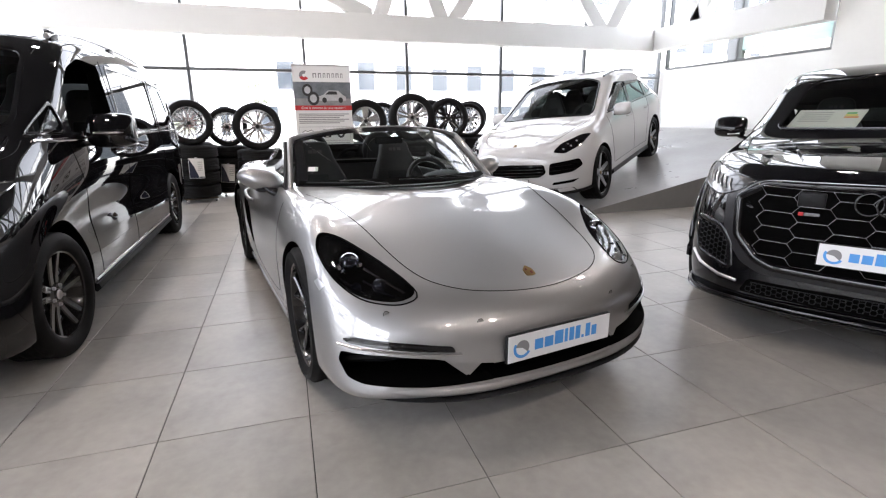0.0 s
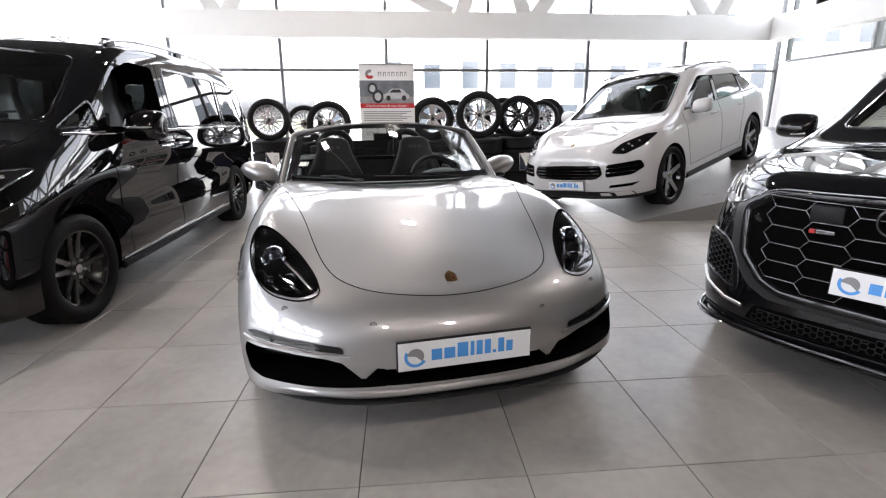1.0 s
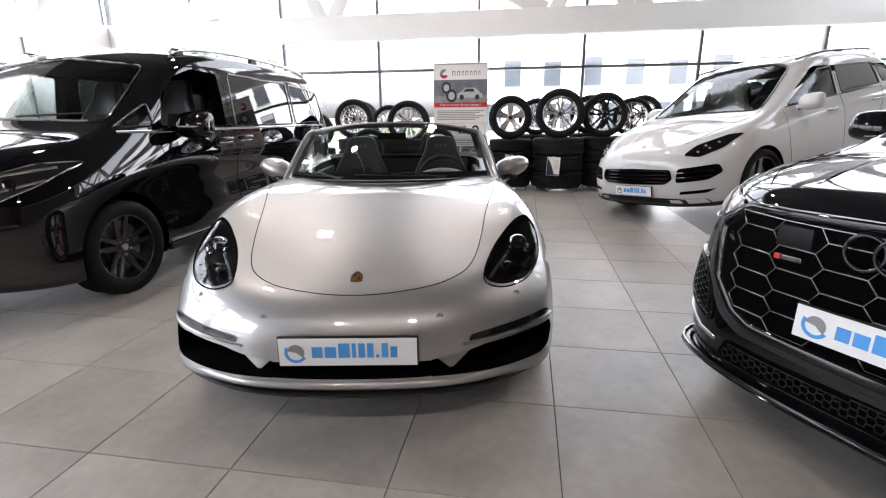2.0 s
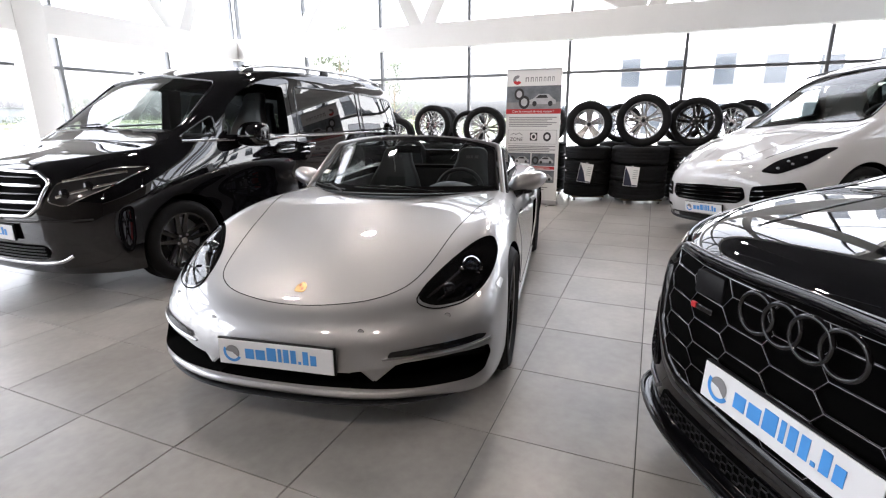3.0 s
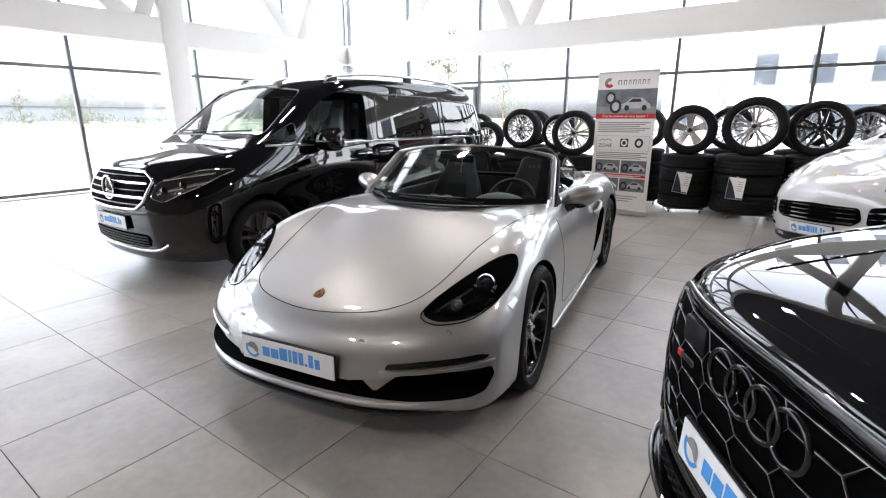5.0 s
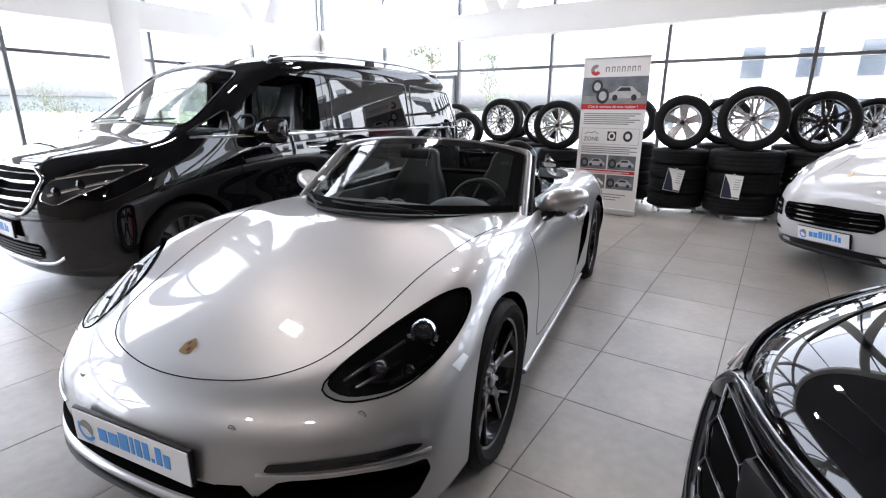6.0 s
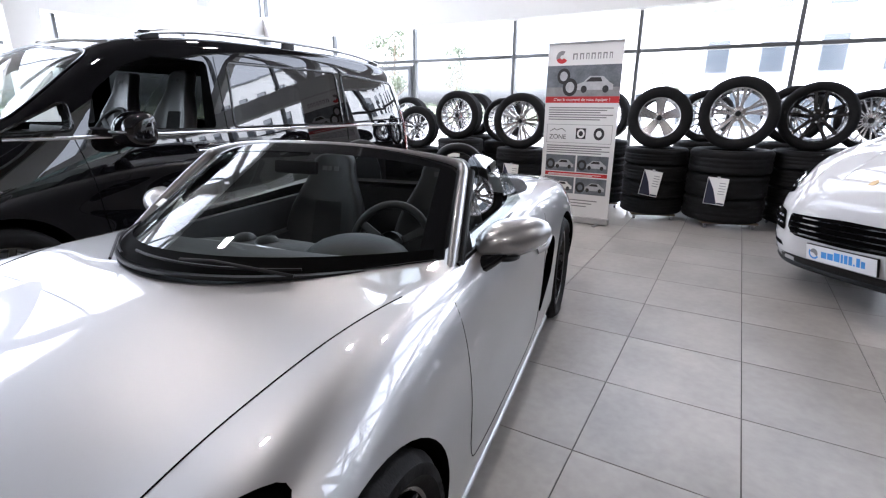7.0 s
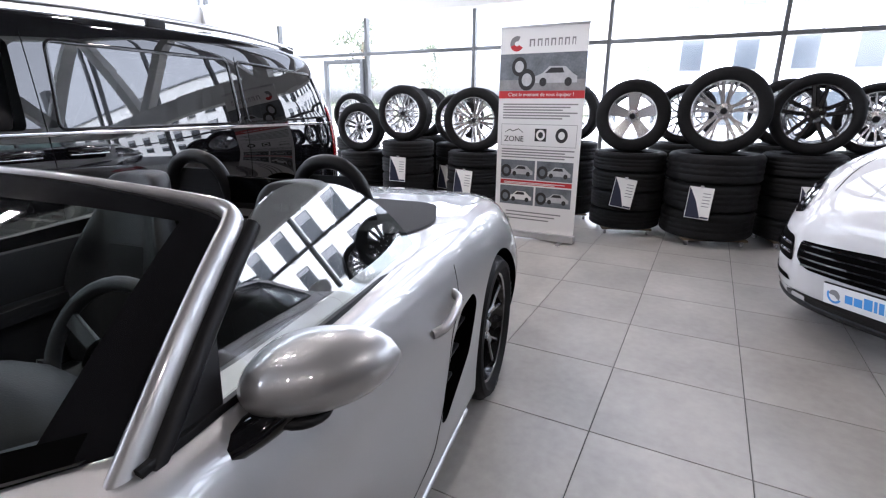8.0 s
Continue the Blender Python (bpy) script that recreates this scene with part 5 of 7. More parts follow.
part("bumper_step", seam(vt, [(x, 0.625 + 0.02 * abs(x)) for x in np.linspace(-0.80, 0.80, 22)], "y", 0.012, 0.002, flat=0.7), M["gloss_black"], van, smooth=60)
for s in (1, -1):
    o = rounded([(0.55, 0.77), (0.66, 0.735), (0.84, 0.86), (0.91, 0.985), (0.78, 0.985), (0.57, 0.89)], 0.03, 3)
    o = dense(o if s > 0 else mirror2(o), 0.04)
    hlp = part("headlamp", patch(vt, o, "y", 0.006, 6), M["grey_black"], van, "dark headlamp with chrome inserts", smooth=60)
    for z0, z1 in ((0.905, 0.955), (0.80, 0.885)):
        part("lamp_bar", seam(vt, [(s * x, z0 + (z1 - z0) * (x - 0.6) / 0.25) for x in np.linspace(0.60, 0.85, 8)], "y", 0.011, 0.008, flat=0.5), M["chrome"], hlp, smooth=60)
    part("lamp_edge", seam(vt, o, "y", 0.005, 0.006, closed=True), M["chrome"], hlp, smooth=60)
    for x, z in ((0.64, 0.82), (0.74, 0.865)):
        cc = onto(vt, "y", s * x, z, 0.008)
        part("lamp_lens", lathe(bmesh.new(), [(0.0, -0.014), (0.02, -0.012), (0.032, 0.0), (0.04, 0.0)], 20, "y"), M["gloss_black"], hlp, smooth=50, at=Matrix.Translation(cc) @ pose(0, 0, 0, -14, 0, 25 * s))
    sd = "x" if s > 0 else "-x"
    # chrome waist line, sill line, handles, door gaps
    part("waist_trim", seam(vt, [(y, 1.160 - 0.002 * y) for y in np.linspace(0.12, 4.0, 28)], sd, 0.012, 0.003, flat=0.6), M["chrome"], van, "chrome waist strip", smooth=60)
    part("sill_trim", seam(vt, [(y, 0.285) for y in np.linspace(0.42, 2.78, 16)], sd, 0.012, 0.003, flat=0.6), M["chrome"], van, smooth=60)
    part("sill", seam(vt, [(y, 0.235) for y in np.linspace(0.42, 2.78, 16)], sd, 0.03, 0.004), M["satin_black"], van, smooth=60)
    for y0, z0 in ((1.34, 1.06), (1.70, 1.065)):
        cc = onto(vt, sd, y0, z0, 0.004)
        hd = part("door_handle", tube(smooth_path([cc + Vector((s * dx, dy, dz)) for dx, dy, dz in ((0.0, -0.11, 0), (0.028, -0.07, 0), (0.034, 0, 0.004), (0.028, 0.07, 0), (0.0, 0.11, 0))], 4), 0.016, sides=8), M["black_paint"], van, smooth=60)
        part("handle_recess", patch(vt, dense(rounded([(y0 - 0.13, z0 - 0.035), (y0 + 0.13, z0 - 0.035), (y0 + 0.13, z0 + 0.035), (y0 - 0.13, z0 + 0.035)], 0.03), 0.04), sd, 0.002, 3), M["gloss_black"], hd, smooth=60)
        part("handle_trim", seam(vt, [(y, z0 - 0.03) for y in np.linspace(y0 - 0.11, y0 + 0.11, 6)], sd, 0.006, 0.006), M["chrome"], hd, smooth=60)
    for pth in ([(0.45, 1.16), (0.52, 0.8), (0.58, 0.30)], [(1.51, 1.70), (1.51, 1.2), (1.51, 0.6), (1.50, 0.30)], [(2.92, 1.68), (2.92, 1.2), (2.92, 0.75)]):
        part("door_seam", seam(vt, smooth_path(pth, 6), sd, 0.003), M["void"], van)
    part("slide_rail", seam(vt, [(y, 1.155) for y in np.linspace(2.95, 4.02, 8)], sd, 0.008, 0.0), M["void"], van)
    part("bonnet_seam", seam(vt, smooth_path([(s * 0.60, -0.70), (s * 0.74, -0.35), (s * 0.79, -0.1), (s * 0.80, 0.06)], 6), "z", 0.003), M["void"], van)
    # roof rail
    rr = [onto(vt, "z", s * 0.735, y) + Vector((0, 0, 0.052 * math.sin(math.pi * min(max((y - 1.0) / 2.75, 0.02), 0.98)) ** 0.3)) for y in np.linspace(1.02, 3.73, 24)]
    part("roof_rail", tube(rr, 0.019, sides=8), M["satin_metal"], van, "silver roof rail", smooth=60)
    for y0 in (1.12, 2.4, 3.66):
        part("rail_foot", boxes(((s * 0.735 - 0.018, y0 - 0.07, onto(vt, "z", s * 0.735, y0).z - 0.03), (s * 0.735 + 0.018, y0 + 0.07, onto(vt, "z", s * 0.735, y0).z + 0.045)), bevel=0.015), M["satin_black"], van, smooth=40)
    # mirror
    bm = mirror_shell(s, 0.955, 1.235, 0.74, 1.205, 0.20, 0.235)
    mo = part("door_mirror", bm, M["black_paint"], van, "gloss black door mirror", smooth=60)
    part("mirror_arm", tube([(s * 0.93, 0.70, 1.12), (s * 1.0, 0.71, 1.125), (s * 1.06, 0.72, 1.15)], 0.03, sides=8, flat=0.6), M["satin_black"], mo, smooth=60)
    part("mirror_repeater", tube(smooth_path([(s * 1.02, 0.608, 1.19), (s * 1.10, 0.602, 1.19), (s * 1.18, 0.63, 1.19)], 4), 0.007), M["satin_metal"], mo, smooth=60)
    o = rounded([(0.78, 0.80), (0.93, 0.80), (0.90, 1.30), (0.80, 1.30)], 0.03, 3)
    part("rear_lamp", patch(vt, dense(o if s > 0 else mirror2(o), 0.05), "-y", 0.006, 4), M["lamp_red"], van, "tall red rear lamp", smooth=60)
    o = rounded([(4.00, 0.80), (4.075, 0.80), (4.04, 1.30), (3.97, 1.30)], 0.02, 3)
    part("rear_lamp", patch(vt, dense(o, 0.04), sd, 0.006, 3), M["lamp_red"], van, "tall red rear lamp", smooth=60)
for u0, u1 in ((0.1, 0.62), (-0.62, -0.1)):
    part("wiper", seam(vt, [(u0 + (u1 - u0) * t, 1.268 + 0.02 * t) for t in np.linspace(0, 1, 8)], "y", 0.008, 0.012), M["satin_black"], van, smooth=60)
# van cabin
part("dashboard", box(bmesh.new(), (-0.76, 0.30, 0.85), (0.76, 0.82, 1.20), 0.07), M["satin_black"], van, smooth=50)
for x in (0.40, -0.40):
    bucket_seat(van, x, 1.28, 0.80, tall=0.82, hide="seat_grey", hue_word="dark grey")
    for y0 in (2.35, 3.2):
        bucket_seat(van, x, y0, 0.75, tall=0.80, hide="seat_grey", hue_word="dark grey")
stw = lathe(bmesh.new(), [(0.18 + 0.016 * math.cos(t), 0.016 * math.sin(t)) for t in np.linspace(0, 2 * math.pi, 10, endpoint=False)], 32, "y", closed=True)
for a in (60, 180, 300):
    box(stw, (-0.02, -0.006, 0.0), (0.02, 0.006, 0.17), 0.004, pose(0, 0, 0, 0, a, 0))
part("steering_wheel", stw, M["leather"], van, smooth=50, at=pose(0.40, 0.92, 1.17, -35))
part("cabin_floor", boxes(((-0.78, 0.6, 0.722), (0.78, 3.95, 0.74))), M["canvas"], van)

# ---- white sports utility car on the ramp ----
suv = tagged(new("sports_utility_car"), "white sports utility car parked nose down on the ramp", "car")
suv.matrix_basis = pose(3.69, 6.47, 0.085, 7.6, -4.2, -53)
SUV = [
    [(0, -0.85, 0.26), (0.5, -0.82, 0.26), (0.79, -0.66, 0.25), (0.91, -0.42, 0.25), (0.94, 0, 0.25), (0.93, 0.6, 0.24), (0.93, 1.4, 0.24), (0.93, 2.2, 0.25), (0.95, 2.895, 0.27), (0.9, 3.6, 0.33), (0.55, 3.9, 0.36), (0, 3.93, 0.36)],
    [(0, -0.90, 0.48), (0.5, -0.865, 0.48), (0.82, -0.68, 0.48), (0.955, -0.40, 0.49), (0.98, 0, 0.50), (0.962, 0.6, 0.50), (0.958, 1.4, 0.50), (0.965, 2.2, 0.51), (0.985, 2.895, 0.53), (0.94, 3.62, 0.56), (0.6, 3.96, 0.58), (0, 4.0, 0.58)],
    [(0, -0.88, 0.72), (0.48, -0.835, 0.73), (0.78, -0.61, 0.76), (0.93, -0.35, 0.80), (0.97, 0, 0.84), (0.955, 0.6, 0.86), (0.95, 1.4, 0.88), (0.955, 2.2, 0.90), (0.98, 2.895, 0.90), (0.92, 3.62, 0.92), (0.58, 3.95, 0.95), (0, 3.98, 0.95)],
    [(0, -0.78, 0.86), (0.42, -0.73, 0.87), (0.67, -0.5, 0.92), (0.82, -0.24, 0.98), (0.87, 0.03, 1.03), (0.885, 0.6, 1.06), (0.89, 1.4, 1.08), (0.895, 2.2, 1.10), (0.905, 2.895, 1.12), (0.84, 3.55, 1.12), (0.52, 3.85, 1.12), (0, 3.88, 1.12)],
    [(0, -0.62, 0.92), (0.33, -0.57, 0.93), (0.54, -0.36, 0.985), (0.68, -0.08, 1.04), (0.755, 0.22, 1.085), (0.785, 0.85, 1.28), (0.765, 1.5, 1.49), (0.765, 2.2, 1.49), (0.755, 2.85, 1.42), (0.68, 3.30, 1.31), (0.4, 3.65, 1.30), (0, 3.7, 1.30)],
    [(0, -0.42, 0.98), (0.2, -0.38, 0.985), (0.36, -0.22, 1.015), (0.45, 0.0, 1.055), (0.52, 0.28, 1.11), (0.60, 0.92, 1.43), (0.61, 1.5, 1.625), (0.61, 2.2, 1.62), (0.59, 2.85, 1.545), (0.52, 3.20, 1.44), (0.28, 3.5, 1.42), (0, 3.55, 1.42)],
    [(0, -0.25, 1.02), (0, -0.2, 1.03), (0, -0.08, 1.05), (0, 0.12, 1.085), (0, 0.34, 1.13), (0, 0.95, 1.475), (0, 1.5, 1.665), (0, 2.2, 1.655), (0, 2.8, 1.585), (0, 3.10, 1.50), (0, 3.32, 1.50), (0, 3.38, 1.48)],
]
st_ = closed_car(suv, SUV, M["white_paint"], [(0, 0.372, 0.405, 0.55), (2.895, 0.372, 0.405, 0.55)],
                 [(0.6, 0.7), (3.5, 0.7), (3.25, 1.36), (1.3, 1.50), (0.6, 1.14)],
                 [([(0.62, 1.125), (1.62, 1.125), (1.64, 1.46), (1.38, 1.455)], False), ([(1.72, 1.13), (2.62, 1.15), (2.60, 1.42), (1.74, 1.46)], True), ([(2.70, 1.16), (3.14, 1.20), (2.95, 1.33), (2.68, 1.385)], True)],
                 both([(0, 1.140), (0.72, 1.125), (0.60, 1.53), (0.40, 1.585), (0, 1.605)]), True,
                 both([(0, 1.22), (0.58, 1.22), (0.48, 1.42), (0, 1.46)]))
wheel_parts(suv, [(0.845, 0, 0), (-0.845, 0, 0), (0.845, 2.895, 0), (-0.845, 2.895, 0)], 0.370, 0.290, 0.27, "star5", M["rim_black"], M["rim_grey"], M["satin_black"], M["gold"])


def inlay(tr, car, outline, name, material, label="", slats=(), slat_mat=None, off=0.004, side="y"):
    """A sheet laid on the nose with slats across it; near black paints an opening's shade."""
    g = part(name, patch(tr, dense(outline, 0.05), side, off, 4), material, car, label, smooth=60)
    for z, x0, x1 in slats:
        part("slat", seam(tr, [(x, z) for x in np.linspace(x0, x1, 12)], side, 0.009, off + 0.008, flat=0.8), slat_mat or M["gloss_black"], g, smooth=60)
    return g


inlay(st_, suv, rounded(both([(0, 0.495), (0.42, 0.505), (0.50, 0.56), (0.47, 0.665), (0, 0.68)]), 0.03, 3), "grille", M["void"], "black slatted grille", [(0.53, -0.44, 0.44), (0.57, -0.46, 0.46), (0.61, -0.46, 0.46), (0.65, -0.45, 0.45)])
inlay(st_, suv, rounded(both([(0, 0.255), (0.60, 0.26), (0.83, 0.275), (0.80, 0.335), (0.58, 0.345), (0, 0.35)]), 0.02, 3), "lower_valance", M["satin_black"], "black plastic lower valance")
part("valance_lip", tube([(p.x, p.y, 0.268) for p in smooth_path([(-0.93, -0.40), (-0.82, -0.64), (-0.5, -0.815), (0, -0.85), (0.5, -0.815), (0.82, -0.64), (0.93, -0.40)], 6)], 0.024, sides=8), M["satin_black"], suv, "black plastic chin", smooth=60)
part("bonnet_crest", prism(crest, "z", 0, 0.003), M["gold"], suv, "small gold shield badge", at=Matrix.Translation(onto(st_, "z", 0, -0.69, 0.002)) @ pose(0, 0, 0, -28, 0, 180))
plate(suv, Matrix.Translation(onto(st_, "y", 0, 0.425, 0.02)))
for s in (1, -1):
    mm = (lambda q: q) if s > 0 else mirror2
    inlay(st_, suv, mm(rounded([(0.53, 0.52), (0.80, 0.535), (0.89, 0.60), (0.85, 0.69), (0.54, 0.67)], 0.03, 3)), "side_intake", M["void"], "", [(0.575, s * 0.54, s * 0.82), (0.625, s * 0.54, s * 0.83)])
    inlay(st_, suv, mm(rounded([(0.56, 0.39), (0.80, 0.40), (0.86, 0.44), (0.58, 0.425)], 0.01, 2)), "bumper_slot", M["void"])
    o = mm(rounded([(0.56, 0.80), (0.70, 0.77), (0.84, 0.84), (0.90, 0.95), (0.80, 0.955), (0.62, 0.885)], 0.03, 3))
    hlp = part("headlamp", patch(st_, dense(o, 0.03), "y", 0.005, 6), M["gloss_black"], suv, "dark tinted headlamp with four light points", smooth=60)
    for x, z in ((0.67, 0.82), (0.74, 0.845), (0.70, 0.87), (0.78, 0.89)):
        cc = onto(st_, "y", s * x, z, 0.007)
        part("lamp_lens", lathe(bmesh.new(), [(0.0, -0.006), (0.006, -0.005), (0.010, 0.0), (0.014, 0.0)], 16, "y"), M["rim_grey"], hlp, smooth=50, at=Matrix.Translation(cc) @ pose(0, 0, 0, -18, 0, 30 * s))
    part("bonnet_seam", seam(st_, smooth_path([(s * 0.50, -0.62), (s * 0.62, -0.35), (s * 0.70, 0.0), (s * 0.76, 0.30)], 6), "z", 0.003), M["void"], suv)
    part("bonnet_crease", seam(st_, smooth_path([(s * 0.26, -0.66), (s * 0.38, -0.3), (s * 0.46, 0.1), (s * 0.50, 0.28)], 6), "z", 0.010, -0.004, flat=0.8), M["white_paint"], suv, smooth=60)
    sd = "x" if s > 0 else "-x"
    for pth in ([(0.52, 1.08), (0.50, 0.75), (0.56, 0.40)], [(1.68, 1.48), (1.68, 1.1), (1.66, 0.7), (1.62, 0.40)], [(2.64, 1.42), (2.60, 1.05), (2.42, 0.7), (2.35, 0.42)]):
        part("door_seam", seam(st_, smooth_path(pth, 6), sd, 0.003), M["void"], suv)
    part("door_seam", seam(st_, [(y, 0.40) for y in np.linspace(0.56, 2.35, 12)], sd, 0.003), M["void"], suv)
    part("sill", seam(st_, [(y, 0.275) for y in np.linspace(0.46, 2.45, 14)], sd, 0.045, 0.0, flat=0.8), M["satin_black"], suv, "black sill cladding", smooth=60)
    part("waist_trim", seam(st_, [(y, 1.112 + 0.02 * (y - 0.6) / 2.6) for y in np.linspace(0.58, 3.2, 18)], sd, 0.008, 0.002), M["gloss_black"], suv, smooth=60)
    for y0 in (1.42, 2.42):
        cc = onto(st_, sd, y0, 0.97, 0.004)
        part("door_handle", tube(smooth_path([cc + Vector((s * dx, dy, 0.01 * dy)) for dx, dy in ((0.0, -0.10), (0.028, -0.06), (0.032, 0.0), (0.028, 0.06), (0.0, 0.10))], 4), 0.013, sides=8), M["white_paint"], suv, smooth=60)
    rr = [Vector((s * 0.63, y, 1.625 + 0.028 * math.sin(math.pi * (y - 1.2) / 1.75) ** 0.4 - 0.045 * abs(y - 1.8))) for y in np.linspace(1.22, 2.93, 16)]
    part("roof_rail", tube(rr, 0.015, sides=8), M["gloss_black"], suv, "black roof rail", smooth=60)
    bm = mirror_shell(s, 0.905, 1.145, 0.80, 1.13, 0.17, 0.19, 0.01)
    mo = part("door_mirror", bm, M["white_paint"], suv, "white door mirror", smooth=60)
    part("mirror_foot", tube([(s * 0.90, 0.78, 1.06), (s * 0.96, 0.79, 1.065), (s * 1.01, 0.80, 1.08)], 0.026, sides=8, flat=0.6), M["gloss_black"], mo, smooth=60)
part("roof_glass", patch(st_, dense(rounded([(-0.46, 1.5), (0.46, 1.5), (0.46, 2.7), (-0.46, 2.7)], 0.08, 3), 0.08), "z", 0.004, 4), M["gloss_black"], suv, "dark panoramic roof glass", smooth=60)
part("dashboard", box(bmesh.new(), (-0.70, 0.50, 0.75), (0.70, 0.90, 1.10), 0.06), M["satin_black"], suv, smooth=50)
for x in (0.38, -0.38):
    bucket_seat(suv, x, 1.40, 0.66, tall=0.74)
    bucket_seat(suv, x, 2.35, 0.66, tall=0.72)
stw = lathe(bmesh.new(), [(0.175 + 0.016 * math.cos(t), 0.016 * math.sin(t)) for t in np.linspace(0, 2 * math.pi, 10, endpoint=False)], 32, "y", closed=True)
part("steering_wheel", stw, M["leather"], suv, smooth=50, at=pose(0.38, 0.98, 1.06, -22))

# ---- black coupe-shaped sports utility car ----
coupe = tagged(new("coupe_utility_car"), "gloss black coupe-shaped utility car with a honeycomb grille", "car")
coupe.matrix_basis = pose(3.545, 1.858, 0, 0, 0, -57)
CPE = [
    [(0, -0.93, 0.20), (0.5, -0.91, 0.20), (0.80, -0.76, 0.20), (0.92, -0.48, 0.20), (0.95, 0, 0.22), (0.94, 0.6, 0.22), (0.94, 1.4, 0.22), (0.94, 2.2, 0.23), (0.96, 2.995, 0.27), (0.9, 3.65, 0.33), (0.55, 3.95, 0.36), (0, 3.98, 0.36)],
    [(0, -0.95, 0.45), (0.5, -0.925, 0.45), (0.84, -0.77, 0.46), (0.965, -0.45, 0.48), (0.99, 0, 0.50), (0.965, 0.6, 0.50), (0.96, 1.4, 0.50), (0.97, 2.2, 0.51), (0.995, 2.995, 0.53), (0.94, 3.66, 0.56), (0.6, 4.0, 0.58), (0, 4.05, 0.58)],
    [(0, -0.985, 0.80), (0.48, -0.945, 0.80), (0.79, -0.755, 0.80), (0.94, -0.42, 0.82), (0.985, 0, 0.85), (0.96, 0.6, 0.87), (0.955, 1.4, 0.89), (0.965, 2.2, 0.90), (0.99, 2.995, 0.90), (0.93, 3.66, 0.93), (0.58, 3.99, 0.96), (0, 4.03, 0.96)],
    [(0, -0.93, 0.965), (0.44, -0.885, 0.97), (0.70, -0.68, 0.98), (0.855, -0.34, 1.0), (0.90, 0.0, 1.03), (0.90, 0.6, 1.07), (0.90, 1.4, 1.09), (0.905, 2.2, 1.11), (0.91, 2.995, 1.12), (0.85, 3.6, 1.12), (0.52, 3.9, 1.12), (0, 3.93, 1.12)],
    [(0, -0.76, 1.018), (0.36, -0.72, 1.018), (0.58, -0.52, 1.03), (0.71, -0.18, 1.056), (0.775, 0.15, 1.086), (0.80, 0.85, 1.27), (0.77, 1.5, 1.48), (0.765, 2.2, 1.50), (0.75, 2.9, 1.44), (0.67, 3.4, 1.30), (0.4, 3.7, 1.22), (0, 3.75, 1.22)],
    [(0, -0.56, 1.048), (0.22, -0.52, 1.051), (0.38, -0.36, 1.06), (0.48, -0.08, 1.079), (0.54, 0.24, 1.105), (0.61, 0.9, 1.42), (0.62, 1.5, 1.625), (0.62, 2.2, 1.645), (0.59, 2.85, 1.57), (0.52, 3.3, 1.43), (0.28, 3.55, 1.34), (0, 3.6, 1.34)],
    [(0, -0.38, 1.066), (0, -0.33, 1.070), (0, -0.2, 1.080), (0, 0.04, 1.099), (0, 0.3, 1.128), (0, 0.95, 1.47), (0, 1.5, 1.665), (0, 2.2, 1.69), (0, 2.8, 1.62), (0, 3.2, 1.50), (0, 3.38, 1.43), (0, 3.44, 1.41)],
]
ct = closed_car(coupe, CPE, M["black_paint"], [(0, 0.395, 0.435, 0.55), (2.995, 0.395, 0.435, 0.55)],
                [(0.6, 0.7), (3.5, 0.7), (3.2, 1.32), (1.3, 1.50), (0.6, 1.15)],
                [([(0.66, 1.14), (1.66, 1.14), (1.68, 1.45), (1.40, 1.445)], False), ([(1.76, 1.145), (2.70, 1.16), (2.60, 1.40), (1.78, 1.45)], True)],
                both([(0, 1.175), (0.68, 1.17), (0.55, 1.53), (0, 1.58)]), True,
                both([(0, 1.20), (0.56, 1.20), (0.46, 1.40), (0, 1.44)]))
wheel_parts(coupe, [(0.86, 0, 0), (-0.86, 0, 0), (0.86, 2.995, 0), (-0.86, 2.995, 0)], 0.395, 0.295, 0.28, "y5", M["rim_black"], M["rim_black"], M["red"], M["satin_metal"])

# single-frame grille: deep surround, near-black ground sheet painting the dark depth, honeycomb ribs
gro = rounded(both([(0, 0.44), (0.46, 0.45), (0.55, 0.49), (0.65, 0.61), (0.665, 0.82), (0.54, 0.905), (0, 0.922)]), 0.02, 3)
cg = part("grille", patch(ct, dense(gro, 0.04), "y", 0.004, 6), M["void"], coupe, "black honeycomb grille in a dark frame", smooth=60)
part("grille_frame", seam(ct, dense(gro, 0.04), "y", 0.024, 0.004, closed=True, flat=0.5, sides=8), M["gloss_black"], cg, "dark grey grille surround", smooth=60)
part("bonnet_edge_trim", seam(ct, smooth_path([(-0.672, 0.80), (-0.660, 0.835), (-0.55, 0.912), (-0.3, 0.926), (0, 0.930), (0.3, 0.926), (0.55, 0.912), (0.660, 0.835), (0.672, 0.80)], 5), "y", 0.0045, 0.016, flat=0.7), M["disc"], cg, smooth=60)


def band(tr, inner, outer, side, off0, off1):
    """A strip on the surface between two outlines of equal count."""
    bm = bmesh.new()
    rows = []
    for o, off in ((inner, off0), ([Vector(a).lerp(Vector(b), 0.5) for a, b in zip(inner, outer)], (off0 + off1) / 2 + 0.004), (outer, off1)):
        pts = [onto(tr, side, q[0], q[1], off) for q in o]
        rows.append([bm.verts.new(p) for p in pts])
    n = len(inner)
    for a, b in zip(rows, rows[1:]):
        for i in range(n):
            bm.faces.new((a[i], a[(i + 1) % n], b[(i + 1) % n], b[i]))
    return bm


bez_in = dense(gro, 0.04)
mid_z = 0.68
bez_out = [Vector((p.x * 1.115, mid_z + (p.y - mid_z) * (1.20 if p.y < mid_z else 1.03))) for p in bez_in]
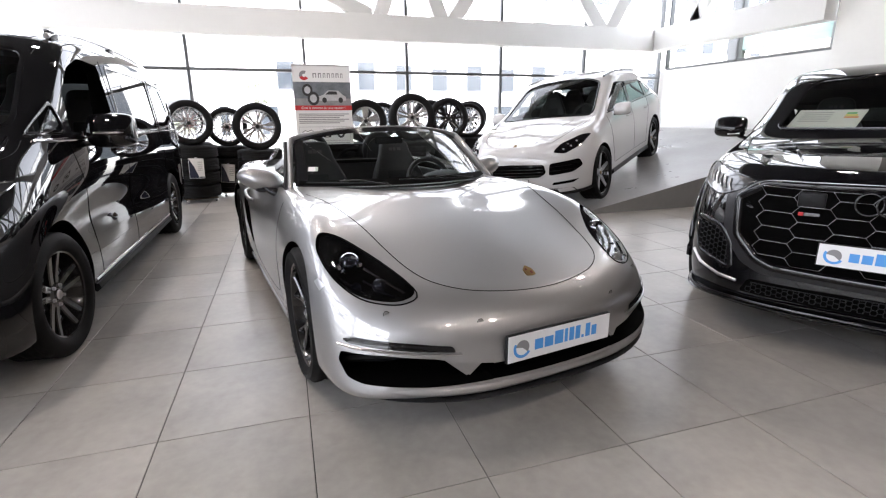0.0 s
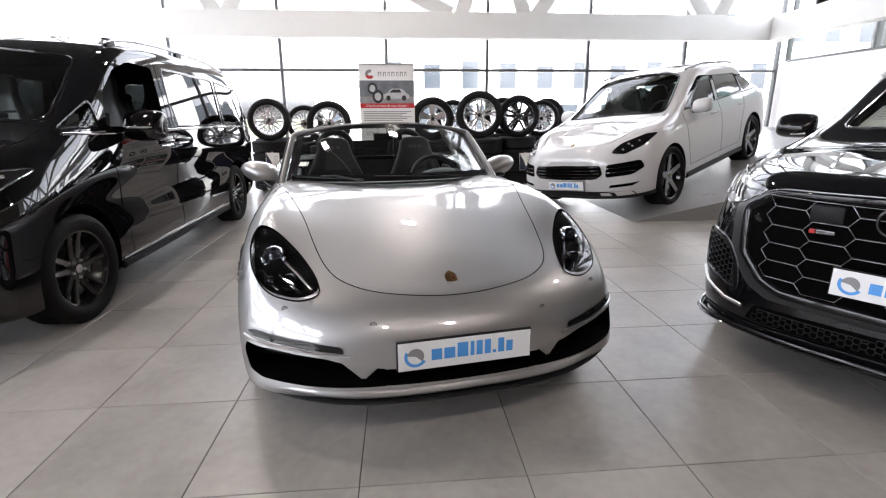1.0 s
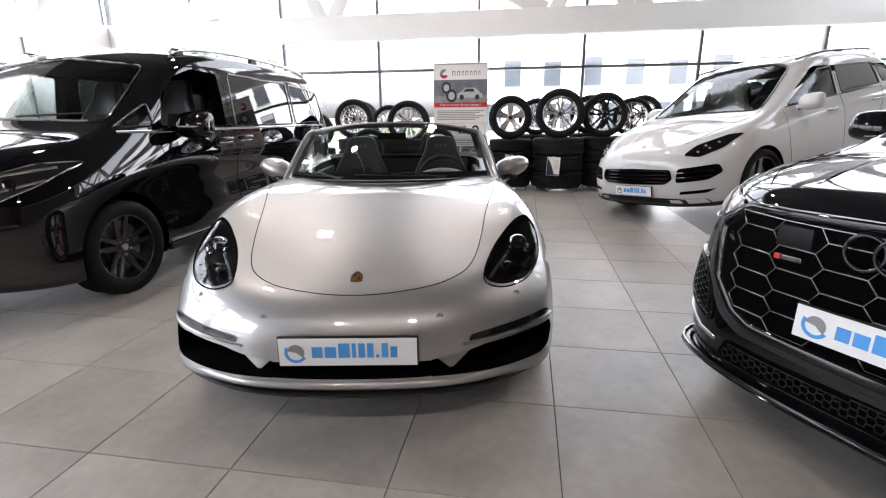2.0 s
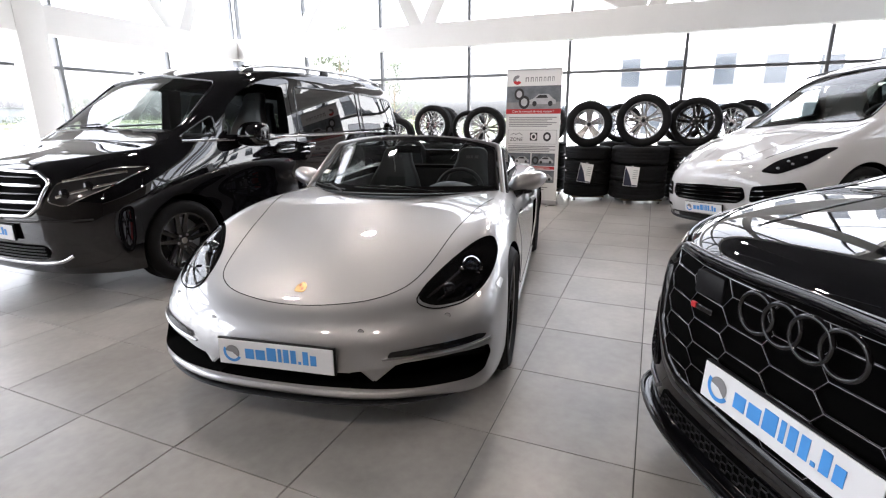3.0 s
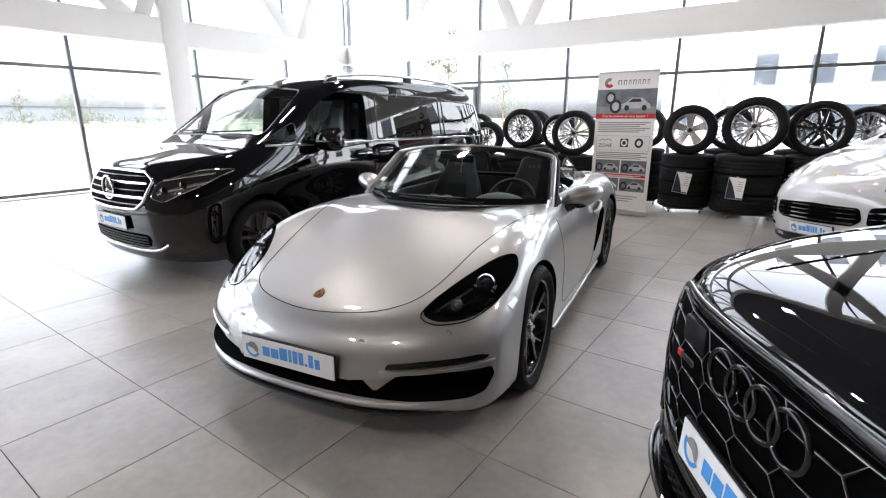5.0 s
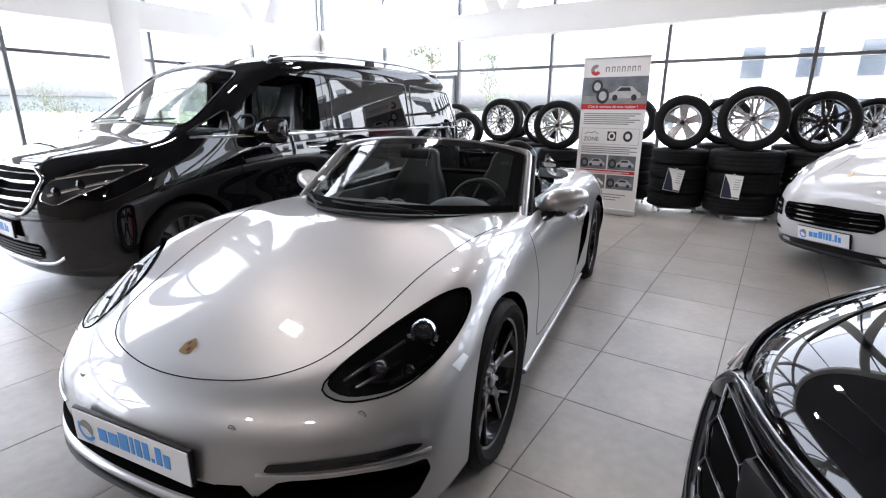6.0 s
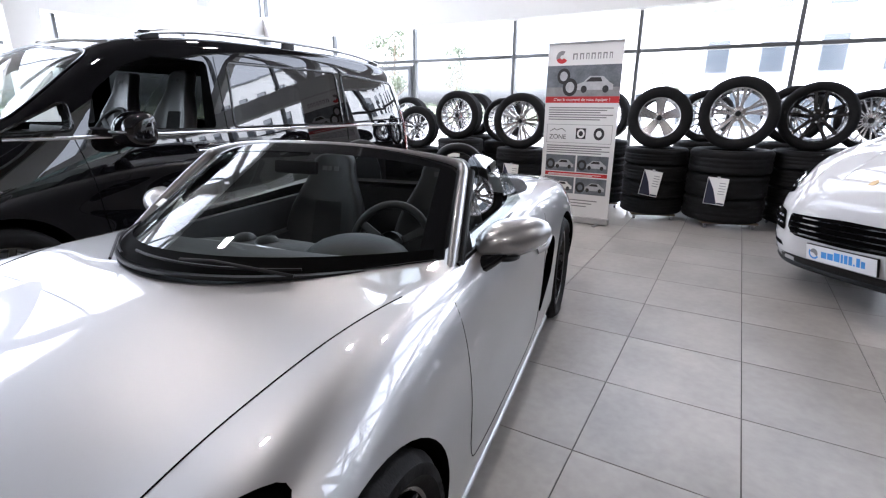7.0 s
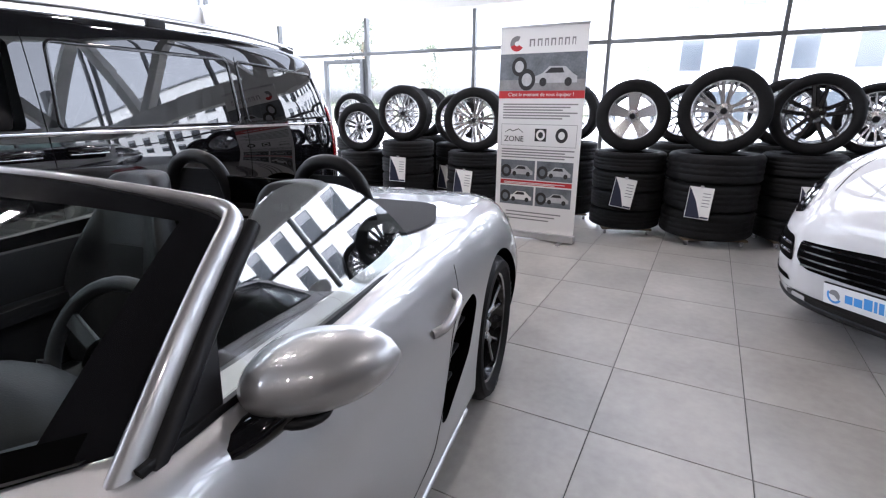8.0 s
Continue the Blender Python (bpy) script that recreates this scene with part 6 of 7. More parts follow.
part("grille_bezel", band(ct, bez_in, bez_out, "y", 0.012, 0.003), M["bezel"], cg, "dark grey satin bezel round the grille", smooth=40)


def inside(p, poly):
    c = False
    for i in range(len(poly)):
        a, b = poly[i - 1], poly[i]
        if (a[1] > p[1]) != (b[1] > p[1]) and p[0] < (b[0] - a[0]) * (p[1] - a[1]) / (b[1] - a[1]) + a[0]:
            c = not c
    return c


def honeycomb(tr, parent, poly, cw, ch, r, off, material, side="y", name="grille_cell", shift=0.0):
    """Flat six-sided cells across an outline; each cell's rim is one part."""
    zs, xs = [p[1] for p in poly], [p[0] for p in poly]
    mid = (min(xs) + max(xs)) / 2
    n = int((max(xs) - min(xs)) / cw / 1.5) + 2
    for j in range(int((max(zs) - min(zs)) / ch * 2) + 2):
        for i in range(-n, n + 1):
            x, z = mid + (i * 1.5 + 0.75 * (j % 2)) * cw * 0.667, min(zs) + j * ch / 2
            if not inside((x, z), poly):
                continue
            ring = []
            for a, b in ((-0.30, 0), (-0.20, 0.5), (0.20, 0.5), (0.30, 0), (0.20, -0.5), (-0.20, -0.5)):
                q = (x + a * cw, z + b * ch)
                p = onto(tr, side, *q, off) if inside(q, poly) else None
                ring.append(p)
            keep = [p for p in ring if p is not None]
            if len(keep) > 2:
                part(name, tube(keep, r, sides=5, closed=len(keep) == 6, up=-WAY[side]), material, parent, smooth=60)


gpoly = [tuple(p) for p in gro]
honeycomb(ct, cg, gpoly, 0.31, 0.082, 0.0038, 0.016, M["gloss_black"])
# hair-thin steel lines over the ribs paint their edge highlights
honeycomb(ct, cg, gpoly, 0.31, 0.082, 0.0007, 0.0195, M["disc"], name="cell_edge")
for k in range(4):
    cc = onto(ct, "y", -0.105 + 0.078 * k, 0.848, 0.04)
    part("ring_emblem", lathe(bmesh.new(), [(0.053 + 0.0065 * math.cos(t), 0.0065 * math.sin(t)) for t in np.linspace(0, 2 * math.pi, 12, endpoint=False)], 36, "y", closed=True), M["gloss_black"], cg, "gloss black ring", smooth=60, at=Matrix.Translation(cc) @ pose(0, -0.001 * k, 0))
cc = onto(ct, "y", -0.33, 0.845, 0.004)
part("radar_cover", box(bmesh.new(), (-0.06, -0.014, -0.04), (0.06, 0.02, 0.04), 0.013), M["satin_black"], cg, smooth=40, at=Matrix.Translation(cc))
part("badge", box(bmesh.new(), (-0.022, -0.004, -0.009), (0.045, 0.004, 0.009), 0.003), M["rim_dark"], cg, "silver badge with a red field", at=Matrix.Translation(onto(ct, "y", -0.33, 0.775, 0.024)))
part("badge_field", box(bmesh.new(), (-0.045, -0.0055, -0.009), (-0.024, 0.0035, 0.009), 0.002), M["banner_red"], cg, at=Matrix.Translation(onto(ct, "y", -0.33, 0.775, 0.024)))
plate(coupe, Matrix.Translation(onto(ct, "y", -0.005, 0.585, 0.04)) @ pose(0, 0, 0, -3))
for s in (1, -1):
    mm = (lambda q: q) if s > 0 else mirror2
    o = mm(rounded([(0.66, 0.40), (0.86, 0.47), (0.90, 0.66), (0.74, 0.64), (0.68, 0.56)], 0.03, 3))
    # intake has no hollow: a near-black sheet paints its shade
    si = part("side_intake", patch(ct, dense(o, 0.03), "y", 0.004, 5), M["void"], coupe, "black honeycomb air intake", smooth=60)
    part("intake_frame", seam(ct, dense(o, 0.03), "y", 0.016, 0.004, closed=True, flat=0.7), M["gloss_black"], si, smooth=60)
    honeycomb(ct, si, [tuple(p) for p in o], 0.05, 0.03, 0.003, 0.010, M["satin_black"], name="intake_cell")
    part("canard", seam(ct, [(s * x, z) for x, z in ((0.62, 0.335), (0.72, 0.345), (0.84, 0.385), (0.90, 0.44))], "y", 0.010, 0.006, flat=0.7), M["satin_metal"], si, "bright blade under the intake", smooth=60)
    o = mm(rounded([(0.58, 0.915), (0.70, 0.84), (0.80, 0.81), (0.92, 0.85), (0.95, 0.94), (0.90, 0.975), (0.75, 0.945)], 0.03, 3))
    hlp = part("headlamp", patch(ct, dense(o, 0.03), "y", 0.006, 6), M["grey_black"], coupe, "dark headlamp with chrome light bars", smooth=60)
    part("lamp_edge", seam(ct, dense(o, 0.03), "y", 0.005, 0.006, closed=True), M["gloss_black"], hlp, smooth=60)
    for i in range(6):
        x = 0.72 + 0.032 * i
        part("lamp_bar", seam(ct, [(s * x, 0.845 + 0.006 * i), (s * (x + 0.012), 0.87 + 0.008 * i), (s * (x + 0.012), 0.905 + 0.006 * i)], "y", 0.004, 0.010), M["disc"], hlp, smooth=60)
    part("bonnet_seam", seam(ct, smooth_path([(s * 0.56, -0.79), (s * 0.70, -0.50), (s * 0.77, -0.1), (s * 0.80, 0.30)], 6), "z", 0.003), M["void"], coupe)
    part("bonnet_crease", seam(ct, smooth_path([(s * 0.40, -0.78), (s * 0.46, -0.4), (s * 0.52, 0.0), (s * 0.56, 0.22)], 6), "z", 0.012, -0.006, flat=0.8), M["black_paint"], coupe, smooth=60)
    sd = "x" if s > 0 else "-x"
    for pth in ([(0.56, 1.08), (0.54, 0.75), (0.60, 0.40)], [(1.72, 1.46), (1.72, 1.1), (1.70, 0.7), (1.66, 0.40)]):
        part("door_seam", seam(ct, smooth_path(pth, 6), sd, 0.003), M["void"], coupe)
    part("sill", seam(ct, [(y, 0.25) for y in np.linspace(0.48, 2.5, 14)], sd, 0.04, 0.0, flat=0.8), M["gloss_black"], coupe, smooth=60)
    part("wheel_arch_trim", tube([(s * 0.985, 0.445 * math.cos(t), 0.395 + 0.445 * math.sin(t)) for t in np.linspace(-0.15, math.pi + 0.15, 24)], 0.016, sides=6), M["gloss_black"], coupe, smooth=60)
    bm = mirror_shell(s, 0.93, 1.175, 0.86, 1.18, 0.17, 0.185)
    mo = part("door_mirror", bm, M["gloss_black"], coupe, "gloss black door mirror", smooth=60)
    part("mirror_cap_trim", tube([(s * 0.97, 0.775, 1.125), (s * 1.05, 0.765, 1.12), (s * 1.14, 0.80, 1.13)], 0.008), M["satin_metal"], mo, smooth=60)
    part("mirror_foot", tube([(s * 0.91, 0.84, 1.08), (s * 0.97, 0.85, 1.095), (s * 1.02, 0.86, 1.12)], 0.026, sides=8, flat=0.6), M["gloss_black"], mo, smooth=60)
sp2 = smooth_path([(-0.94, -0.52), (-0.85, -0.80), (-0.5, -0.95), (0, -0.98), (0.5, -0.95), (0.85, -0.80), (0.94, -0.52)], 6)
part("front_splitter", tube([(p.x * 0.985, p.y * 0.985, 0.222) for p in sp2], 0.026, sides=8, flat=0.5), M["gloss_black"], coupe, "gloss black splitter", smooth=60)
part("splitter_edge", tube([(p.x * 0.99, p.y - 0.012, 0.24) for p in sp2], 0.007, sides=6), M["grey_black"], coupe, smooth=60)
# lower opening, its dark painted by a near-black sheet
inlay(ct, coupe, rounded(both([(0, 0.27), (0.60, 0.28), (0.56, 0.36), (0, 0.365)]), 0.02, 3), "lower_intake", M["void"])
honeycomb(ct, coupe, [tuple(p) for p in both([(0, 0.275), (0.58, 0.285), (0.54, 0.355), (0, 0.36)])], 0.05, 0.028, 0.003, 0.008, M["satin_black"], name="lower_cell")
part("dashboard", box(bmesh.new(), (-0.70, 0.50, 0.75), (0.70, 0.92, 1.11), 0.06), M["satin_black"], coupe, smooth=50)
for x in (0.38, -0.38):
    bucket_seat(coupe, x, 1.42, 0.66, tall=0.76)
    bucket_seat(coupe, x, 2.38, 0.66, tall=0.70)
# price sheet behind the windscreen
sh = tagged(new("price_sheet"), "white price sheet with an energy scale behind the windscreen", "paper")
sh.matrix_basis = coupe.matrix_basis @ pose(-0.40, 0.60, 1.235, -62, 0, -14)
part("sheet", boxes(((-0.21, 0.0, -0.15), (0.21, 0.002, 0.15))), M["paper"], sh)
for i in range(5):
    part("print_bar", boxes(((-0.17, -0.001, 0.10 - 0.032 * i), (0.02, -0.0005, 0.108 - 0.032 * i))), M["ink"], sh)
part("red_bar", boxes(((-0.20, -0.001, -0.135), (0.20, -0.0005, -0.12))), M["banner_red"], sh)
scale_mats = [mat("scale_green", (0.05, 0.45, 0.08), 0.5), mat("scale_yellow", (0.75, 0.65, 0.05), 0.5), mat("scale_orange", (0.75, 0.25, 0.03), 0.5)]
for i in range(3):
    part("scale_bar", boxes(((0.10, -0.001, 0.085 - 0.03 * i), (0.16 + 0.012 * i, -0.0005, 0.107 - 0.03 * i))), scale_mats[i], sh)

# ---- wheels and tyre stacks along the window ----
TYRES = {}


def tyre_thing(R, rim, w, pattern, m):
    """A loose tyre as a thing of its own; alike tyres share their mesh."""
    key = (R, rim, w, pattern)
    if key not in TYRES:
        bm = tyre_mesh(R, rim, w, 84, pattern)
        me = bpy.data.meshes.new("tyre")
        bm.to_mesh(me)
        bm.free()
        me.materials.append(M["rubber"])
        me.shade_smooth()
        me.set_sharp_from_angle(angle=radians(40))
        TYRES[key] = me
    ob = new("tyre", TYRES[key])
    ob.matrix_basis = m
    return tagged(ob, "used black rubber car tyre lying in a stack", "tyre", "stacked tyres")


def loose_wheel(R, rim, w, style, body, face, m, label):
    wh = tagged(new("alloy_wheel"), label, "wheel", "wheels on show")
    wh.matrix_basis = m
    part("tyre", tyre_mesh(R, rim, w, 84, 1), M["rubber"], wh, "black rubber tyre", smooth=40)
    r = part("rim", rim_mesh(rim, w * 0.94), body, wh, smooth=35)
    add_spokes(r, rim, w * 0.94, style, body, face)
    part("hub_cap", lathe(bmesh.new(), [(0.0, 0.004), (0.024, 0.003), (0.03, -0.004)], 24), M["satin_black"], r, smooth=40, at=pose(w * 0.47 * 0.86 - 0.034 + 0.014, 0, 0))
    return wh


def dolly(x, y, R):
    d = tagged(new("tyre_dolly"), "low wooden tyre dolly on castors", "dolly", "tyre dollies")
    d.matrix_basis = pose(x, y, 0, 0, 0, 20)
    part("board", boxes(((-R * 0.7, -R * 0.7, 0.055), (R * 0.7, R * 0.7, 0.075)), bevel=0.006), M["bark"], d)
    for a in (-1, 1):
        for b in (-1, 1):
            part("castor", lathe(bmesh.new(), [(0.0, -0.012), (0.024, -0.012), (0.024, 0.012), (0.0, 0.012)], 16), M["ink"], d, at=pose(a * R * 0.6, b * R * 0.6, 0.024))
            part("castor_fork", boxes(((a * R * 0.6 - 0.016, b * R * 0.6 - 0.012, 0.03), (a * R * 0.6 + 0.016, b * R * 0.6 + 0.012, 0.055))), M["satin_metal"], d)


def sheet_tag(x, y, z, turn=0, lean=4):
    """A printed sheet in a clear cover hanging on a stack."""
    t = tagged(new("info_sheet"), "white and navy printed sheet hung on a tyre stack", "paper", "sheets on the stacks")
    t.matrix_basis = pose(x, y, z, -3, lean, turn)
    part("sheet", boxes(((-0.105, 0, -0.15), (0.105, 0.002, 0.15))), M["paper"], t)
    bm = bmesh.new()
    bm.faces.new([bm.verts.new(q) for q in ((-0.10, -0.001, -0.145), (0.03, -0.001, -0.145), (-0.03, -0.001, 0.02), (-0.10, -0.001, 0.145))])
    part("navy_field", bm, M["dark_blue"], t)
    for i in range(5):
        part("print_bar", boxes(((0.02, -0.0015, 0.09 - 0.03 * i), (0.085, -0.001, 0.097 - 0.03 * i))), M["ink"], t)
    part("bottom_band", boxes(((0.03, -0.0015, -0.142), (0.10, -0.001, -0.125))), M["dark_blue"], t)
    part("clip", boxes(((-0.015, -0.004, 0.142), (0.015, 0.004, 0.165)), bevel=0.002), M["satin_metal"], t)


S, K = M["rim_silver"], M["rim_black"]
STACKS = [  # x, y, tyre radius, tyre width, count, wheel radius, rim, style, body, face, turn, label
    (1.35, 8.56, 0.365, 0.199, 4, 0.362, 0.240, "wide5", S, S, 3, "silver five-spoke alloy wheel on a tyre stack"),
    (2.17, 8.54, 0.430, 0.272, 3, 0.400, 0.285, "cross5", S, S, -3, "bright silver alloy wheel with split double spokes"),
    (2.92, 8.76, 0.350, 0.206, 4, 0.366, 0.275, "twin5", K, K, -8, "gloss black twin-spoke alloy wheel on a tyre stack"),
    (-0.40, 8.46, 0.350, 0.180, 4, 0.368, 0.265, "cross5", S, S, 8, "silver alloy wheel with forked spokes on a tyre stack"),
    (-1.38, 8.46, 0.340, 0.203, 4, 0.340, 0.245, "mesh", S, S, 6, "silver mesh-spoke alloy wheel on a tyre stack"),
    (-0.90, 9.05, 0.335, 0.190, 4, 0.320, 0.240, "multi10", S, S, 4, "silver multi-spoke alloy wheel on a tyre stack"),
    (-2.20, 8.62, 0.330, 0.212, 3, 0.320, 0.215, "twin5", S, S, 12, "silver twin-spoke alloy wheel on a tyre stack"),
    (3.45, 9.15, 0.345, 0.205, 4, 0.330, 0.255, "multi10", S, S, -10, "silver multi-spoke alloy wheel on a tyre stack"),
    (0.60, 8.97, 0.345, 0.210, 4, 0.330, 0.245, "y5", S, S, 0, "silver forked-spoke alloy wheel on a tyre stack"),
    (1.80, 9.42, 0.345, 0.210, 4, 0.330, 0.245, "mesh", S, S, 0, "silver mesh-spoke alloy wheel on a tyre stack"),
    (2.75, 9.40, 0.345, 0.215, 4, 0.340, 0.250, "multi10", S, S, 0, "silver multi-spoke alloy wheel on a tyre stack"),
    (3.75, 9.80, 0.345, 0.215, 4, 0.340, 0.250, "twin5", K, K, -14, "black twin-spoke alloy wheel on a tyre stack"),
    (-1.55, 9.30, 0.335, 0.205, 4, 0.330, 0.240, "multi10", S, S, 0, "silver multi-spoke alloy wheel on a tyre stack"),
    (-2.75, 9.20, 0.335, 0.195, 4, 0.320, 0.235, "twin5", S, S, 10, "silver twin-spoke alloy wheel on a tyre stack"),
]
for x, y, R, w, n, wr, rim, style, body, face, turn, label in STACKS:
    dolly(x, y, R)
    z = 0.075
    for k in range(n):
        ox, oy = 0.012 * math.sin(7 * k + x * 5), 0.012 * math.cos(5 * k + x * 9)
        # a flat tyre is as high as its bulged sidewalls
        tyre_thing(R, R - 0.105 if R < 0.37 else R - 0.115, w / 1.03, 0 if R > 0.38 else 1, pose(x + ox, y + oy, z + w / 2, 0, 90, 37 * k))
        z += w
    loose_wheel(wr, rim, 0.235, style, body, face, pose(x, y - 0.05, z + wr - 0.008, 0, 0, -90 + turn) @ pose(0, 0, 0, 17 * (len(label) % 5), 0, 0), label)
for x, y, z, turn, lean in [(1.38, 8.17, 0.47, 4, 8), (2.08, 8.085, 0.45, -4, 3), (3.0, 8.385, 0.48, -8, -3), (-0.40, 8.085, 0.45, 6, 5), (-1.31, 8.095, 0.55, 10, 2), (-0.94, 8.69, 0.40, 4, 6)]:
    sheet_tag(x, y, z, turn, lean)

# ---- roll-up banner ----
ban = tagged(new("roll_up_banner"), "white and red roll-up advertising banner on a silver base", "banner")
ban.matrix_basis = pose(0.605, 7.67, 0, 0, 0, -1)
BW, BH = 0.42, 2.03
part("base", boxes(((-BW - 0.01, -0.04, 0.012), (BW + 0.01, 0.05, 0.085)), bevel=0.02), M["satin_metal"], ban, smooth=40)
for x in (-0.3, 0.3):
    part("foot", boxes(((x - 0.02, -0.14, 0.0), (x + 0.02, 0.14, 0.012)), bevel=0.004), M["satin_metal"], ban)
part("pole", tube([(0, 0.03, 0.08), (0, 0.03, BH)], 0.011, sides=8), M["satin_metal"], ban)
part("top_rail", boxes(((-BW - 0.004, -0.008, BH - 0.012), (BW + 0.004, 0.012, BH + 0.012)), bevel=0.004), M["satin_metal"], ban)
part("cloth", boxes(((-BW, -0.002, 0.08), (BW, 0.001, BH - 0.01))), mat("white_banner_cloth", (0.76, 0.76, 0.76), 0.5), ban)


def flat(name, x0, z0, x1, z1, material, lift=0.003, label=""):
    bm = bmesh.new()
    bm.faces.new([bm.verts.new(q) for q in ((x0, -lift, z0), (x1, -lift, z0), (x1, -lift, z1), (x0, -lift, z1))])
    return part(name, bm, material, ban, label)


photo = mat("grey_photo_print", (0.14, 0.155, 0.175), 0.5, var=0.5, var_scale=6)
photo_light = mat("light_photo_print", (0.45, 0.46, 0.48), 0.5, var=0.2, var_scale=12)


def disc(x, z, r, r0, material, lift):
    bm = bmesh.new()
    ring = [[bm.verts.new((x + q * math.cos(a), -lift, z + q * math.sin(a) * 1.15)) for a in np.linspace(0, 2 * math.pi, 20, endpoint=False)] for q in (r, max(r0, 0.001))]
    for k in range(20):
        bm.faces.new((ring[0][k], ring[0][(k + 1) % 20], ring[1][(k + 1) % 20], ring[1][k]))
    return part("printed_wheel", bm, material, ban)


def printed_car(x, z, w, material, lift):
    """A small car silhouette as a flat print."""
    q = [(-0.5, 0.0), (0.5, 0.0), (0.5, 0.14), (0.40, 0.20), (0.22, 0.36), (-0.16, 0.37), (-0.32, 0.22), (-0.5, 0.15)]
    bm = bmesh.new()
    bm.faces.new([bm.verts.new((x + a * w, -lift, z + b * w)) for a, b in q])
    part("printed_car", bm, material, ban)
    bm = bmesh.new()
    bm.faces.new([bm.verts.new((x + a * w, -lift - 0.0008, z + b * w)) for a, b in ((-0.26, 0.22), (0.2, 0.22), (0.15, 0.33), (-0.12, 0.335))])
    part("printed_glass", bm, M["black_ink"], ban)
    for sx in (-0.3, 0.3):
        disc(x + sx * w, z + 0.02 * w, 0.085 * w, 0.0, M["black_ink"], lift + 0.0012)


# round mark and a row of bars for the maker's name
for a0, a1, material in ((60, 200, M["ink"]), (200, 330, M["banner_red"])):
    bm = bmesh.new()
    prev = None
    for a in np.linspace(math.radians(a0), math.radians(a1), 16):
        p = [bm.verts.new((-0.255 + r * math.cos(a), -0.003, BH - 0.145 + r * math.sin(a))) for r in (0.022, 0.068)]
        if prev:
            bm.faces.new((prev[0], prev[1], p[1], p[0]))
        prev = p
    part("round_mark", bm, material, ban)
x = -0.13
for w in (0.066, 0.058, 0.046, 0.058, 0.046, 0.056, 0.042):
    flat("letter_bar", x, BH - 0.175, x + w * 0.22, BH - 0.11, M["ink"])
    flat("letter_bar", x + w * 0.6, BH - 0.175, x + w * 0.78, BH - 0.11, M["ink"])
    flat("letter_bar", x + w * 0.22, BH - 0.123, x + w * 0.6, BH - 0.11, M["ink"])
    x += w + 0.012
ph = flat("photo_panel", -BW, BH - 0.57, BW, BH - 0.235, photo, label="grey photograph of a car and wheels")
flat("photo_floor", -BW, BH - 0.57, BW, BH - 0.47, mat("photo_floor_print", (0.25, 0.255, 0.26), 0.5, var=0.3, var_scale=10), 0.0035)
printed_car(0.14, BH - 0.50, 0.40, photo_light, 0.0042)
for px, pz, pr in ((-0.22, BH - 0.35, 0.075), (-0.14, BH - 0.47, 0.085)):
    disc(px, pz, pr, pr * 0.6, M["black_ink"], 0.0055)
    disc(px, pz, pr * 0.6, 0.0, photo_light, 0.0052)
flat("red_band", -BW, BH - 0.64, BW, BH - 0.57, M["banner_red"])
words("C'est le moment de vous équiper !", 0.046, M["paper"], ban, pose(0.0, -0.005, BH - 0.605))
for i in range(6):
    flat("text_line", -0.37, BH - 0.70 - 0.026 * i, 0.37 - 0.07 * (i % 3), BH - 0.688 - 0.026 * i, M["ink"])
for x0, z0, x1, z1 in ((-0.38, BH - 1.09, 0.38, BH - 1.086), (-0.38, BH - 0.884, 0.38, BH - 0.88), (-0.38, BH - 1.086, -0.376, BH - 0.884), (0.376, BH - 1.086, 0.38, BH - 0.884)):
    flat("box_rule", x0, z0, x1, z1, M["ink"])
words("ZONE", 0.075, M["black_ink"], ban, pose(-0.245, -0.004, BH - 1.025))
bm = bmesh.new()
prev = None
for a, z in ((-0.34, 0.0), (-0.29, 0.03), (-0.26, 0.012), (-0.20, 0.035), (-0.15, 0.0)):
    p = [bm.verts.new((a, -0.003, BH - 0.965 + z + d)) for d in (0, 0.008)]
    if prev:
        bm.faces.new((prev[0], prev[1], p[1], p[0]))
    prev = p
part("hill_line", bm, M["black_ink"], ban)
flat("icon_frame", -0.03, BH - 1.04, 0.085, BH - 0.92, M["black_ink"])
disc(0.028, BH - 0.98, 0.045, 0.025, M["paper"], 0.004)
disc(0.235, BH - 0.98, 0.06, 0.032, M["black_ink"], 0.004)
for i in range(4):
    flat("text_line", -0.37, BH - 1.13 - 0.026 * i, 0.37 - 0.09 * (i % 2), BH - 1.118 - 0.026 * i, M["ink"])
for r, z in enumerate((BH - 1.42, BH - 1.68)):
    for sx in (-1, 1):
        x0 = -0.37 if sx < 0 else 0.01
        flat("photo_panel", x0, z, x0 + 0.36, z + 0.19, photo)
        printed_car(x0 + 0.22, z + 0.05, 0.24, photo_light if (r + sx) % 3 else M["paper"], 0.0042)
        disc(x0 + 0.06, z + 0.08, 0.055, 0.03, M["black_ink"], 0.0052)
flat("red_band", -0.37, BH - 1.475, 0.37, BH - 1.43, M["banner_red"])
for i in range(2):
    flat("text_line", -0.33, BH - 1.456 - 0.012 * i, 0.30 - 0.1 * i, BH - 1.449 - 0.012 * i, M["paper"], 0.004)
for i in range(3):
    flat("text_line", -0.30, BH - 1.76 - 0.035 * i, 0.28 - 0.06 * i, BH - 1.748 - 0.035 * i, M["ink"])

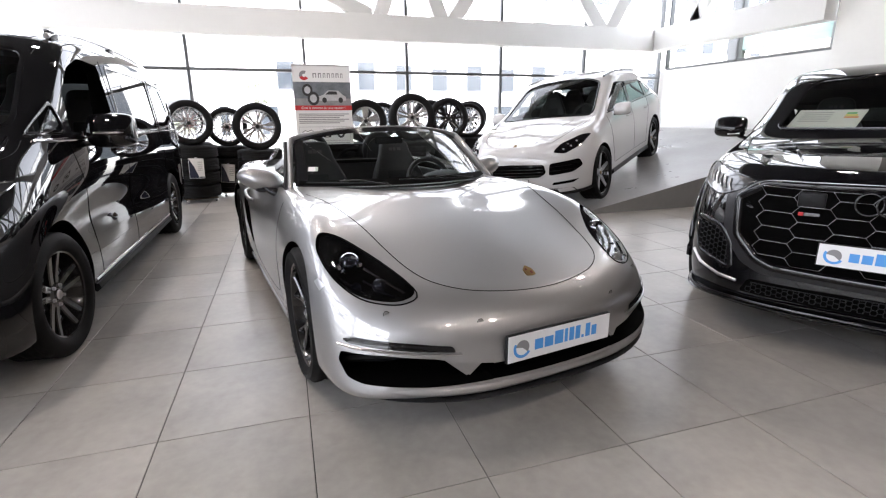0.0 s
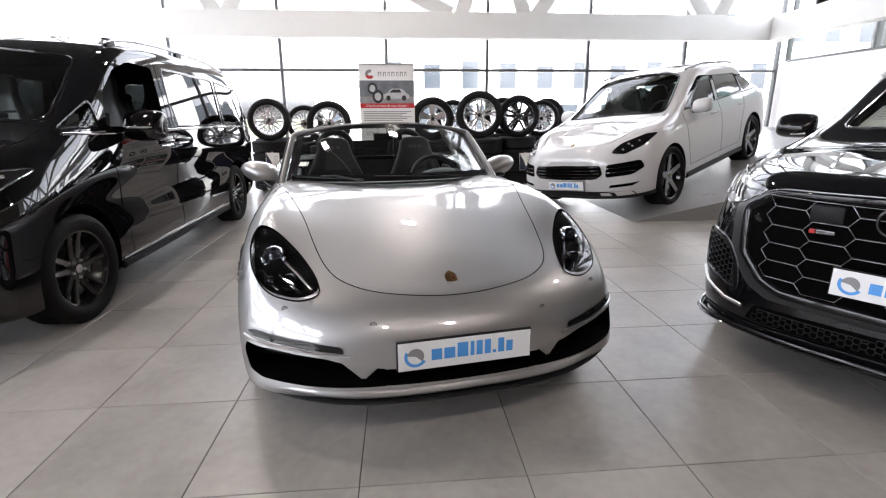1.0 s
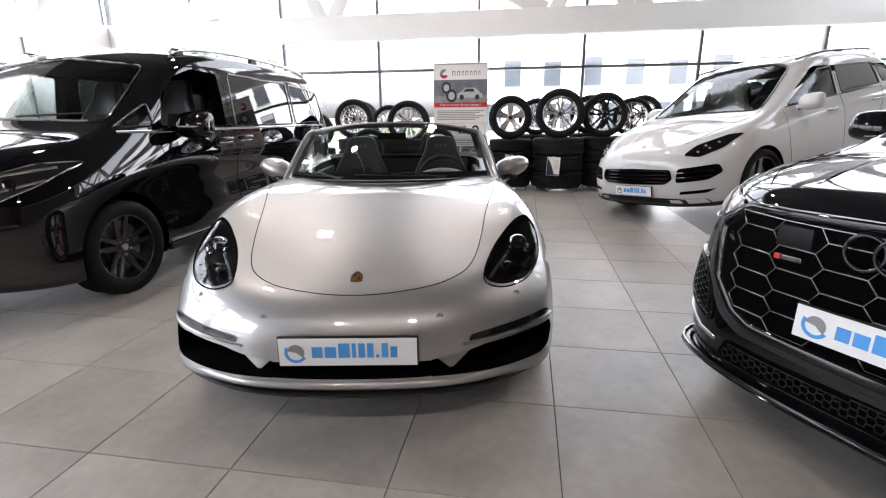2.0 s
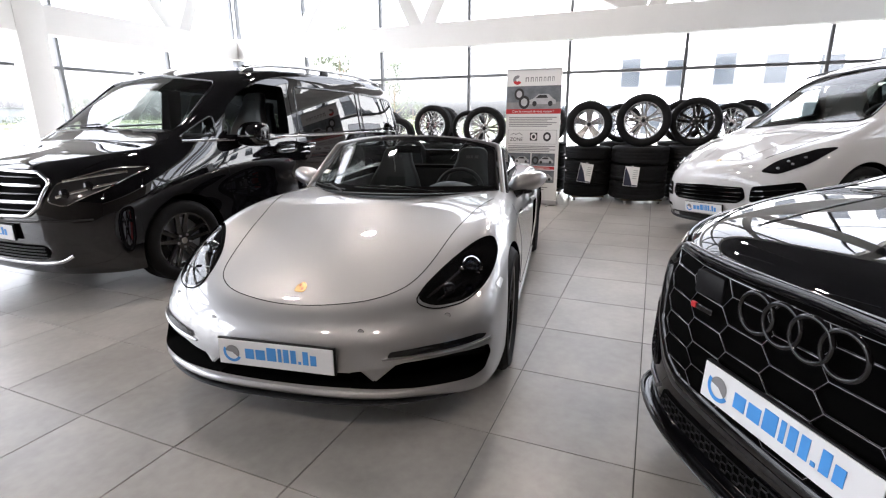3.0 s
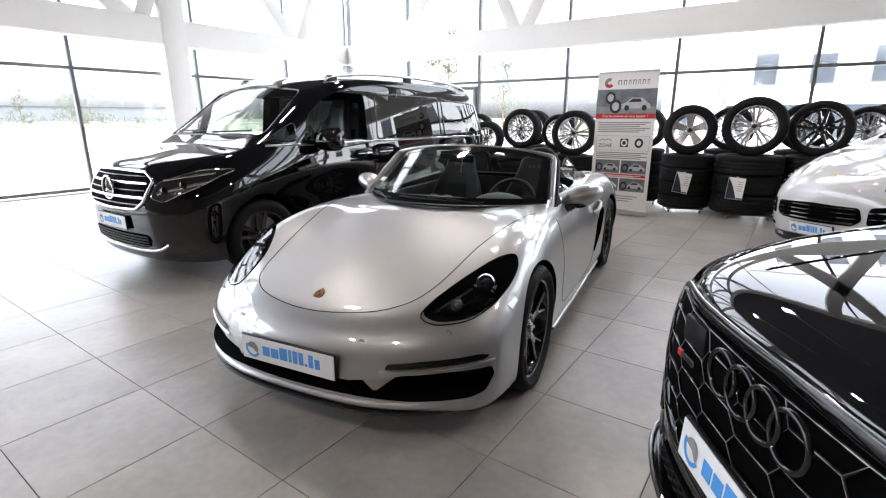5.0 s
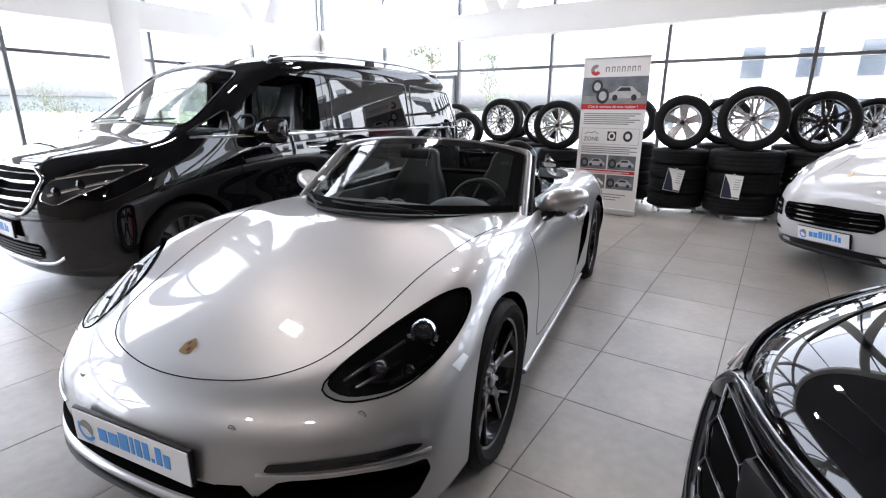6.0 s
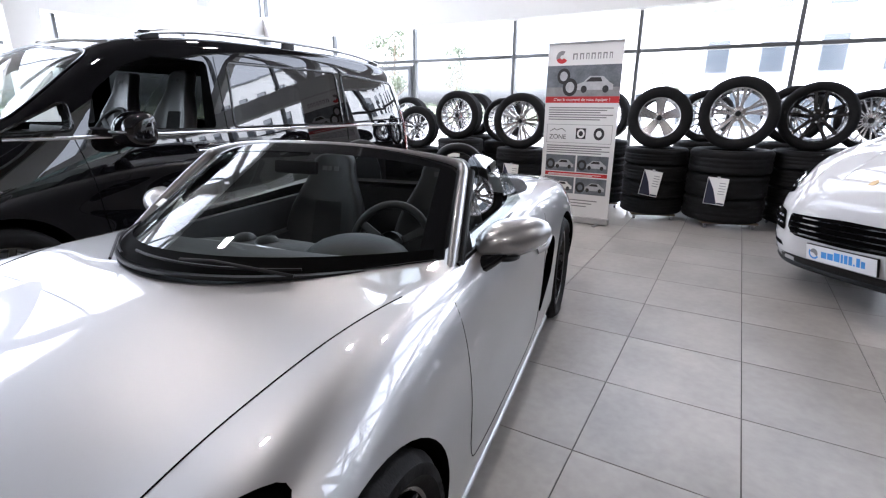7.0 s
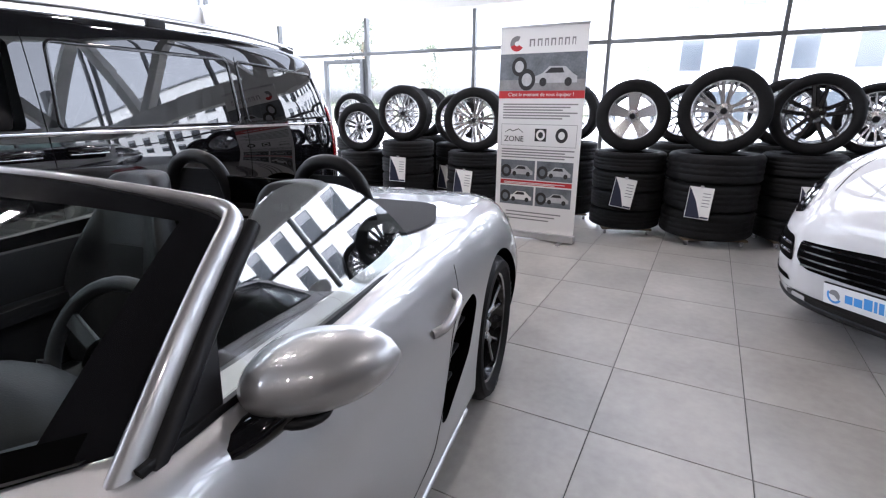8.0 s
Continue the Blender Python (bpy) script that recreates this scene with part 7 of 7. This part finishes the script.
# ---- outside ----
for nm, lo, hi, mt, lb in [("gravel_north", (-47, 11.5, -0.6), (90, 36, -0.09), "gravel", "pale gravel forecourt"), ("gravel_west", (-47, -120, -0.6), (-8.9, 11.49, -0.09), "gravel", "pale gravel forecourt"), ("road", (-72, -200, -0.6), (-66, 200, -0.08), "asphalt", "grey road across the meadow")]:
    structure(mesh_object(nm, boxes((lo, hi)), M[mt]), lb, "ground")


def office(name, x0, x1, y, floors, label):
    """A white rendered office block with rows of tall windows towards the hall."""
    b = tagged(new(name), label, "building")
    b.matrix_basis = pose(x0, y, -0.1)
    L, H = x1 - x0, 3.35 * floors + 0.9
    part("wall", boxes(((0, 0.0, 0), (L, 12, H))), M["facade"], b)
    part("parapet", boxes(((-0.12, -0.12, H), (L + 0.12, 12.1, H + 0.25)), bevel=0.03), M["dark_facade"], b)
    k = 0
    for a, c in ((1.2, 1.8), (3.8, 5.0), (6.6, 8.9), (9.1, 11.5), (11.7, 14.1), (15.7, 17.4), (17.9, 19.4), (21.2, 22.9), (23.4, 25.2)):
        gf = part("ground_window", boxes(((a, -0.05, 0.3), (c, 0.004, 2.25))), M["frame"], b)
        part("ground_pane", boxes(((a + 0.06, -0.07, 0.36), (c - 0.06, -0.052, 2.19))), M["win_far"], gf)
    xs = 5.69
    while xs < L - 1.6:
        for f in range(1, floors):
            z = 3.35 * f + 0.05
            fr = part("window", boxes(((xs - 0.62, -0.06, z - 0.06), (xs + 0.62, 0.002, z + 2.26))), M["frame"], b)
            part("window_pane", boxes(((xs - 0.55, -0.075, z), (xs + 0.55, -0.062, z + 2.2))), M["win_far"], fr)
            bl = 0.35 + 0.35 * ((k * 37 + f * 11) % 5) / 4
            part("blind", boxes(((xs - 0.54, -0.09, z + 2.2 - bl), (xs + 0.54, -0.078, z + 2.19))), M["blind"], fr)
            part("window_sill", boxes(((xs - 0.68, -0.14, z - 0.12), (xs + 0.68, 0.0, z - 0.062))), M["frame"], fr)
        k += 1
        xs += 2.77
    return b


office("office_building", -5.2, 62.0, 37.0, 4, "white rendered office block with tall grey windows")
hall = tagged(new("warehouse"), "long low dark warehouse behind the meadow", "building")
hall.matrix_basis = pose(-330, 60, 0)
part("wall", boxes(((0, -60, -0.1), (20, 130, 7))), M["dark_facade"], hall)
part("roof", boxes(((-0.5, -60.5, 7), (20.5, 130.5, 7.6)), bevel=0.1), M["frame"], hall)

# green tinted canopy outside the east strip window
can = tagged(new("canopy"), "green tinted glass canopy on dark posts beside the hall", "canopy")
can.matrix_basis = pose(12.2, 4.0, 0)
part("canopy_panel", boxes(((0, 0, 3.0), (4.5, 7.5, 3.7)), bevel=0.02), M["green_glass"], can)
for y in (0.4, 4.4, 7.2):
    part("canopy_post", boxes(((-0.15, y - 0.15, -0.1), (0.15, y + 0.15, 5.4))), M["frame"], can)


def leaves(bm, c, r, n, rnd, size):
    for _ in range(n):
        d = Vector((rnd.gauss(0, 1), rnd.gauss(0, 1), rnd.gauss(0, 1))).normalized() * r * rnd.random() ** 0.4
        p = Vector(c) + Vector((d.x, d.y, d.z * 0.8))
        m = Matrix.Translation(p) @ Euler((rnd.random() * 6, rnd.random() * 6, rnd.random() * 6)).to_matrix().to_4x4()
        s = size * (0.6 + 0.8 * rnd.random())
        v = [bm.verts.new(m @ Vector(q)) for q in ((-s, 0, 0), (0, -s * 0.5, 0), (s, 0, 0), (0, s * 0.5, s * 0.2))]
        bm.faces.new(v)


def tree_thing(x, y, h, seed, r=None, low=0.5, clumps=16):
    """A tapered trunk with limbs and a loose crown of small leaves."""
    rnd = random.Random(seed)
    t = tagged(new("tree"), "small leafy green tree outside the windows", "tree")
    t.matrix_basis = pose(x, y, -0.1)
    r = r or h * 0.2
    bm = tube([(0, 0, 0), (0.009 * h, 0, h * 0.35), (0, 0.02 * h, h * 0.75)], [0.016 * h, 0.011 * h, 0.004 * h], sides=7)
    for k in range(8):
        a = k * 1.05 + rnd.random()
        z0 = h * (low - 0.10 + 0.05 * k)
        sweep(bm, [(0, 0, z0), (math.cos(a) * r * 0.5, math.sin(a) * r * 0.5, z0 + h * 0.08), (math.cos(a) * r * 0.8, math.sin(a) * r * 0.8, z0 + h * 0.15)], [0.006 * h, 0.004 * h, 0.002 * h], sides=5)
    part("trunk", bm, M["bark"], t)
    bm = bmesh.new()
    for k in range(clumps):
        a = k * 2.4
        zz = rnd.random()
        rr = r * (0.15 + 0.75 * rnd.random()) * (1 - 0.6 * abs(zz - 0.4))
        leaves(bm, (math.cos(a) * rr, math.sin(a) * rr, h * (low + (0.95 - low) * zz)), r * 0.36, 70, rnd, 0.013 * h)
    part("crown", bm, M["leaf"], t)


for x, y, h, sd, r, low, cl in [(-16, 27, 7.2, 1, 1.5, 0.35, 22), (-1.25, 31, 3.7, 4, 0.75, 0.62, 14), (-9.5, 24, 2.6, 2, 1.0, 0.3, 16),
                                (-96, 33, 6.0, 5, 3.6, 0.15, 26), (-101, 37, 7.0, 6, 3.8, 0.2, 26), (-94, 16.5, 6.2, 7, 1.3, 0.3, 12), (-97, 21, 7.8, 8, 1.4, 0.35, 12), (-95, 26, 6.4, 12, 1.5, 0.3, 12), (-100, 62, 7.0, 9, 3.0, 0.2, 24), (-30, 60, 9.0, 11, 2.0, 0.3, 20)]:
    tree_thing(x, y, h, sd, r, low, cl)
rnd = random.Random(5)
bm = bmesh.new()
for k in range(260):
    yy = -90 + 240 * k / 260 + rnd.random()
    tall = 1.0 + 0.8 * math.sin(yy * 0.21) * math.sin(yy * 0.083 + 1)
    leaves(bm, (-84 + 4 * rnd.random(), yy, 0.3 + tall * (0.4 + 0.9 * rnd.random())), 1.2, 60, rnd, 0.13)
tagged(mesh_object("hedge", bm, M["leaf"]), "long uneven green hedge beyond the meadow", "hedge", kind="stuff")

# guard rail along the road
gd = tagged(new("guard_rail"), "pale steel guard rail along the road", "rail")
part("rail_band", boxes(((-64.06, -120, 0.45), (-64.0, 160, 0.75)), bevel=0.02), M["satin_metal"], gd)
post_first = None
for k in range(56):
    m = pose(-64.1, -119 + 5 * k, -0.1)
    if post_first is None:
        post_first = part("rail_post", boxes(((-0.04, -0.05, 0), (0.03, 0.05, 0.8))), M["satin_metal"], gd, at=m)
    else:
        share(post_first, gd, m)

# ---- porcelain tiles ----
TS = 0.6


def tile_verts(s):
    a, b = s / 2 - 0.0020, s / 2 - 0.0034
    v = [(-a, -a, -0.004), (a, -a, -0.004), (a, a, -0.004), (-a, a, -0.004), (-a, -a, -0.0012), (a, -a, -0.0012), (a, a, -0.0012), (-a, a, -0.0012), (-b, -b, 0), (b, -b, 0), (b, b, 0), (-b, b, 0)]
    f = [(8, 9, 10, 11)] + [(i + 4, (i + 1) % 4 + 4, (i + 1) % 4 + 8, i + 8) for i in range(4)] + [(i, (i + 1) % 4, (i + 1) % 4 + 4, i + 4) for i in range(4)]
    return v, f


tv, tf = tile_verts(TS)
tile_me = bpy.data.meshes.new("tile")
tile_me.from_pydata(tv, [], tf)
tile_me.materials.append(M["tile"])
rest_v, rest_f = [], []
for i in range(-15, 17):
    for j in range(-16, 19):
        x, y = TS * (i + 0.5), TS * (j + 0.5)
        if x - 0.3 < X0 - 0.1 or x + 0.3 > X1 + 0.1 or y - 0.3 < Y0 - 0.1 or y + 0.3 > Y1 + 0.2:
            continue
        if -6 <= i < 9 and -1 <= j < 18:
            o = new("tile", tile_me)
            o.parent = fl
            o.matrix_basis = pose(x, y, 0, 0, 0, 90 * ((i * 7 + j * 3) % 4))
        else:
            k = len(rest_v)
            rest_v += [(x + a, y + b, c) for a, b, c in tv]
            rest_f += [tuple(k + q for q in f) for f in tf]
far = bpy.data.meshes.new("far_tiles")
far.from_pydata(rest_v, [], rest_f)
far.materials.append(M["tile"])
o = new("far_tiles", far)
o.parent = fl
tagged(o, kind="stuff")
